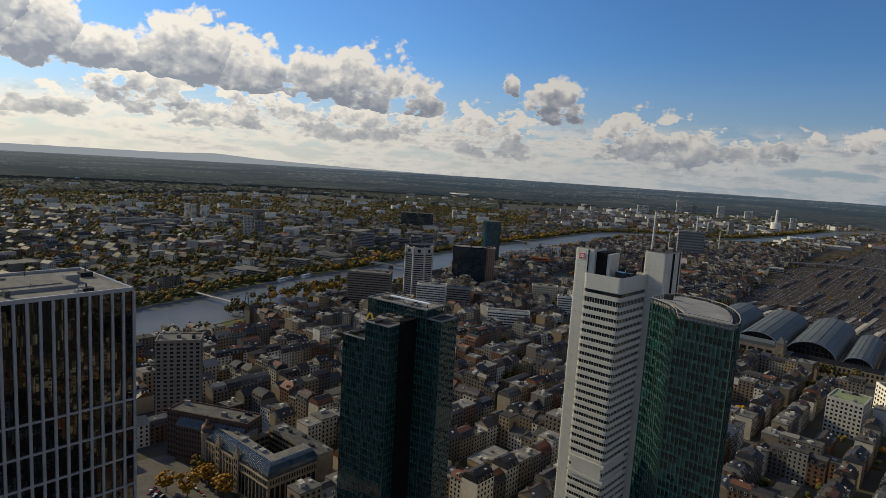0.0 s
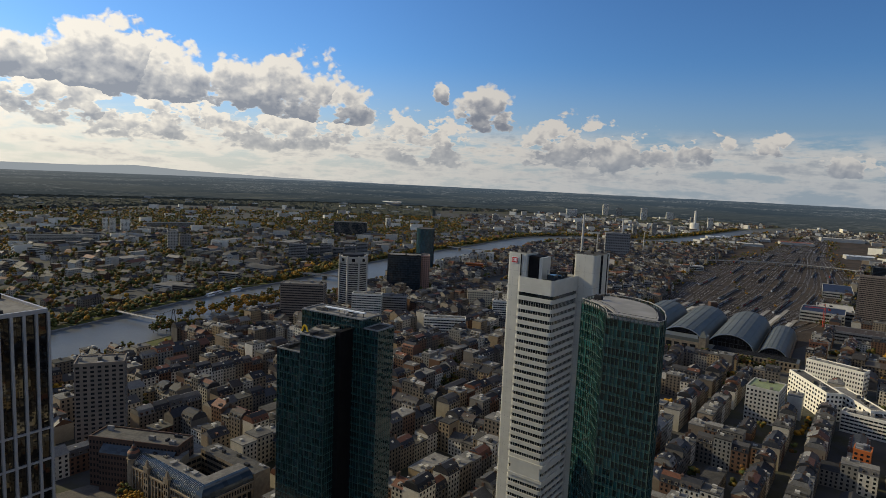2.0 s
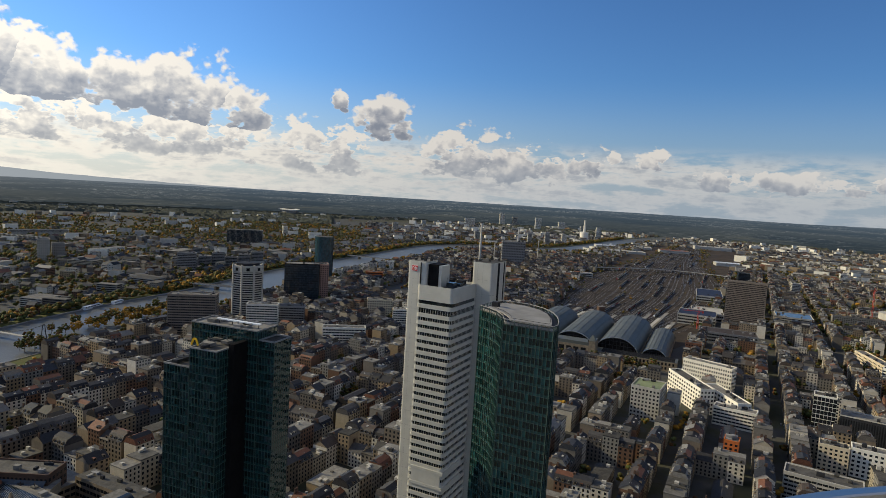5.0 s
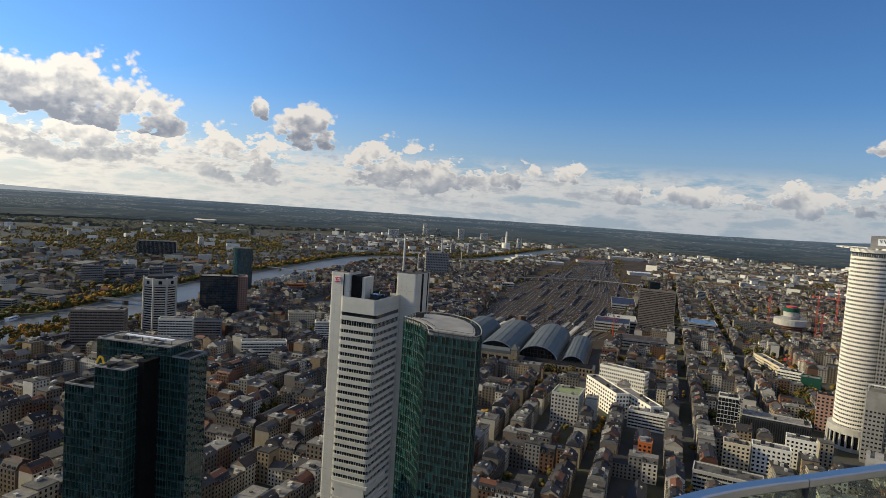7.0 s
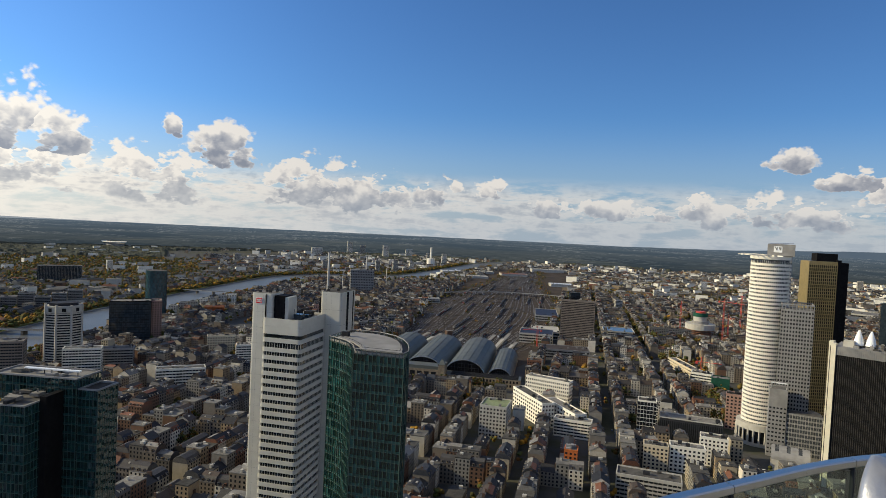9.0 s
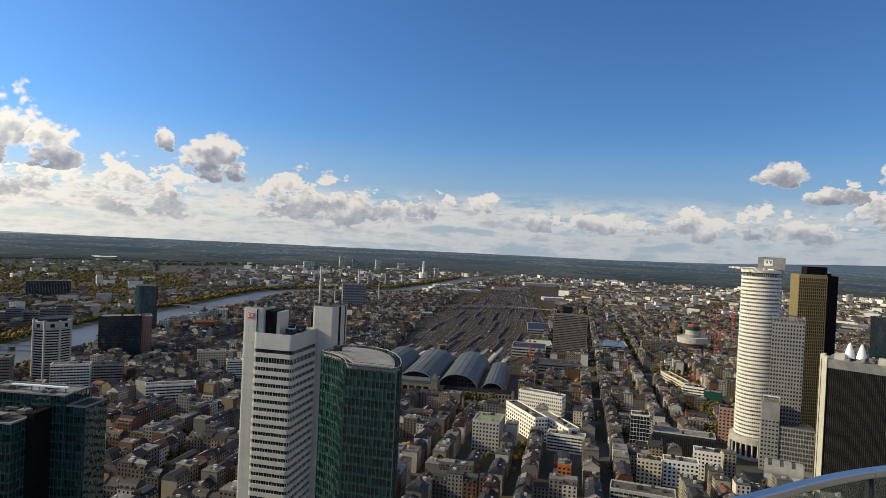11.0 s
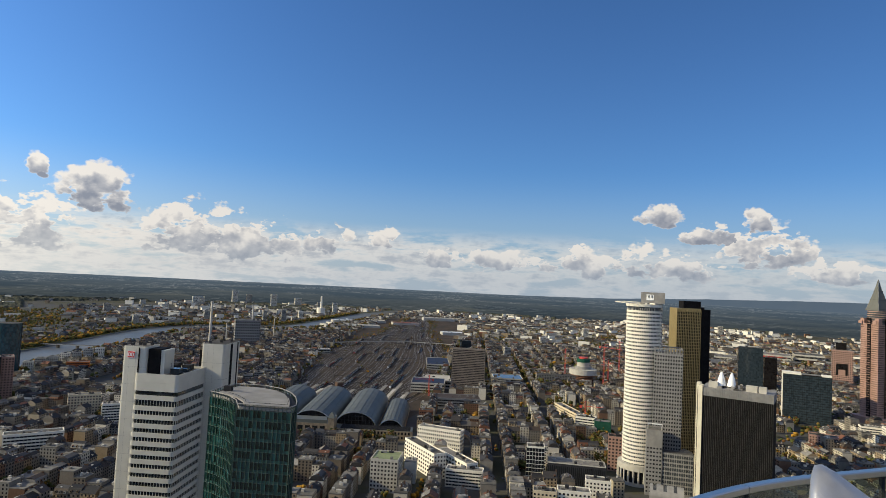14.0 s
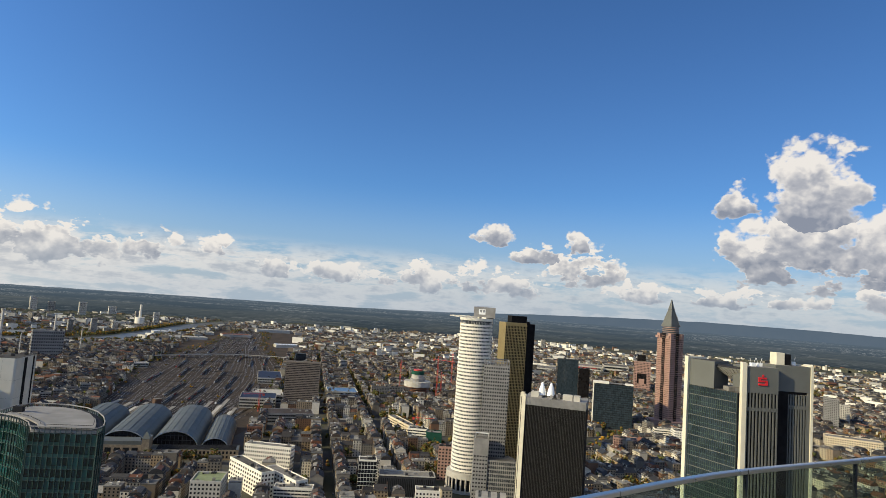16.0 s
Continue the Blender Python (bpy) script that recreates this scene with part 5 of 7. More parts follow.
office("white_office", "sunlit white office wing with punched windows", 231.24, 233.99, 690, 25, 14, 25, "white_wall", "grid", 6, 14)
office("white_office", "sunlit white office wing stepping towards the street", 234.3, 237.01, 668, 25, 13, 21, "white_wall", "grid", 5, 10)
office("white_office", "white street-side office with window bands", 235.11, 238.49, 612, 333, 13, 17, "white_wall", "bands", 5)
office("white_office", "white office with arcaded top storey", 232.34, 236.29, 740, 345, 14, 27, "white_wall", "grid", 6, 22)
office("green_roof_office", "cream office with yellow-green copper roof", 228.2, 230.7, 590, 330, 30, 30, "concrete", "grid", roof="copper")
office("white_tower", "slim white glazed office tower", 242.39, 244.0, 640, 332, 15, 37, "white_wall", "glass", 9, 6)
office("dark_office", "dark low office block with ribbed front", 244.3, 249.4, 640, 334, 20, 23.3, "dark_metal", "slots", 1, 30, trim="concrete")
office("bright_office", "curved-looking white office block", 246.6, 248.3, 866, 345, 16, 26, "white_wall", "bands", 7)
office("netted_building", "building wrapped in green scaffold netting", 248.3, 249.7, 850, 335, 18, 25, "green_net", "none", roof="flat_roof", clutter=2)
office("white_box", "white box office with glazed corner", 247.7, 249.9, 590, 335, 14, 25, "white_wall", "grid")
office("orange_house", "narrow house with orange gable wall", 236.2, 237.4, 505, 330, 12, 24, "orange", "grid")
office("yellow_house", "yellow rendered apartment house", 243.1, 245.2, 555, 332, 13, 21, "beige_stone", "grid")
office("street_block", "grey street-side office block", 245.3, 248.2, 560, 332, 14, 22, "white_wall", "grid")
office("flat_block", "long low office block with gravel roof", 240.9, 246.5, 480, 333, 18, 20, "concrete", "bands")
t, L = office("glass_office", "dark blue glass office block with white frame", 263.04, 266.4, 1164, 352, 34, 78, "black_panel", "glass", 20, 22, glass="blue_glass")
for x0, x1, z0, z1 in ((-1.6, 0.0, 0, 81), (0.0, 26, 78, 81), (L - 14, L, 78, 80)):
    g = Shape("white_wall")
    g.box(x0, x1, -0.6, 20, z0, z1)
    part("edge_frame", g, t, "white frame")
office("blue_slab", "dark blue glass office slab", 259.77, 261.6, 1440, 345, 22, 94, "blue_glass", "glass", 24, 14, "tower", glass="blue_glass")
office("blue_slab", "darker lower glass slab", 261.7, 262.6, 1440, 345, 22, 76, "black_panel", "glass", 18, 6, "tower", glass="dark_glass")
t, L = office("gate_house", "pinkish gate tower with a dark square opening", 266.34, 267.75, 1740, 355, 22, 84, "red_granite", "grid", 20, 12, "tower")
# dark panel set proud of the wall, its black standing for the opening
g = Shape("dark_glass", "red_granite")
g.box(L * 0.2, L * 0.76, -0.3, 0.2, 27, 54)
g.box(L * 0.32, L * 0.64, -0.5, -0.3, 27, 40, 1)
part("gate_opening", g, t, "dark glazed square opening")
office("glass_high_rise", "dark glass high-rise rising behind a gate tower", 266.6, 267.3, 1775, 355, 20, 100, "black_panel", "glass", 24, 8, "tower", glass="dark_glass")
office("brown_tower", "slim red-brown office tower", 249.5, 250.7, 720, 340, 14, 37, "red_granite", "grid")
office("sand_office", "sandstone office with flat roof and courtyard", 280.82, 284.5, 1240, 5, 30, 26, "beige_stone", "grid")
office("dark_apartment", "dark grey apartment tower", 280.72, 281.71, 1519, 5, 20, 63, "grey_concrete", "grid", category="tower")
office("pale_apartment", "pale rendered apartment tower block", 281.8, 282.4, 1600, 5, 20, 45, "concrete", "grid", category="tower")
office("white_flats", "white flat-roofed apartment block", 269.9, 271.3, 1060, 345, 24, 27, "white_wall", "grid")
office("white_flats", "white flat-roofed apartment block", 268.3, 269.7, 1085, 345, 16, 22, "white_wall", "bands")
office("brick_office", "red-brown brick office with pale piers", 264.92, 266.9, 971, 352, 18, 20.5, "red_granite", "grid")
for bl, br, d, z in ((260.6, 263.6, 2180, 24), (263.8, 265.9, 2260, 26), (267.9, 270.5, 2050, 22), (257.9, 259.6, 2000, 20)):
    office("fair_hall", "large pale exhibition hall with flat roof", bl, br, d, 350, 90, z, "concrete", "bands", 2, group="exhibition halls", clutter=8)
for bl, br, d, z in ((171.6, 172.0, 1940, 45), (172.1, 172.55, 1950, 43), (172.9, 173.6, 1960, 39)):
    office("white_high_rise", "white high-rise apartment block", bl, br, d, 262, 16, z, "white_wall", "grid", category="tower", group="white high-rises")
office("long_row", "long pale apartment slab", 166.37, 171.32, 1722, 268, 12, 24, "concrete", "bands")
for k in range(9):
    office("parallel_row", "pale apartment row beside a courtyard", 174.3 + 0.32 * k, 174.55 + 0.32 * k, 1990 - 12 * k, 235, 12, 18, "concrete", "bands", 5, 4, group="parallel apartment rows", clutter=0)
office("long_wing", "long pale apartment wing", 174.6, 178.6, 2120, 258, 12, 18, "concrete", "bands", 5, clutter=0)
office("south_tower", "pale apartment tower south of the river", 176.45, 177.3, 1550, 265, 18, 48, "concrete", "grid", category="tower")
office("south_tower", "brownish apartment tower south of the river", 177.41, 178.3, 1577, 265, 18, 37, "grey_concrete", "grid", category="tower")
for k in range(6):
    office("clinic_block", "long dark flat-roofed clinic block", 187.2 + 1.1 * k, 188.2 + 1.1 * k, 1420 + 14 * k, 285, 24, 22 + (k % 3) * 5, "grey_concrete", "bands", group="clinic blocks", clutter=3)
office("clinic_tower", "dark grey clinic tower block", 186.6, 188.1, 1380, 285, 18, 40, "grey_concrete", "bands")
office("clinic_high", "pale blue-grey clinic high-rise", 190.6, 193.6, 1960, 285, 22, 46, "blue_glass", "bands", trim="concrete")
for bl, br, d, z, w in ((219.49, 220.2, 2592, 62, "concrete"), (217.9, 218.5, 2560, 55, "concrete"), (221.0, 221.7, 2700, 48, "white_wall"), (224.0, 224.7, 3400, 60, "white_wall"),
                        (222.6, 223.2, 3300, 66, "concrete"), (213.0, 213.8, 2550, 46, "concrete"), (207.5, 208.3, 2300, 40, "concrete"), (218.5, 219.4, 3600, 88, "white_wall"),
                        (215.2, 216.0, 3900, 92, "white_wall"), (216.4, 217.2, 3900, 70, "concrete"), (212.0, 213.6, 3700, 52, "white_wall"), (220.6, 221.6, 3800, 62, "white_wall"),
                        (205.3, 206.2, 2850, 45, "concrete"), (195.4, 196.1, 2300, 44, "white_wall"), (247.0, 247.8, 2450, 52, "white_wall"), (258.2, 258.8, 3200, 62, "concrete"),
                        (236.0, 237.5, 1750, 40, "blue_glass"), (240.0, 241.0, 1650, 38, "concrete"), (243.2, 244.0, 2100, 34, "white_wall")):
    office("high_rise", "distant pale high-rise block", bl, bl + (br - bl) * 0.58, d, (bl + 75) % 360, 16, z * 0.86, w, "bands", group="distant high-rises", category="tower", clutter=2)

# round white and teal tower by the river
t = thing("hotel_tower", *spot(192.45, 912), 282, "white tower with a toothed dark crown and window bands", "tower")
R8 = [(21.5 * math.cos(radians(22.5 + 45 * k)), 17 * math.sin(radians(22.5 + 45 * k))) for k in range(8)]
g = Shape("concrete", "flat_roof")
g.prism(R8, 0, 78, 0, 1)
part("wall", g, t)
g = Shape("window")
for k in range(8):
    g.windows(R8[k], R8[(k + 1) % 8], 4, 72, 1, 21, 0.86, 0.5, off=0.08)
part("window_band", g, t, kind="stuff")
g = Shape("concrete")
g.rod((0, 0, 0), (0, 0, 80), 1.4)
pier_ = g.mesh("corner_pier")
for x, y in R8:
    part("corner_pier", pier_, t, at=(x, y, 0))
g = Shape("concrete")
g.prism([(x * 1.04, y * 1.04) for x, y in R8], 70, 78.4)
part("attic", g, t, "blank concrete attic")
g = Shape("dark_metal")
g.prism([(x * 0.8, y * 0.8) for x, y in R8], 78.5, 82)
part("roof_plant", g, t)
for k in (4, 5, 6, 7):
    a_, b_ = Vector(R8[k]) * 1.05, Vector(R8[(k + 1) % 8]) * 1.05
    m_, d_ = (a_ + b_) / 2, (b_ - a_).normalized() * 2.2
    g = Shape("black_panel")
    o_ = Vector((d_.y, -d_.x)).normalized() * 0.15
    g.prism([tuple(m_ - d_), tuple(m_ - d_ + o_), tuple(m_ + d_ + o_), tuple(m_ + d_)][::-1], 71.5, 76)
    part("emblem_plate", g, t, "dark emblem")
TAKEN.append((*spot(192.45, 912), 36))

# round green glass tower at the harbour
t = thing("harbour_tower", *spot(199.09, 1300), 280, "round green glass tower with a lozenge pattern", "tower")
g = Shape("teal_glass", "flat_roof")
g.prism(ring(19, 32), 0, 91, 0, 1)
part("curtain_wall", g, t, "green glass drum")
g = Shape("dark_metal")
for k in range(16):
    for dirn in (1, -1):
        a, z = k, 0.0
        for j in range(10):
            p, q = ring(19.1, 32)[(2 * a + dirn * j) % 32], ring(19.1, 32)[(2 * a + dirn * (j + 1)) % 32]
            g.rod((*p, 9 * j), (*q, 9 * j + 9), 0.25, n=3)
part("lattice", g, t, kind="stuff")
TAKEN.append((*spot(199.09, 1300), 34))

# chimneys of the power plant
for b, d, z, r in ((213.57, 1700, 117.5, 3.6), (217.02, 1900, 101, 3.2), (214.9, 1760, 62, 1.5), (218.9, 1900, 66, 1.5)):
    t = thing("chimney", *spot(b, d), 0, "tall pale concrete chimney", "chimney", "power plant chimneys")
    g = Shape("concrete", "dark_metal")
    g.taper(ring(r, 16), 0, ring(r * 0.72, 16), z, 0)
    part("shaft", g, t, smooth=True)
    g = Shape("grey_concrete")
    g.prism(ring(r * 0.8, 16), z - 2, z + 0.3)
    part("rim", g, t)
    TAKEN.append((*spot(b, d), 25))

# round tower under construction, with cranes
t = thing("construction_tower", *spot(247.1, 1330), 0, "round tower under construction with red and white floors", "construction site")
g = Shape("rust_floor")
g.prism(ring(27, 28), 0, 0.9)
slab_ = g.mesh("floor_slab")
for k in range(7):
    part("floor_slab", slab_, t, "bare reddish floor slab", at=(0, 0, 0.2 + 3.4 * k))
g = Shape("brown_brick")
g.prism(ring(24, 28), 0, 21)
part("inner_wall", g, t)
for z0, z1, r, m in ((22, 33, 28, "concrete"), (33, 38, 16, "grey_concrete"), (38, 47, 13, "concrete"), (47, 54, 14, "green_net"), (54, 57, 9, "crane_red")):
    g = Shape(m)
    g.prism(ring(r, 28), z0, z1)
    part("storey", g, t)
TAKEN.append((*spot(247.1, 1330), 45))


def crane(b, d, h, jib, turn):
    t = thing("tower_crane", *spot(b, d), turn, "red lattice tower crane", "crane", "tower cranes")
    g = Shape("crane_red")
    for sx_, sy_ in ((-1, -1), (1, -1), (1, 1), (-1, 1)):
        g.rod((sx_, sy_, 0), (sx_, sy_, h), 0.22, n=4)
    for k in range(int(h / 3)):
        g.rod((-1, -1, 3 * k), (1, -1, 3 * k + 3), 0.14, n=3)
        g.rod((1, 1, 3 * k), (1, -1, 3 * k + 3), 0.14, n=3)
    part("mast", g, t)
    g = Shape("crane_red")
    g.rod((-jib * 0.3, 0, h + 1), (jib, 0, h + 1), 0.4, n=4)
    g.rod((0, 0, h), (0, 0, h + 8), 0.4, n=4)
    g.rod((0, 0, h + 8), (jib * 0.8, 0, h + 1), 0.1, n=3)
    g.rod((0, 0, h + 8), (-jib * 0.28, 0, h + 1), 0.1, n=3)
    g.box(-jib * 0.3, -jib * 0.3 + 3, -0.8, 0.8, h - 2, h + 1)
    part("jib", g, t)


for b, d, h, j, tr in ((245.5, 1330, 66, 40, 250), (248.9, 1300, 82, 45, 20), (249.3, 1310, 50, 40, 90), (250.2, 1500, 80, 40, 60), (247.4, 900, 34, 25, 340), (233.2, 1080, 28, 26, 130), (262.0, 1700, 58, 40, 10)):
    crane(b, d, h, j, tr)

# sandstone palace with a corner dome, a glazed mansard and a courtyard
t = thing("corner_palace", 46.5, -394, 325.6, "ornate old sandstone building with corner dome and glazed roof", "building")
PL, PD = 73.0, 34.0
for x0, x1, y0, y1, z in ((0, PL, 0, 13, 20), (0, 21, 13.1, 42, 20), (59, PL, 13.1, PD, 20), (21.1, PL, PD + 0.1, 46, 24)):
    g = Shape("sandstone", "flat_roof")
    g.box(x0, x1, y0, y1, 0, z, 0, 1)
    part("wing", g, t, "carved sandstone wing")
g = Shape("window")
g.windows((1, 0), (40, 0), 1, 19.5, 14, 4, 0.45, 0.62, off=0.08)
g.windows((42, 0), (PL - 1, 0), 1, 15, 8, 1, 0.7, 0.95, off=0.08)
g.windows((42, 0), (PL - 1, 0), 16, 19.6, 16, 1, 0.5, 0.7, off=0.08)
g.windows((PL, 1), (PL, PD - 1), 1, 15, 9, 1, 0.7, 0.95, off=0.08)
g.windows((PL, 1), (PL, PD - 1), 16, 19.6, 18, 1, 0.5, 0.7, off=0.08)
g.windows((59, 13.1), (59, PD), 12, 23, 8, 3, 0.8, 0.5, off=-0.08)
g.windows((22, PD + 0.1), (58, PD + 0.1), 8, 23, 12, 4, 0.85, 0.5, off=0.08)
g.windows((21, 42), (21, 13.1), 8, 19, 8, 3, 0.8, 0.5, off=-0.08)
part("window_panes", g, t, kind="stuff")
for i in range(12):
    g = Shape("sandstone")
    x = 1.5 + i * 3.4 if i < 12 else 0
    g.box(x - 0.45, x + 0.45, -0.7, 0.0, 0, 20.6)
    g.box(x - 0.7, x + 0.7, -0.9, 0.0, 18.6, 19.4)
    part("pilaster", g, t)
g = Shape("sandstone")
for p_, q_ in (((-0.4, -0.9), (PL + 0.5, 0.3)), ((PL - 0.3, 0.35), (PL + 0.6, PD))):
    g.box(p_[0], q_[0], p_[1], q_[1], 19.6, 20.5)
    g.box(p_[0] + 0.2, q_[0] - 0.1, p_[1] + 0.3, q_[1], 15.2, 15.8)
part("cornice", g, t, "moulded stone cornice")
for x in (20.0, 41.0):
    g = Shape("sandstone")
    g.box(x - 2.4, x + 2.4, -1.2, 1.0, 0, 24)
    g.prism([(x - 2.4, -1.2), (x + 2.4, -1.2), (x + 2.4, 1.0), (x - 2.4, 1.0)], 24, 24.6)
    g.taper([(x - 1.6, -1.1), (x + 1.6, -1.1), (x + 1.6, 0.9), (x - 1.6, 0.9)], 24.6, [(x - 0.2, -0.5), (x + 0.2, -0.5), (x + 0.2, 0.3), (x - 0.2, 0.3)], 28.5)
    bay_ = part("gable_bay", g, t, "carved gabled bay")
    g = Shape("window")
    g.windows((x - 2, -1.2), (x + 2, -1.2), 2, 22, 2, 5, 0.5, 0.6, off=0.06)
    part("window_panes", g, bay_, kind="stuff")
# rounded glass roof over the front and the near end
arc_ = [(6.5 * (1 - math.cos(radians(15 * k))), 20.5 + 6.2 * math.sin(radians(15 * k))) for k in range(7)]
g = Shape("blue_glass", "flat_roof", "black_panel")
for (ya, za), (yb, zb) in zip(arc_, arc_[1:]):
    g.face([(3, ya, za), (PL - ya, ya, za), (PL - yb, yb, zb), (3, yb, zb)], 0)
    g.face([(PL - ya, ya, za), (PL - ya, PD, za), (PL - yb, PD, zb), (PL - yb, yb, zb)], 0)
g.face([(3, 6.5, 26.7), (PL - 6.5, 6.5, 26.7), (59, 13, 26.7), (3, 13, 26.7)], 1)
g.face([(PL - 6.5, 6.5, 26.7), (PL - 6.5, PD, 26.7), (59, PD, 26.7), (59, 13, 26.7)], 1)
g.face([(59, 13.05, 20), (3, 13.05, 20), (3, 13.05, 26.7), (59, 13.05, 26.7)], 2)
g.face([(59, PD, 20), (59, 13.05, 20), (59, 13.05, 26.7), (59, PD, 26.7)], 2)
part("mansard", g, t, "dark rounded glass mansard")
g = Shape("concrete")
for k in range(44):
    x = 4 + 1.45 * k
    for (ya, za), (yb, zb) in zip(arc_, arc_[1:]):
        if x < PL - yb:
            g.rod((x, ya, za + 0.05), (x, yb, zb + 0.05), 0.09, n=3)
part("roof_rib", g, t, kind="stuff")
g = Shape("sandstone", "flat_roof")
g.prism([(21, 14), (30, 14), (27, 18), (24, 24), (21, 26)], 20, 26.0, 0, 1)
part("court_wall", g, t)
roof_clutter(t, [(8, 8), (56, 8), (56, 12), (8, 12)], 26.7, rng, 6, hmax=1.6)
roof_clutter(t, [(4, 15), (18, 15), (18, 38), (4, 38)], 20, rng, 6, hmax=2.2)
roof_clutter(t, [(25, 36), (70, 36), (70, 44), (25, 44)], 24, rng, 7, hmax=2.0)
c_ = (1.5, 2.0)
g = Shape("sandstone", "window")
g.prism(ring(3.6, 12, *c_), 0, 23.5)
g.prism(ring(4.0, 12, *c_), 23.5, 24.2)
part("corner_turret", g, t, "round stone corner turret")
g = Shape("slate")
prof = [(3.2, 24.2), (3.7, 26.0), (3.5, 27.6), (2.6, 29), (1.2, 30), (0.9, 31.6), (0.35, 32.6), (0.1, 35)]
for (ra, za), (rb, zb) in zip(prof, prof[1:]):
    g.taper(ring(ra, 14, *c_), za, ring(rb, 14, *c_), zb)
part("dome", g, t, "small slate corner dome with lantern", smooth=True)
for u, v in ((10, 10), (36, 10), (60, 12), (10, 32), (34, 34), (62, 32)):
    TAKEN.append((46.5 - 0.565 * u - 0.825 * v, -394 + 0.825 * u - 0.565 * v, 21))
TAKEN += [(72, -372, 36), (50, -345, 30), (28, -326, 20), (84, -392, 28), (76, -340, 24)]


# ---- more single buildings ----
for k in range(7):
    b0 = 200.1 + 0.8 * k
    office("quay_flats", "white quayside apartment house with balconies", b0, b0 + 0.66, 1328 + 31 * k, 300, 15, 19 + 2 * (k % 2), "concrete" if k % 3 else "white_wall", "grid", 6, group="quayside apartment houses", clutter=2)
office("orange_quay_block", "orange-red apartment block by the harbour", 203.0, 204.6, 1300, 296, 14, 20, "orange", "bands", 5, clutter=2)
for k in range(4):
    b0 = 216.6 + 0.88 * k
    office("row_house", "dark grey flats with a white stair box", b0, b0 + 0.74, 1130 + 30 * k, 305, 15, 20, "grey_concrete", "bands", 6, group="flats by the tracks", clutter=2)
office("long_shed", "long low white shed with roof lights", 221.0, 224.0, 1600, 300, 22, 11, "concrete", "bands", 2, roof="concrete", clutter=9)
office("dark_hall", "dark flat-roofed postal hall", 233.4, 238.0, 985, 322, 40, 15, "grey_concrete", "bands", 3, roof="slate", clutter=6)
office("blue_hall", "low hall with a dark blue sheet roof", 232.9, 235.0, 1400, 322, 120, 12, "concrete", "bands", 2, roof="navy_roof", clutter=2)
office("sorting_hall", "pale flat-roofed sorting hall", 232.6, 235.2, 1160, 322, 70, 14, "concrete", "bands", 2, roof="concrete", clutter=9)
office("school_block", "large pale block with a glazed roof court", 239.1, 241.8, 1215, 325, 60, 17, "concrete", "bands", 4, roof="pale_glass", clutter=6)
office("yellow_terrace", "long sunlit ochre terrace along a street", 244.7, 246.8, 985, 42, 13, 20, "beige_stone", "grid", 5, roof="slate")
office("scaffolded_house", "house front behind red scaffold sheeting", 232.4, 233.7, 862, 322, 13, 20, "rust_floor", "grid", 5, clutter=2)
for bl, br, d, z, rf in ((229.6, 232.0, 2690, 10, "red_tile"), (224.1, 226.3, 2700, 9, "tin_roof"), (227.2, 228.9, 2750, 9, "concrete"), (232.4, 235.3, 3080, 14, "concrete"), (226.6, 228.4, 2480, 8, "concrete"), (234.2, 236.2, 2300, 10, "tin_roof")):
    office("depot_hall", "wide low depot hall by the railway", bl, br, d, (bl + 80) % 360, 60, z, "concrete", "none", roof=rf, group="depot halls", clutter=7)
# stadium: white tent roof ring in the woods
t = thing("stadium", *spot(195.85, 3900), 0, "distant stadium with a white roof ring", "stadium")
g = Shape("white_wall")
o, q = ring(103, 36, 0, 0, 0, 60), ring(60, 36, 0, 0, 0, 34)
for k in range(36):
    j = (k + 1) % 36
    g.face([(*o[k], 34), (*o[j], 34), (*q[j], 36), (*q[k], 36)])
    g.face([(*o[j], 31), (*o[k], 31), (*o[k], 34), (*o[j], 34)][::-1])
part("roof", g, t, "white membrane roof")
g = Shape("grey_concrete")
g.prism(ring(90, 36, 0, 0, 0, 50), 0, 24)
part("stand", g, t)
# slender white spire far off
t = thing("water_tower", *spot(222.95, 3100), 0, "slender white tower on a broad drum", "tower")
g = Shape("white_wall")
g.taper(ring(7, 10), 0, ring(4.5, 10), 97, 0)
part("shaft", g, t)
g = Shape("white_wall")
g.prism(ring(20, 16), 0, 40)
part("drum", g, t)
# low barrel roof of glass beside the round tower
t = thing("barrel_hall", *spot(253.1, 610), 343, "low hall with a barrel-vaulted glass and metal roof", "hall")
g = Shape("concrete")
g.box(0, 30, 0, 26, 0, 11)
part("wall", g, t)
g = Shape("grey_concrete", "pale_glass")
n_ = 12
pr = [(13 - 13 * math.cos(math.pi * k / n_), 11.1 + 9 * math.sin(math.pi * k / n_)) for k in range(n_ + 1)]
for k in range(n_):
    for i in range(10):
        (ya, za), (yb, zb) = pr[k], pr[k + 1]
        g.face([(3 * i, ya, za), (3 * i + 3, ya, za), (3 * i + 3, yb, zb), (3 * i, yb, zb)], 1 if (i % 3 == 1 and 3 <= k <= 8) else 0)
g.face([(0, y, z) for y, z in pr[::-1]])
g.face([(30, y, z) for y, z in pr])
part("barrel_roof", g, t, "silver barrel roof")
TAKEN.append((*spot(254.4, 620), 30))

# ---- ordinary houses ----
TAKEN += [(54 + 30, -250, 62), (-55, -270, 42), (-165, -262, 48), (-150, -190, 40), (-660, -212, 52), (*spot(255, 815), 40), (*spot(259.7, 612), 52), (*spot(269.25, 1256), 50), (-262, 28, 52),
          (0, 0, 90), (70, -395, 26), (*spot(254, 660), 44)]
GRID = 237.0
US, UC = way(GRID)
VS, VC = way(GRID + 90)


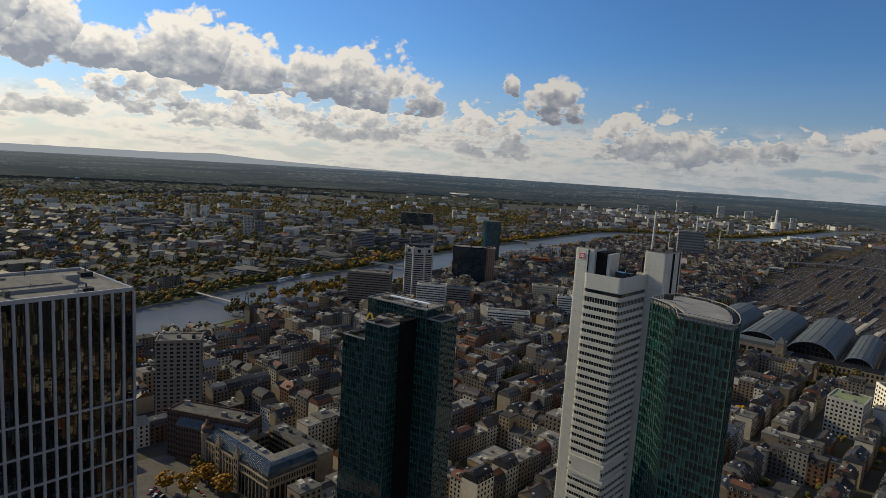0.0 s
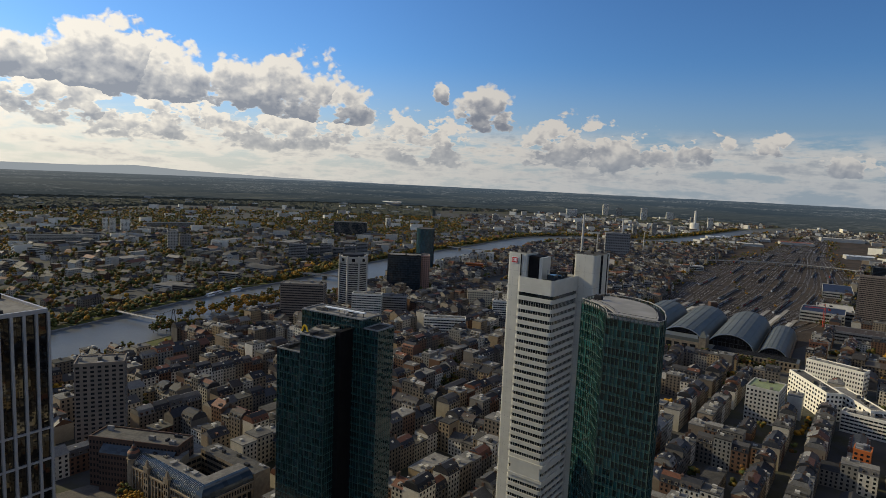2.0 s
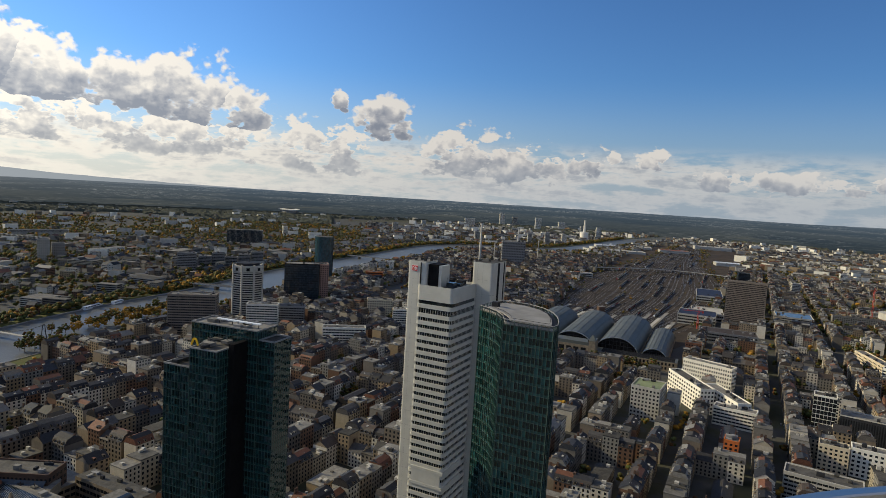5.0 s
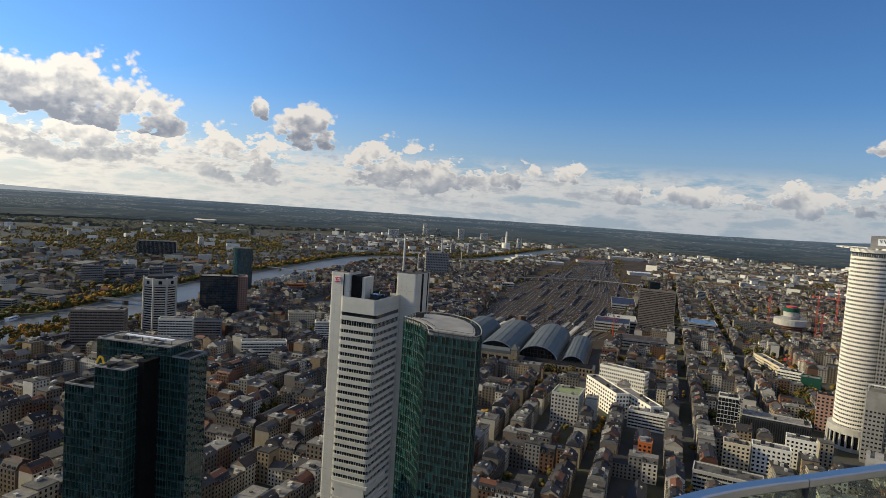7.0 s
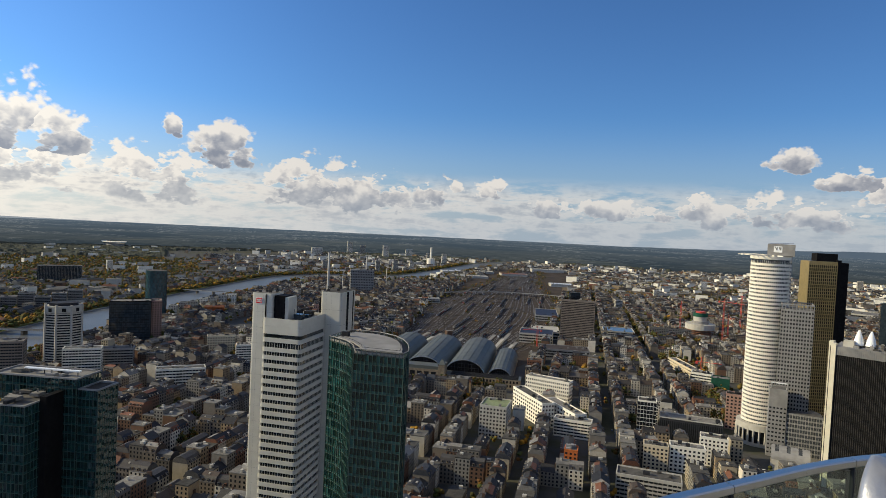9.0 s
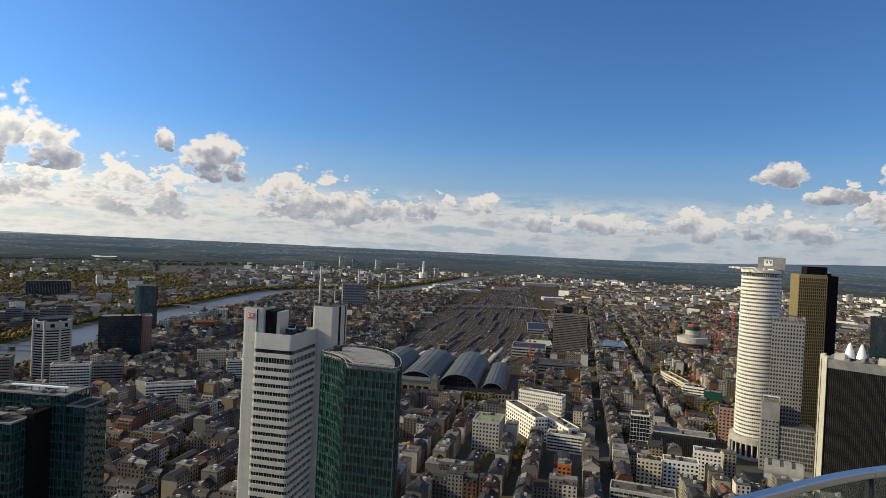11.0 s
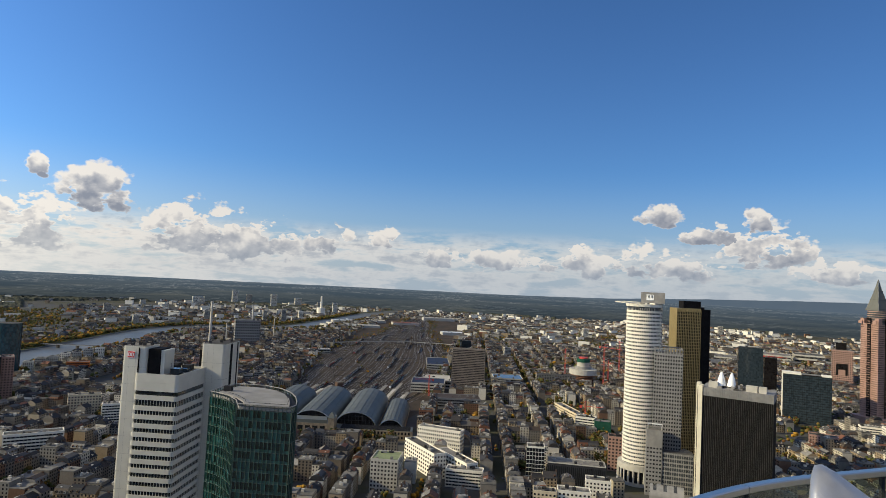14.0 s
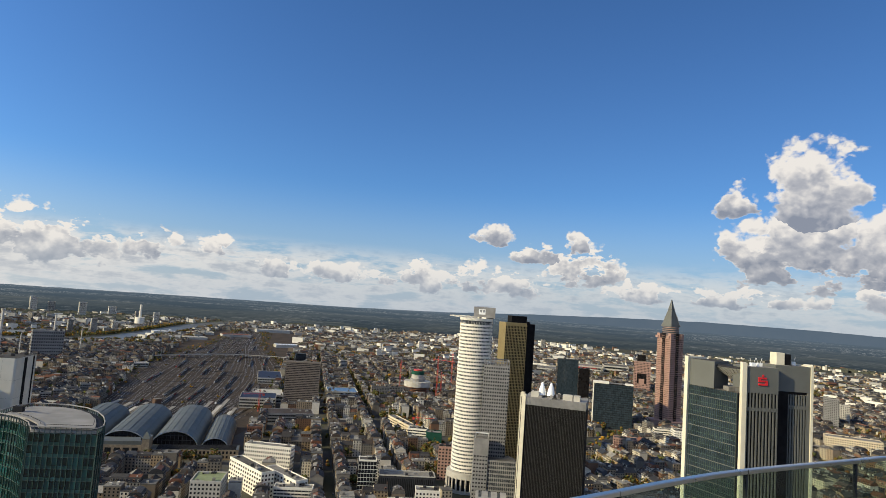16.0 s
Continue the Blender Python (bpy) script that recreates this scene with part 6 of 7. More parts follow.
def free(x, y, r=6.0):
    return all((x - a) ** 2 + (y - b) ** 2 > (c + r - 4) ** 2 for a, b, c in TAKEN)


def river_side(x, y):
    """Signed distance from the river's middle: positive north of it."""
    best, sgn = 1e9, 1
    for (ax, ay), (bx, by) in zip(RIVER, RIVER[1:]):
        dx, dy = bx - ax, by - ay
        k = max(0, min(1, ((x - ax) * dx + (y - ay) * dy) / (dx * dx + dy * dy)))
        d = math.hypot(x - ax - k * dx, y - ay - k * dy)
        if d < best:
            best, sgn = d, -1 if dx * (y - ay) - dy * (x - ax) > 0 else 1
    return best * sgn


def in_yard(x, y):
    return inside((x, y), YARD)


def house_shapes(rng, w, d, h, floors, kind):
    """Wall, roof, panes, dormers and chimneys of a house w wide, d deep, in its own frame (front at y = 0, body to y = d)."""
    wall, roof, pane = Shape("plaster"), Shape("slate", "flat_roof", "concrete"), Shape("window")
    dorm, chim = [], []
    wall.box(0, w, 0, d, 0, h, bottom=False)
    n = max(2, round(w / 3.2))
    hf = h / floors
    for p, q in (((0, 0), (w, 0)), ((w, d), (0, d))):
        pane.windows(p, q, hf * 0.1, h - 0.3, n, floors, 0.42, 0.55)
    if kind == "flat":
        roof.box(-0.15, w + 0.15, -0.15, d + 0.15, h, h + 0.7, 1)
        for k in range(rng.randint(1, 3)):
            x, y = rng.uniform(1, w - 4), rng.uniform(1, d - 4)
            roof.box(x, x + rng.uniform(1.5, 3.5), y, y + rng.uniform(1.5, 3), h + 0.7, h + rng.uniform(1.6, 3.4), rng.choice((1, 2, 2)), bottom=False)
    elif kind == "mansard":
        m, r = 3.8, 1.6
        o = [(-0.2, -0.3), (w + 0.2, -0.3), (w + 0.2, d + 0.3), (-0.2, d + 0.3)]
        i = [(-0.1, 2.2), (w + 0.1, 2.2), (w + 0.1, d - 2.2), (-0.1, d - 2.2)]
        roof.taper(o, h, i, h + m, 0, cap=False)
        roof.face([(-0.1, 2.2, h + m), (w + 0.1, 2.2, h + m), (w + 0.1, d / 2, h + m + r), (-0.1, d / 2, h + m + r)])
        roof.face([(w + 0.1, d - 2.2, h + m), (-0.1, d - 2.2, h + m), (-0.1, d / 2, h + m + r), (w + 0.1, d / 2, h + m + r)])
        roof.face([(w + 0.1, 2.2, h + m), (w + 0.1, d - 2.2, h + m), (w + 0.1, d / 2, h + m + r)])
        roof.face([(-0.1, d - 2.2, h + m), (-0.1, 2.2, h + m), (-0.1, d / 2, h + m + r)])
        for k in range(max(2, n - 1)):
            x = w * (k + 0.5) / max(2, n - 1)
            for y0, y1 in ((-0.1, 2.0), (d - 2.0, d + 0.1)):
                g = Shape("plaster", "slate", "window")
                g.box(x - 0.75, x + 0.75, y0, y1, h + 0.5, h + 2.3, 0, 1)
                yy = y0 - 0.04 if y0 < 1 else y1 + 0.04
                q = [(x - 0.5, yy, h + 0.8), (x + 0.5, yy, h + 0.8), (x + 0.5, yy, h + 2.1), (x - 0.5, yy, h + 2.1)]
                g.face(q if y0 < 1 else q[::-1], 2)
                dorm.append(g)
    else:
        r = d * 0.32
        roof.face([(-0.2, -0.5, h - 0.2), (w + 0.2, -0.5, h - 0.2), (w + 0.2, d / 2, h + r), (-0.2, d / 2, h + r)])
        roof.face([(w + 0.2, d + 0.5, h - 0.2), (-0.2, d + 0.5, h - 0.2), (-0.2, d / 2, h + r), (w + 0.2, d / 2, h + r)])
        wall.face([(w, 0, h), (w, d, h), (w, d / 2, h + r - 0.2)])
        wall.face([(0, d, h), (0, 0, h), (0, d / 2, h + r - 0.2)])
        for k in range(rng.randint(0, 2)):
            x = rng.uniform(2, w - 2)
            g = Shape("plaster", "slate", "window")
            g.box(x - 0.9, x + 0.9, 0.9, 3.8, h + 0.3, h + 2.2, 0, 1)
            g.face([(x - 0.6, 0.86, h + 0.6), (x + 0.6, 0.86, h + 0.6), (x + 0.6, 0.86, h + 1.9), (x - 0.6, 0.86, h + 1.9)], 2)
            dorm.append(g)
    if kind != "flat":
        # roof lights and stair heads
        top = h + (3.6 if kind == "mansard" else d * 0.2)
        for k in range(rng.randint(0, 3)):
            x, y, e_ = rng.uniform(1.5, w - 1.5), d * rng.choice((0.3, 0.7, 0.5)), rng.uniform(0.5, 1.3)
            roof.box(x - e_, x + e_, y - 0.7, y + 0.7, top - 1, top + rng.uniform(0.3, 1.4), 2, bottom=False)
        for k in range(rng.randint(1, 2)):
            g = Shape("brown_brick")
            x, y = rng.choice((0.5, w - 0.5)), d * rng.uniform(0.35, 0.65)
            g.box(x - 0.35, x + 0.35, y - 0.8, y + 0.8, h, h + 6.0)
            chim.append(g)
    return wall, roof, pane, dorm, chim


class Joined:
    """One large mesh gathered from many shapes, turned and moved."""

    def __init__(self, *mats):
        self.mats, self.v, self.f, self.m, self.n = list(mats), [], [], [], 0

    def add(self, shape, x, y, bearing, z=0.0):
        s, c = way(bearing)
        a = np.array(shape.v, dtype=float).reshape(-1, 3)
        out = np.empty_like(a)
        out[:, 0] = x + a[:, 0] * s - a[:, 1] * c
        out[:, 1] = y + a[:, 0] * c + a[:, 1] * s
        out[:, 2] = z + a[:, 2]
        self.v.append(out)
        k = self.n
        self.f.extend(tuple(i + k for i in q) for q in shape.f)
        idx = [self.mats.index(m) for m in shape.mats]
        self.m.extend(idx[i] for i in shape.m)
        self.n += len(a)

    def finish(self, name, label, category):
        if not self.n:
            return
        me = bpy.data.meshes.new(name)
        me.from_pydata(np.concatenate(self.v).tolist(), [], self.f)
        for mt in self.mats:
            me.materials.append(MAT[mt])
        me.polygons.foreach_set("material_index", self.m)
        me.update()
        return tagged(new(name, me), label, category, kind="stuff")


LOTS = []
COURTS = []


def lot(x, y, bearing, w, d, rng):
    """Note a house whose front left corner is at x, y and whose front runs along the bearing."""
    s, c = way(bearing)
    mx, my = x + s * w / 2 - c * d / 2, y + c * w / 2 + s * d / 2
    dist = math.hypot(mx, my)
    b = math.degrees(math.atan2(mx, my)) % 360
    if dist < 120 or not 148 < b < 296:
        return
    if river_side(mx, my) < RIVER_HALF + 26 or in_yard(mx, my) or not free(mx, my, 7):
        return
    LOTS.append((dist, x, y, bearing, w, d, rng.random(), rng.randrange(10 ** 6)))


rng = random.Random(11)
BU, BV, ST = 112.0, 76.5, 13.0
for iu in range(0, 22):
    for iv in range(-22, 22):
        u0, v0 = 40 + BU * iu + (23 if iv % 2 else 0), 27 + BV * iv
        cx, cy = US * (u0 + 50) + VS * (v0 + 38), UC * (u0 + 50) + VC * (v0 + 38)
        dist = math.hypot(cx, cy)
        b = math.degrees(math.atan2(cx, cy)) % 360
        if dist > 2100 or not 145 < b < 300 or rng.random() < (0.02 if dist < 900 else 0.12):
            continue
        lu, lv = BU - ST, BV - ST
        dp = rng.uniform(11.5, 13.5)
        COURTS.append((US * (u0 + lu / 2) + VS * (v0 + ST + lv / 2), UC * (u0 + lu / 2) + VC * (v0 + ST + lv / 2)))

        def put(u, v, bear, w):
            lot(US * u + VS * v, UC * u + VC * v, bear, w, dp, rng)

        # side along u facing -v, and facing +v, then the two short ends
        a = 0.0
        while a < lu - 8:
            w = min(rng.uniform(9.5, 16), lu - a)
            put(u0 + a + w, v0 + ST, GRID + 180, w)
            a += w
        a = 0.0
        while a < lu - 8:
            w = min(rng.uniform(9.5, 16), lu - a)
            put(u0 + a, v0 + ST + lv, GRID, w)
            a += w
        a = dp
        while a < lv - dp - 6:
            w = min(rng.uniform(9.5, 15), lv - dp - a)
            put(u0, v0 + ST + a, GRID + 90, w)
            put(u0 + lu, v0 + ST + a + w, GRID - 90, w)
            a += w
        if rng.random() < 0.75:
            w = rng.uniform(16, 40)
            put(u0 + lu / 2 - w / 2, v0 + ST + lv / 2 + 7, GRID, w)

LOTS.sort()
rest = Joined("plaster", "slate", "flat_roof", "window", "brown_brick", "concrete")
things = 0
for dist, x, y, bearing, w, d, r, seed in LOTS:
    hr = random.Random(seed)
    kind = "flat" if r < 0.3 else ("mansard" if r < 0.75 else "gable")
    floors = hr.choice((4, 5, 5, 5, 6)) if kind != "flat" else hr.choice((4, 5, 6, 6, 7))
    if dist > 1200:
        floors = max(3, floors - 1)
    h = floors * hr.uniform(2.9, 3.4)
    if w > 22:
        h *= 0.5
        floors = 2
    wall, roof, pane, dorm, chim = house_shapes(hr, w, d, h, floors, kind)
    if things < 260 and dist > 240:
        things += 1
        tone = {"flat": "flat-roofed rendered town house with gravel roof", "mansard": "old town house with slate mansard roof and dormers", "gable": "rendered town house with pitched tiled roof"}[kind]
        t = thing("town_house", x, y, bearing, tone, "house", "town houses in street blocks")
        part("wall", wall, t)
        part("roof", roof, t)
        part("window_panes", pane, t, kind="stuff")
        for g in dorm:
            part("dormer", g, t)
        for g in chim:
            part("chimney", g, t)
    else:
        for g in (wall, roof, pane, *dorm, *chim):
            rest.add(g, x, y, bearing)
rest.finish("city_houses", "dense quarter of old town houses with slate roofs", "houses")

# ---- houses farther out and south of the river ----
far = Joined("plaster", "slate", "flat_roof", "window", "grey_concrete", "concrete", "white_wall")
rng = random.Random(23)


def far_house(x, y, w, d, h, pitched, bearing, wall="plaster"):
    g = Shape(wall, "slate", "flat_roof", "window")
    g.box(0, w, 0, d, 0, h, 0, 2, bottom=False)
    if pitched:
        r = d * 0.35
        g.face([(-0.3, -0.4, h), (w + 0.3, -0.4, h), (w + 0.3, d / 2, h + r), (-0.3, d / 2, h + r)], 1)
        g.face([(w + 0.3, d + 0.4, h), (-0.3, d + 0.4, h), (-0.3, d / 2, h + r), (w + 0.3, d / 2, h + r)], 1)
        g.face([(w, 0, h), (w, d, h), (w, d / 2, h + r)])
        g.face([(0, d, h), (0, 0, h), (0, d / 2, h + r)])
    fl = max(2, round(h / 3.3))
    if math.hypot(x, y) > 1700:
        if w >= 18:
            g.windows((0, 0), (w, 0), 0.5, h - 0.2, 1, fl, 0.95, 0.42, 3, off=0.06)
    elif w < 30:
        g.windows((0, 0), (w, 0), 0.5, h - 0.2, max(2, round(w / 3.6)), fl, 0.45, 0.5, 3, off=0.06)
        g.windows((0, d), (0, 0), 0.5, h - 0.2, max(2, round(d / 3.6)), fl, 0.45, 0.5, 3, off=0.06)
        g.windows((w, 0), (w, d), 0.5, h - 0.2, max(2, round(d / 3.6)), fl, 0.45, 0.5, 3, off=0.06)
    else:
        for p, q in (((0, 0), (w, 0)), ((0, d), (0, 0)), ((w, 0), (w, d))):
            g.windows(p, q, 0.5, h - 0.2, 1, fl, 0.95, 0.42, 3, off=0.06)
    far.add(g, x, y, bearing)


TREES = []
for k in range(15000):
    b = rng.uniform(150, 296)
    d = math.sqrt(rng.uniform(600 ** 2, 3300 ** 2)) if rng.random() < 0.8 else rng.uniform(2600, 3950)
    x, y = spot(b, d)
    side = river_side(x, y)
    if abs(side) < RIVER_HALF + 30 or in_yard(x, y) or not free(x, y, 8):
        continue
    n1 = noise.noise((x * 0.0016, y * 0.0016, 3.0))
    if side > 0 and d < 2050:
        continue
    if side < 0:
        if d > 2150 + 500 * n1 + (1100 if b > 203 else 0) and rng.random() < 0.95:
            continue
        if n1 > 0.3 and rng.random() < 0.6:
            continue
    elif d > 3300 and rng.random() < 0.6:
        continue
    big = rng.random()
    bear = (GRID if side > 0 else 218) + rng.choice((0, 90, 180, 270)) + rng.gauss(0, 6)
    if big < 0.045:
        far_house(x, y, rng.uniform(30, 75), rng.uniform(13, 36), rng.uniform(7, 16), False, bear, rng.choice(("concrete", "grey_concrete", "plaster")))
    elif big < 0.2:
        far_house(x, y, rng.uniform(18, 38), rng.uniform(11, 14), rng.uniform(12, 20), rng.random() < 0.4, bear, rng.choice(("concrete", "plaster", "plaster", "plaster")))
    else:
        far_house(x, y, rng.uniform(10, 18), rng.uniform(9, 12), rng.uniform(7, 13), rng.random() < 0.8, bear)
for k in range(5200):
    b, d = rng.uniform(203, 297), rng.uniform(2350, 3960)
    x, y = spot(b, d)
    if abs(river_side(x, y)) < RIVER_HALF + 30 or in_yard(x, y) or not free(x, y, 8):
        continue
    if noise.noise((x * 0.0016, y * 0.0016, 9.0)) < -0.12:
        continue
    wide = rng.random() < 0.12
    far_house(x, y, rng.uniform(28, 70) if wide else rng.uniform(11, 24), rng.uniform(14, 26) if wide else rng.uniform(9, 13), rng.uniform(6, 22 if rng.random() < 0.15 else 12), not wide and rng.random() < 0.6, GRID + rng.choice((0, 90)) + rng.gauss(0, 12), rng.choice(("concrete", "white_wall", "plaster", "plaster", "plaster")))
for lo, hi, near_, count in ((206, 233, 2250, 190), (233, 262, 2150, 170), (255, 295, 1900, 260), (160, 200, 1500, 130)):
    for k in range(count):
        b, d = rng.uniform(lo, hi), rng.uniform(near_, 3900)
        x, y = spot(b, d)
        if abs(river_side(x, y)) < RIVER_HALF + 30 or in_yard(x, y) or not free(x, y, 10):
            continue
        far_house(x, y, rng.uniform(16, 48), rng.uniform(11, 16), rng.uniform(9, 24), False, b - 90 + rng.gauss(0, 30), rng.choice(("white_wall", "concrete", "white_wall")))
far.finish("outer_houses", "scattered houses, villas and sheds among trees", "houses")

# ---- railway yard ----
rng = random.Random(5)
S0 = (hx + fx * 182 - nx_ * 56, hy + fy * 182 - ny_ * 56)
LINE = smooth_line([S0, (-1010, -900), (-1330, -1130), (-1750, -1430), (-2250, -1780), (-2500, -1950)], 8)


def yard_point(s, off):
    """Place at share s along the yard, off metres to the right of its middle."""
    k = s * (len(LINE) - 1)
    i = min(int(k), len(LINE) - 2)
    f = k - i
    (ax, ay), (bx, by) = LINE[i], LINE[i + 1]
    L = math.hypot(bx - ax, by - ay)
    dx, dy = (bx - ax) / L, (by - ay) / L
    return ax + (bx - ax) * f + dy * off, ay + (by - ay) * f - dx * off


def spread(s):
    return 1.0 + 0.75 * math.sin(min(1.0, s * 1.7) * math.pi) - 0.45 * max(0, s - 0.55) / 0.45


bed, rails = Shape("ballast", "paving"), Shape("rail")
ballast2 = material("dark_track_bed", (0.03, 0.024, 0.019), 0.9, vary=0.2, scale=0.1)
bed.mats = (ballast2, "paving")
for i in range(-22, 23):
    ph, amp = rng.uniform(0, 6), rng.uniform(0, 5)
    base = 4.4 * i
    pts = [yard_point(k / 60, base * spread(k / 60) + amp * math.sin(ph + k * 0.13)) for k in range(61)]
    for (ax, ay), (bx, by) in zip(pts, pts[1:]):
        L = math.hypot(bx - ax, by - ay)
        dx, dy = (bx - ax) / L, (by - ay) / L
        bed.face([(ax + dy * 1.2, ay - dx * 1.2, 0.3), (bx + dy * 1.2, by - dx * 1.2, 0.3), (bx - dy * 1.2, by + dx * 1.2, 0.3), (ax - dy * 1.2, ay + dx * 1.2, 0.3)])
        for o in (-0.75, 0.75):
            a0, b0 = (ax + dy * o, ay - dx * o), (bx + dy * o, by - dx * o)
            rails.face([(a0[0] + dy * 0.14, a0[1] - dx * 0.14, 0.48), (b0[0] + dy * 0.14, b0[1] - dx * 0.14, 0.48), (b0[0] - dy * 0.14, b0[1] + dx * 0.14, 0.48), (a0[0] - dy * 0.14, a0[1] + dx * 0.14, 0.48)])
solid("track_beds", bed, "dark track beds fanning out through the yard", "tracks", kind="stuff")
solid("rails", rails, "worn steel rails", "tracks", kind="stuff")


def train(s, off, cars, hue):
    x, y = yard_point(s, off)
    x2, y2 = yard_point(s + 0.02, off)
    b = math.degrees(math.atan2(x2 - x, y2 - y)) % 360
    t = thing("train", x, y, b, "standing passenger train with a pale roof", "train", "trains in the yard", z=0.5)
    for k in range(cars):
        g = Shape("train", "flat_roof", "window")
        x0 = 26.6 * k
        sec = [(-1.45, 0.6), (1.45, 0.6), (1.45, 3.0), (1.1, 3.8), (0, 4.1), (-1.1, 3.8), (-1.45, 3.0)]
        n = len(sec)
        for j in range(n):
            (ya, za), (yb, zb) = sec[j], sec[(j + 1) % n]
            g.face([(x0, ya, za), (x0 + 26, ya, za), (x0 + 26, yb, zb), (x0, yb, zb)][::-1], 1 if 2 <= j <= 5 else 0)
        g.face([(x0, ya, za) for ya, za in sec])
        g.face([(x0 + 26, ya, za) for ya, za in sec[::-1]])
        for yy in (-1.48, 1.48):
            q = [(x0 + 1, yy, 1.7), (x0 + 25, yy, 1.7), (x0 + 25, yy, 2.7), (x0 + 1, yy, 2.7)]
            g.face(q if yy < 0 else q[::-1], 2)
        part("carriage", g, t)


for s, off, cars in ((0.1, 60, 6), (0.16, 90, 5), (0.13, -40, 6), (0.22, 20, 7), (0.3, 110, 6), (0.34, -90, 7), (0.42, 40, 6), (0.28, -20, 5), (0.5, -60, 8), (0.06, 30, 4), (0.05, -60, 4), (0.38, 75, 5), (0.56, 60, 6), (0.2, -110, 6), (0.24, 130, 4), (0.45, -120, 6), (0.62, -20, 6), (0.08, -25, 5), (0.11, 8, 6), (0.18, 48, 7), (0.26, -64, 6), (0.33, 8, 8), (0.36, -44, 5), (0.4, 110, 6), (0.48, 18, 7), (0.52, -100, 5), (0.58, 96, 6), (0.66, 40, 7), (0.7, -44, 6), (0.14, 112, 5)):
    train(s, off, cars, 0)
for k in range(9):
    off = -95 + 24 * k
    x, y = yard_point(0.005, off)
    x2, y2 = yard_point(0.06, off)
    b = math.degrees(math.atan2(x2 - x, y2 - y)) % 360
    t = thing("platform", x, y, b, "long pale railway platform with a canopy", "platform", "railway platforms")
    L = rng.uniform(110, 210)
    g = Shape("paving")
    g.box(0, L, -3.2, 3.2, 0, 1.0)
    part("deck", g, t)
    g = Shape("concrete", "dark_metal")
    g.box(2, L * 0.6, -2.6, 2.6, 4.4, 4.7, 0)
    for j in range(int(L * 0.6 / 12)):
        g.rod((6 + 12 * j, 0, 1), (6 + 12 * j, 0, 4.4), 0.18, 1)
    part("canopy", g, t, "pale platform canopy")
for k in range(26):
    s = 0.03 + 0.032 * k
    w = (60 + 40 * spread(s)) * rng.uniform(0.4, 1.0)
    off = rng.uniform(-40, 40)
    (ax, ay), (bx, by) = yard_point(s, off - w / 2), yard_point(s, off + w / 2)
    b = math.degrees(math.atan2(bx - ax, by - ay)) % 360
    t = thing("gantry", ax, ay, b, "dark steel catenary gantry across the tracks", "gantry", "catenary gantries")
    L = math.hypot(bx - ax, by - ay)
    g = Shape("dark_metal")
    g.box(0, L, -0.25, 0.25, 8.0, 8.6)
    part("beam", g, t)
    for j in range(3):
        g = Shape("dark_metal")
        g.rod((L * j / 2, 0, 0), (L * j / 2, 0, 10.5), 0.3, n=5)
        part("mast", g, t)
t = thing("signal_tower", *yard_point(0.05, -12), 200, "dark square railway control tower", "tower")
g = Shape("brown_brick", "flat_roof")
g.box(-5, 5, -5, 5, 0, 22, 0, 1)
part("wall", g, t)
g = Shape("window")
g.windows((-5, -5), (5, -5), 15, 21, 1, 1, 0.95, 0.6, off=0.06)
g.windows((5, -5), (5, 5), 15, 21, 1, 1, 0.95, 0.6, off=0.06)
part("window_band", g, t)
# curved road bridge over the tracks
arc = smooth_line([yard_point(0.4, -210), yard_point(0.44, -120), yard_point(0.47, 0), yard_point(0.47, 120), yard_point(0.46, 190)], 6)
t = thing("road_bridge", 0, 0, 90, "curved pale concrete road bridge over the tracks", "bridge")
g = Shape("concrete", "asphalt")
for (ax, ay), (bx, by) in zip(arc, arc[1:]):
    L = math.hypot(bx - ax, by - ay)
    dx, dy = (bx - ax) / L, (by - ay) / L
    q = [(ax + dy * 7, ay - dx * 7), (bx + dy * 7, by - dx * 7), (bx - dy * 7, by + dx * 7), (ax - dy * 7, ay + dx * 7)]
    g.prism(q, 8, 9.4, 0, 1)
    pier_ = Shape("concrete")
    pier_.rod((ax, ay, 0), (ax, ay, 8), 1.2, 0)
    part("pier", pier_, t)
part("deck", g, t, "pale deck with an asphalt road")

# ---- bridges over the river ----
pA, pB = (44, -806), (150, -925)
L = math.hypot(pB[0] - pA[0], pB[1] - pA[1])
b = math.degrees(math.atan2(pB[0] - pA[0], pB[1] - pA[1])) % 360
t = thing("suspension_footbridge", *pA, b, "slender white suspension footbridge with two dark pylons", "bridge")
g = Shape("concrete")
g.box(-10, L + 30, -2.3, 2.3, 6.5, 7.4)
part("deck", g, t, "pale deck")
for x in (0, L - 8):
    g = Shape("dark_metal")
    for y in (-4.5, 4.5):
        g.rod((x, y, 0), (x, y * 0.25, 24.5), 0.6, r2=0.35)
    g.box(x - 0.4, x + 0.4, -1.3, 1.3, 23.5, 24.6)
    g.box(x - 0.4, x + 0.4, -3.6, 3.6, 6.0, 6.6)
    part("pylon", g, t, "dark trestle pylon")
for y in (-2.2, 2.2):
    g = Shape("dark_metal")
    prev = None
    for k in range(25):
        f = k / 24
        p = ((L - 8) * f, y, 24 - 15.5 * 4 * f * (1 - f))
        if prev:
            g.rod(prev, p, 0.14, n=4)
        prev = p
        if 0 < k < 24 and k % 2 == 0:
            g.rod(p, (p[0], y, 7.4), 0.05, n=3)
    g.rod((0, y, 24), (-12, y, 7), 0.14, n=4)
    g.rod((L - 8, y, 24), (L + 8, y, 7), 0.14, n=4)
    part("cable", g, t)

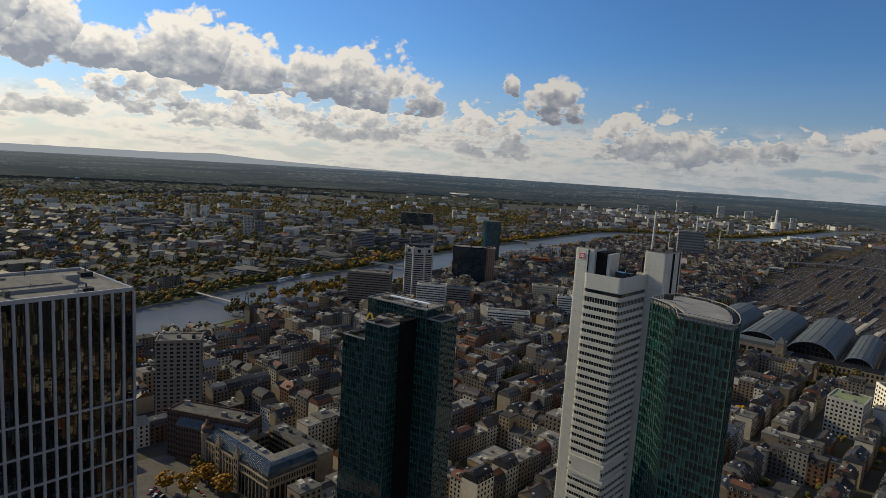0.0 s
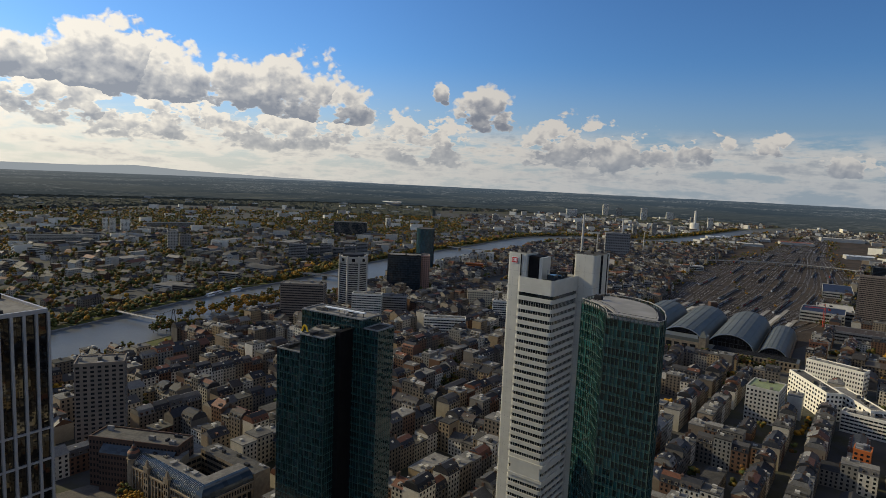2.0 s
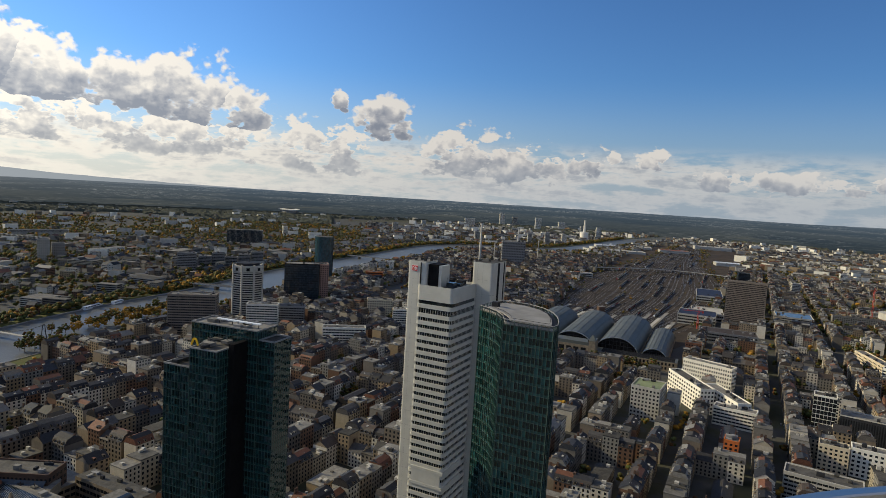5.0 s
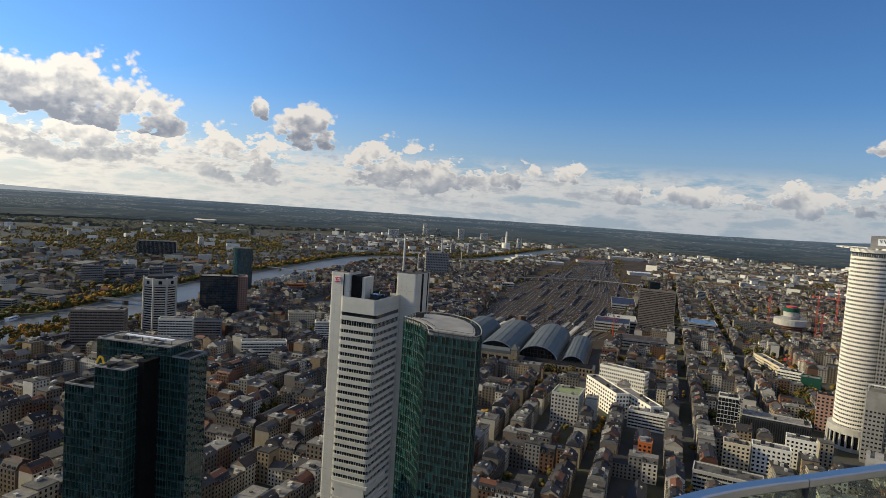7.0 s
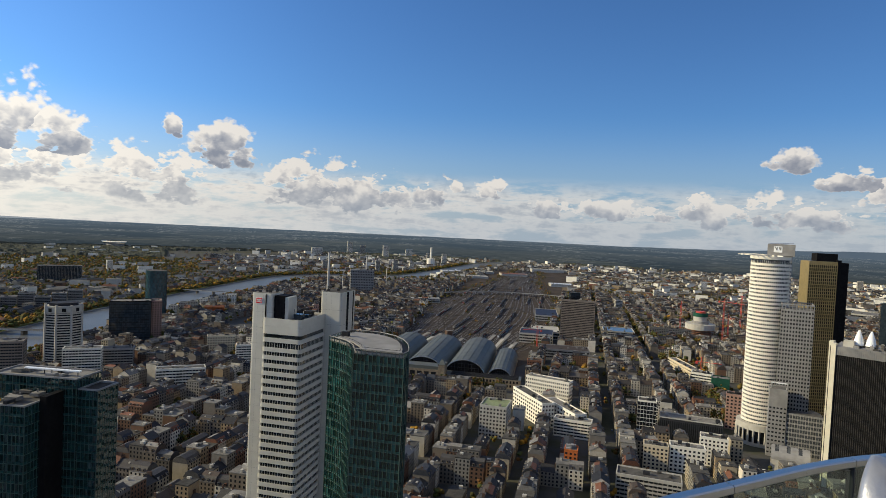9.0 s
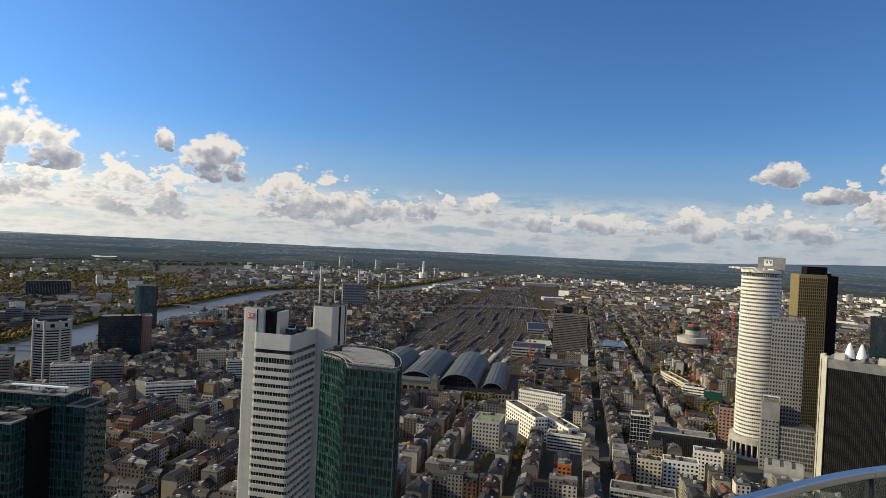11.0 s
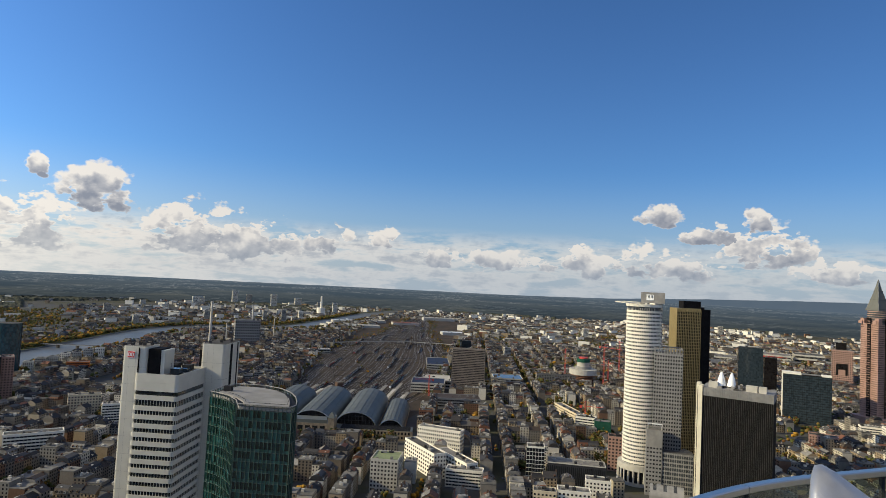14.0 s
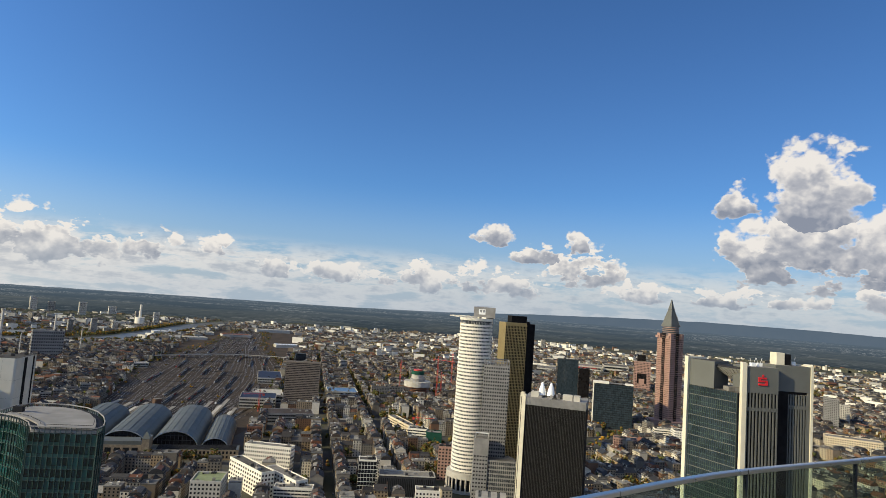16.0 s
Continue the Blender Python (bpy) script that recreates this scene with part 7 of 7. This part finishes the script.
for name, (ax, ay), (bx, by), w, lab in (("road_bridge", (-262, -1085), (-135, -1200), 13, "low road bridge on stone piers"), ("rail_bridge", (-700, -1500), (-590, -1640), 10, "grey railway bridge over the river")):
    L = math.hypot(bx - ax, by - ay)
    b = math.degrees(math.atan2(bx - ax, by - ay)) % 360
    t = thing(name, ax, ay, b, lab, "bridge")
    g = Shape("concrete", "asphalt")
    g.box(-15, L + 15, -w / 2, w / 2, 7.0, 8.4, 0, 1)
    part("deck", g, t)
    for k in range(1, 4):
        g = Shape("sandstone")
        g.box(L * k / 4 - 1.6, L * k / 4 + 1.6, -w / 2 + 0.5, w / 2 - 0.5, 0, 7.0)
        part("pier", g, t)

# boats
for (bx, by), turn, ln in (((8, -1000), 215, 46), ((-30, -1035), 215, 30), ((-2060, -2040), 240, 30), ((-1950, -1930), 235, 24)):
    t = thing("river_boat", bx, by, turn, "white moored passenger boat", "boat", "moored boats", z=0.25)
    g = Shape("white_metal", "window")
    hull = [(0, -3.4), (ln * 0.85, -3.4), (ln, 0), (ln * 0.85, 3.4), (0, 3.4)]
    g.prism(hull, 0, 1.6)
    part("hull", g, t)
    g = Shape("white_metal", "window")
    g.box(2, ln * 0.8, -2.8, 2.8, 1.6, 4.4)
    g.windows((3, -2.8), (ln * 0.78, -2.8), 2.2, 3.8, 10, 1, 0.7, 0.8, 1)
    g.windows((ln * 0.78, 2.8), (3, 2.8), 2.2, 3.8, 10, 1, 0.7, 0.8, 1)
    part("cabin", g, t)

# ---- trees ----
bm = bmesh.new()
bmesh.ops.create_icosphere(bm, subdivisions=1, radius=1.0)
ICO_V = np.array([v.co[:] for v in bm.verts])
ICO_F = np.array([[v.index for v in f.verts] for f in bm.faces])
bm.free()
OCT_V = np.array([(1, 0, 0), (0, 1, 0), (-1, 0, 0), (0, -1, 0), (0, 0, 1), (0, 0, -1)], float)
OCT_F = np.array([(0, 1, 4), (1, 2, 4), (2, 3, 4), (3, 0, 4), (1, 0, 5), (2, 1, 5), (3, 2, 5), (0, 3, 5)])
nr = np.random.RandomState(7)


def clumps(name, centres, radii, squash, mats, midx, jitter=0.28, base=None):
    """One mesh of many uneven leaf clumps."""
    vs, fs = base or (ICO_V, ICO_F)
    n, k = len(centres), len(vs)
    rad = radii[:, None] * (1 + jitter * nr.uniform(-1, 1, (n, k)))
    v = vs[None] * rad[:, :, None]
    v[:, :, 2] *= squash
    v += centres[:, None, :]
    f = (fs[None] + (np.arange(n) * k)[:, None, None]).reshape(-1, 3)
    me = bpy.data.meshes.new(name)
    me.vertices.add(n * k)
    me.vertices.foreach_set("co", v.reshape(-1))
    me.loops.add(f.size)
    me.loops.foreach_set("vertex_index", f.reshape(-1))
    me.polygons.add(len(f))
    me.polygons.foreach_set("loop_start", np.arange(len(f)) * 3)
    me.polygons.foreach_set("loop_total", np.full(len(f), 3))
    for m in mats:
        me.materials.append(MAT[m])
    me.polygons.foreach_set("material_index", np.repeat(midx, len(fs)))
    me.update(calc_edges=True)
    me.validate()
    return me


def make_tree(leaf, h, r, label):
    t = thing("tree", 0, 0, 0, label, "tree", "trees of quays, squares and streets")
    g = Shape("bark")
    g.rod((0, 0, 0), (0.1, 0, h * 0.45), 0.28, n=7, r2=0.2)
    top = Vector((0.1, 0, h * 0.4))
    for k in range(6):
        a = k * 1.05
        g.rod(tuple(top), (math.cos(a) * r * 0.55, math.sin(a) * r * 0.55, h * (0.62 + 0.05 * (k % 3))), 0.14, n=5, r2=0.05)
    g.rod(tuple(top), (0, 0.2, h * 0.85), 0.18, n=5, r2=0.05)
    part("trunk", g, t, "brown trunk with limbs")
    n = 62
    d = nr.normal(size=(n, 3))
    d /= np.linalg.norm(d, axis=1)[:, None]
    q = nr.uniform(0.35, 1.0, n) ** 0.5
    c = d * q[:, None] * np.array([r, r, h * 0.33]) * (1 + 0.18 * np.sin(3 * d[:, :1] + 5 * d[:, 1:2]))
    c[:, 2] += h * 0.62
    part("crown", clumps("crown", c, nr.uniform(0.12, 0.3, n) * r, 0.8, [leaf], np.zeros(n, int), jitter=0.45), t, "loose leafy crown")
    return t


PROTO = [make_tree("leaves", 15, 5.0, "broad street tree in dull autumn green"), make_tree("leaves", 18, 6.0, "tall street tree in olive autumn leaf"),
         make_tree("yellow_leaves", 16, 5.5, "bright yellow autumn tree"), make_tree("leaves", 12, 4.2, "small brownish autumn tree")]
spots = []


def plant(x, y, which=None, sure=False):
    if sure or free(x, y, -2):
        spots.append((x, y, which))


tr = random.Random(9)
for k in range(16):
    x, y = spot(180.6 + 0.4 * k + tr.uniform(-0.3, 0.3), 872 + 6 * k + tr.uniform(-14, 14))
    plant(x, y, 2 if k % 3 != 1 else 1)
for k in range(34):
    plant(*spot(177.5 + 0.33 * k + tr.uniform(-0.2, 0.2), 862 + 5 * k + tr.uniform(-22, 8)), tr.choice((0, 1, 1, 3, 2)))
for k in range(14):
    plant(*spot(175.3 + 0.33 * k, 800 + tr.uniform(-25, 10)), tr.choice((0, 1, 3)))
for k in range(10):
    plant(*spot(170.2 + 0.4 * k, 392 - 1.5 * k + tr.uniform(-4, 4)), tr.choice((2, 2, 3)))
for k in range(22):
    f = k / 22
    plant(hx - fx * 42 + nx_ * (-130 + 190 * f), hy - fy * 42 + ny_ * (-130 + 190 * f) + tr.uniform(-2, 2), tr.choice((0, 3, 3)))
for k in range(48):
    f = k / 48
    for o in (-8, 8):
        x, y = -760 + (-1420 + 760) * f, -312 + (-788 + 312) * f
        plant(x + 0.58 * o + tr.uniform(-2, 2), y - 0.81 * o + tr.uniform(-2, 2), tr.choice((0, 1, 1, 0, 3)))
for k in range(26):
    plant(*spot(249.3 + tr.uniform(-0.8, 0.7), 660 + 9 * k), tr.choice((0, 0, 1, 2)))
for k in range(60):
    plant(*spot(tr.uniform(262.5, 271), tr.uniform(640, 960)), tr.choice((0, 1, 1, 0, 2, 3)))
for k in range(36):
    plant(*spot(tr.uniform(278, 289), tr.uniform(520, 900)), tr.choice((0, 1, 2, 3)))
for k in range(20):
    plant(*spot(tr.uniform(244.5, 247.5), tr.uniform(1230, 1300)), tr.choice((0, 1)))
for u, v in ((8, -8), (16, -9), (24, -9), (33, -8), (42, -9), (28, -24), (14, -30)):
    plant(46.5 - 0.565 * u - 0.825 * v, -394 + 0.825 * u - 0.565 * v, 2 if v < -8.5 else 3, True)
for k in range(14):
    plant(*spot(tr.uniform(196, 203), tr.uniform(560, 640)), tr.choice((0, 0, 2)))
for x, y, which in spots:
    p = PROTO[which if which is not None else tr.randrange(4)]
    s = tr.uniform(0.75, 1.15)
    c = copy_thing(p, pose(x, y, 0, 0, 0, tr.uniform(0, 360)))
    c.scale = (s, s, s * tr.uniform(0.9, 1.1))
for i, p in enumerate(PROTO):
    p.location = (*spot(183 + 0.7 * i, 930), 0)

# parked cars on the square and along two streets
def make_car(label):
    t = thing("car", 0, 0, 0, label, "car", "parked and waiting cars")
    g = Shape("car")
    g.prism([(-2.15, -0.85), (2.0, -0.85), (2.2, -0.6), (2.2, 0.6), (2.0, 0.85), (-2.15, 0.85)], 0.3, 0.85)
    g.taper([(-1.9, -0.8), (1.1, -0.8), (1.1, 0.8), (-1.9, 0.8)], 0.85, [(-1.5, -0.62), (0.4, -0.62), (0.4, 0.62), (-1.5, 0.62)], 1.42)
    part("body", g, t)
    g = Shape("window")
    for y in (-0.83, 0.83):
        g.face([(-1.6, y, 0.92), (0.8, y, 0.92), (0.3, y * 0.86, 1.32), (-1.35, y * 0.86, 1.32)])
    part("side_window", g, t)
    for x in (-1.35, 1.35):
        for y in (-0.86, 0.72):
            g = Shape("dark_metal")
            g.rod((x, y, 0.32), (x, y + 0.14, 0.32), 0.31, n=10)
            part("wheel", g, t)
    return t


car0 = make_car("small parked city car with dark windows")
cars = []
for k in range(12):
    u, v = 6 + 2.9 * k, -34 - 3 * (k % 2)
    cars.append((46.5 - 0.565 * u - 0.825 * v, -394 + 0.825 * u - 0.565 * v, tr.choice((58, 55))))
for k in range(9):
    u, v = 4 + 6.5 * k, -16 - tr.uniform(0, 3)
    cars.append((46.5 - 0.565 * u - 0.825 * v, -394 + 0.825 * u - 0.565 * v, 125))
for k in range(40):
    u = 180 + 13 * k + tr.uniform(-3, 3)
    v = 27 + 76.5 * tr.choice((-1, 0, 1, 2)) + tr.choice((2.2, 10.8))
    cars.append((US * u + VS * v, UC * u + VC * v, 90 - GRID))
car0.location = (*spot(176, 402), 0.02)
for x, y, turn in cars:
    c = copy_thing(car0, pose(x, y, 0.02, 0, 0, turn))
g = Shape("cobbles")
g.face([(*p, 0.05) for p in ((46, -386), (6, -328), (30, -312), (62, -330), (100, -352), (104, -400), (70, -415))][::-1])
solid("square", g, "paved city square", "square", kind="structure")

# trees too many to count: quays, gardens, woods
C, Rr, Mi = [], [], []


def grow(x, y, h, r, m, n):
    for _ in range(n):
        C.append((x + tr.gauss(0, r * 0.38), y + tr.gauss(0, r * 0.38), h * tr.uniform(0.4, 0.85)))
        Rr.append(r * tr.uniform(0.4, 0.68))
        Mi.append(m)


# trees in the courtyards and a few in the streets
for x0, y0 in COURTS:
    if river_side(x0, y0) < RIVER_HALF + 30 or in_yard(x0, y0):
        continue
    for k in range(tr.randint(1, 5)):
        u, v = tr.uniform(-32, 32), tr.choice((-14, -12, 12, 14, -36, 36)) + tr.uniform(-2, 2)
        x, y = x0 + US * u + VS * v, y0 + UC * u + VC * v
        if free(x, y, 0) and math.hypot(x, y) > 240:
            grow(x, y, tr.uniform(9, 16), tr.uniform(3, 4.6), 1 if tr.random() < 0.16 else 0, 6)
# bushes and trees along the yard
for k in range(900):
    sh = tr.uniform(0.08, 1.0)
    edge = 100 * spread(sh)
    off = tr.choice((-1, 1)) * edge + tr.gauss(0, 12) if tr.random() < 0.7 else tr.uniform(-edge, edge)
    x, y = yard_point(sh, off)
    if abs(off) > edge - 14 or k % 3 == 0:
        grow(x, y, tr.uniform(3, 9), tr.uniform(2, 4), 1 if tr.random() < 0.1 else 0, 3)
for bank, sgn, rows in ((bank_a, 1, (10, 22, 34)), (bank_b, -1, (14,))):
    for (ax, ay), (bx, by) in zip(bank, bank[1:]):
        L = math.hypot(bx - ax, by - ay)
        if math.hypot(ax, ay) > 3300:
            continue
        dx, dy = (bx - ax) / L, (by - ay) / L
        for o in rows:
            for k in range(int(L / 8)):
                if tr.random() < (0.12 if sgn > 0 else 0.45):
                    continue
                f = (k + tr.random()) * 8
                x, y = ax + dx * f - dy * sgn * (o + tr.uniform(-2, 2)), ay + dy * f + dx * sgn * (o + tr.uniform(-2, 2))
                if free(x, y, -2) and abs(river_side(x, y)) > RIVER_HALF + 4:
                    grow(x, y, tr.uniform(10, 15), tr.uniform(4, 5.5), 1 if tr.random() < 0.18 else 0, 7)
for k in range(40000):
    b = tr.uniform(148, 296)
    d = math.sqrt(tr.uniform(500 ** 2, 3000 ** 2))
    x, y = spot(b, d)
    side = river_side(x, y)
    n1 = noise.noise((x * 0.004, y * 0.004, 1.0))
    if abs(side) < RIVER_HALF + 6 or in_yard(x, y) or not free(x, y, -3):
        continue
    if side > 0 and (d < 900 or tr.random() > 0.5 + 0.8 * n1):
        continue
    if side < 0 and n1 < -0.28 and tr.random() < 0.8:
        continue
    if side < 0 and tr.random() < 0.12:
        continue
    grow(x, y, tr.uniform(9, 15), tr.uniform(3.8, 6.0), 1 if tr.random() < 0.09 else 0, 4 if d < 1600 else 3)
C, Rr, Mi = np.array(C), np.array(Rr), np.array(Mi)
near = np.hypot(C[:, 0], C[:, 1]) < 1250
for name, pick, base in (("garden_trees", near, None), ("distant_trees", ~near, (OCT_V, OCT_F))):
    me = clumps(name, C[pick], Rr[pick] * (1.0 if base is None else 1.2), 0.85, ["leaves", "yellow_leaves"], Mi[pick], 0.3, base)
    tagged(new(name, me), "autumn trees of quays and gardens in green, brown and yellow", "trees", kind="stuff")
# closed canopy of the woods: an uneven sheet of crowns
def wooded(x, y, d):
    side = river_side(x, y)
    if abs(side) < RIVER_HALF + 25 or in_yard(x, y):
        return False
    n1 = noise.noise((x * 0.0011, y * 0.0011, 7.0)) + 0.35 * noise.noise((x * 0.006, y * 0.006, 2.0))
    if side < 0:
        b = math.degrees(math.atan2(x, y)) % 360
        return n1 > (3050 + (700 if b > 200 else 0) - d) / 900
    return n1 > 0.28 - (d - 3600) / 4500


NB, NR_ = 760, 132
wv, wf, keep = [], [], {}
grid = nr.uniform(0, 1, (NB + 1, NR_ + 1, 3))
ok = np.zeros((NB, NR_), bool)
for i in range(0, NB, 4):
    for j in range(0, NR_, 4):
        x, y = spot(147 + 0.2 * (i + 2), 2350 + 12.3 * (j + 2))
        ok[i:i + 4, j:j + 4] = wooded(x, y, 2350 + 12.3 * j)
for i in range(NB):
    for j in range(NR_):
        if ok[i, j] and grid[i, j, 2] > 0.02:
            q = []
            for a, b in ((i, j), (i + 1, j), (i + 1, j + 1), (i, j + 1)):
                if (a, b) not in keep:
                    x, y = spot(147 + 0.2 * (a + 0.6 * grid[a, b, 0]), 2350 + 12.3 * (b + 0.7 * grid[a, b, 1]))
                    inner = 0 < a < NB and 0 < b < NR_ and ok[min(a, NB - 1), min(b, NR_ - 1)] and ok[a - 1, b - 1] and ok[a - 1, min(b, NR_ - 1)] and ok[min(a, NB - 1), b - 1]
                    keep[(a, b)] = len(wv)
                    wv.append((x, y, (5 + 11 * grid[a, b, 2]) if inner else 0.0))
                q.append(keep[(a, b)])
            wf.append(tuple(q[::-1]))
g = Shape("far_leaves")
g.v, g.f, g.m = wv, wf, [0] * len(wf)
solid("woods", g, "dense autumn woods reaching to the skyline", "woods", kind="stuff")

# ---- the deck: slab, glass balustrade, handrail, telescope ----
def glass_material():
    m = bpy.data.materials.new("balustrade_glass")
    m.use_nodes = True
    n = Nodes(m.node_tree)
    tr_ = n.add("ShaderNodeBsdfTransparent", {"Color": (0.72, 0.80, 0.74, 1)})
    gl = n.add("ShaderNodeBsdfGlossy", {"Color": (1, 1, 1, 1), "Roughness": 0.02})
    mx = n.add("ShaderNodeMixShader", {0: 0.09, 1: tr_.outputs[0], 2: gl.outputs[0]})
    n.t.links.new(mx.outputs[0], n.add("ShaderNodeOutputMaterial").inputs[0])
    return m


MAT["rail_glass"] = glass_material()
RAIL = smooth_line([(2.6, -0.9), (1.2, -0.64), (0.2, -0.575), (-0.5, -0.565), (-0.95, -0.545), (-1.15, -0.52), (-1.35, -0.465), (-1.67, -0.37), (-1.915, -0.258), (-2.245, -0.052), (-2.56, 0.15), (-2.9, 0.4), (-3.5, 0.92), (-3.72, 1.12), (-4.2, 1.7), (-4.6, 2.6), (-4.8, 3.8)], 8)
RZ = EYE - 0.5


def sweep(line, sec, mat):
    """A section (across, up) drawn along a line."""
    g = Shape(mat)
    rings = []
    for i, p in enumerate(line):
        a, b = Vector(line[max(0, i - 1)]), Vector(line[min(len(line) - 1, i + 1)])
        d = (b - a).normalized()
        rings.append([(p[0] + d.y * s, p[1] - d.x * s, z) for s, z in sec])
    n = len(sec)
    for r0, r1 in zip(rings, rings[1:]):
        for k in range(n):
            j = (k + 1) % n
            g.face([r0[k], r0[j], r1[j], r1[k]])
    g.face(rings[0][::-1])
    g.face(rings[-1])
    return g


t = thing("balustrade", 0, 0, 90, "curved glass balustrade with a flat steel handrail", "balustrade")
joints = [0]
for jx, jy in ((0.2, -0.575), (-1.35, -0.465), (-1.757, -0.333), (-2.245, -0.052), (-2.9, 0.4), (-3.5, 0.92), (-4.2, 1.7)):
    joints.append(min(range(len(RAIL)), key=lambda i: (RAIL[i][0] - jx) ** 2 + (RAIL[i][1] - jy) ** 2))
joints.append(len(RAIL) - 1)
for a, b in zip(joints, joints[1:]):
    seg = RAIL[a:b + 1]
    if len(seg) < 2:
        continue
    e0, e1 = Vector(seg[0]), Vector(seg[-1])
    seg2 = [tuple(e0.lerp(Vector(seg[1]), 0.03))] + seg[1:-1] + [tuple(e1.lerp(Vector(seg[-2]), 0.03))]
    part("handrail", sweep(seg2, [(-0.010, RZ - 0.019), (0.010, RZ - 0.019), (0.013, RZ - 0.016), (0.013, RZ - 0.003), (0.010, RZ), (-0.010, RZ), (-0.013, RZ - 0.003), (-0.013, RZ - 0.016)], "steel"), t, "flat brushed steel handrail")
    e2 = [tuple(e0.lerp(Vector(seg[1]), 0.1))] + seg[1:-1] + [tuple(e1.lerp(Vector(seg[-2]), 0.1))]
    part("glass_pane", sweep(e2, [(-0.006, RZ - 1.1), (0.006, RZ - 1.1), (0.006, RZ - 0.017), (-0.006, RZ - 0.017)], "rail_glass"), t, "greenish safety glass")
    g = Shape("dark_metal")
    g.box(seg[-1][0] - 0.008, seg[-1][0] + 0.008, seg[-1][1] - 0.008, seg[-1][1] + 0.008, RZ - 1.12, RZ - 0.016)
    part("post", g, t)
g = Shape("grey_concrete")
pts = [(x, y) for x, y in RAIL] + [(-2.0, 4.5), (0.5, 4.5), (2.6, 3.0)]
g.prism(pts[::-1], EYE - 1.9, EYE - 1.62)
solid("deck_floor", g, "grey concrete deck slab", "floor", kind="structure")

g = Shape("grey_concrete")
g.prism([(x * 0.97 + 0.02, y * 0.97 + 0.1) for x, y in pts][::-1], 0, EYE - 1.9)
solid("tower_shaft", g, "plain shaft of the tower under the deck", "wall", kind="structure")

# coin telescope: silver barrel on a post
t = thing("telescope", -0.56, 0.16, 90, "silver viewing telescope on a steel post", "telescope", z=EYE - 1.62)
MAT["barrel"] = material("cast_silver_paint", (0.42, 0.42, 0.43), 0.38, 0.65, vary=0.06, scale=9.0, bump=0.05, fine=8.0)
g = Shape("barrel")
a, d = Vector((-0.052, -0.25, 1.413)), Vector((-0.01, 0.45, -0.3)).normalized()
q = d.to_track_quat("Z", "Y")
flat_d = Vector((d.x, d.y, 0)).normalized()
prof = [(0.0, 0.0), (0.036, 0.0), (0.042, 0.002), (0.046, 0.008), (0.048, 0.02), (0.05, 0.2), (0.053, 0.4), (0.048, 0.44), (0.0, 0.45)]
for r, h in prof:
    for k in range(36):
        c, s_ = math.cos(2 * math.pi * k / 36), math.sin(2 * math.pi * k / 36)
        p = a + q @ Vector((r * c, r * s_, 0))
        if h < 0.1:
            # the front end is cut upright
            p -= d * ((p - a).dot(flat_d) / d.dot(flat_d))
        g.v.append(tuple(p + d * h))
for i in range(len(prof) - 1):
    for k in range(36):
        j = (k + 1) % 36
        g.f.append((36 * i + k, 36 * i + j, 36 * i + 36 + j, 36 * i + 36 + k))
        g.m.append(0)
part("barrel", g, t, "brushed silver barrel", smooth=True)
g = Shape("steel")
g.rod((-0.1, -0.05, 0.03), (-0.1, -0.05, 1.27), 0.04, n=14)
part("post", g, t)
g = Shape("steel")
g.prism(ring(0.14, 20), 0.001, 0.03)
part("base_plate", g, t)
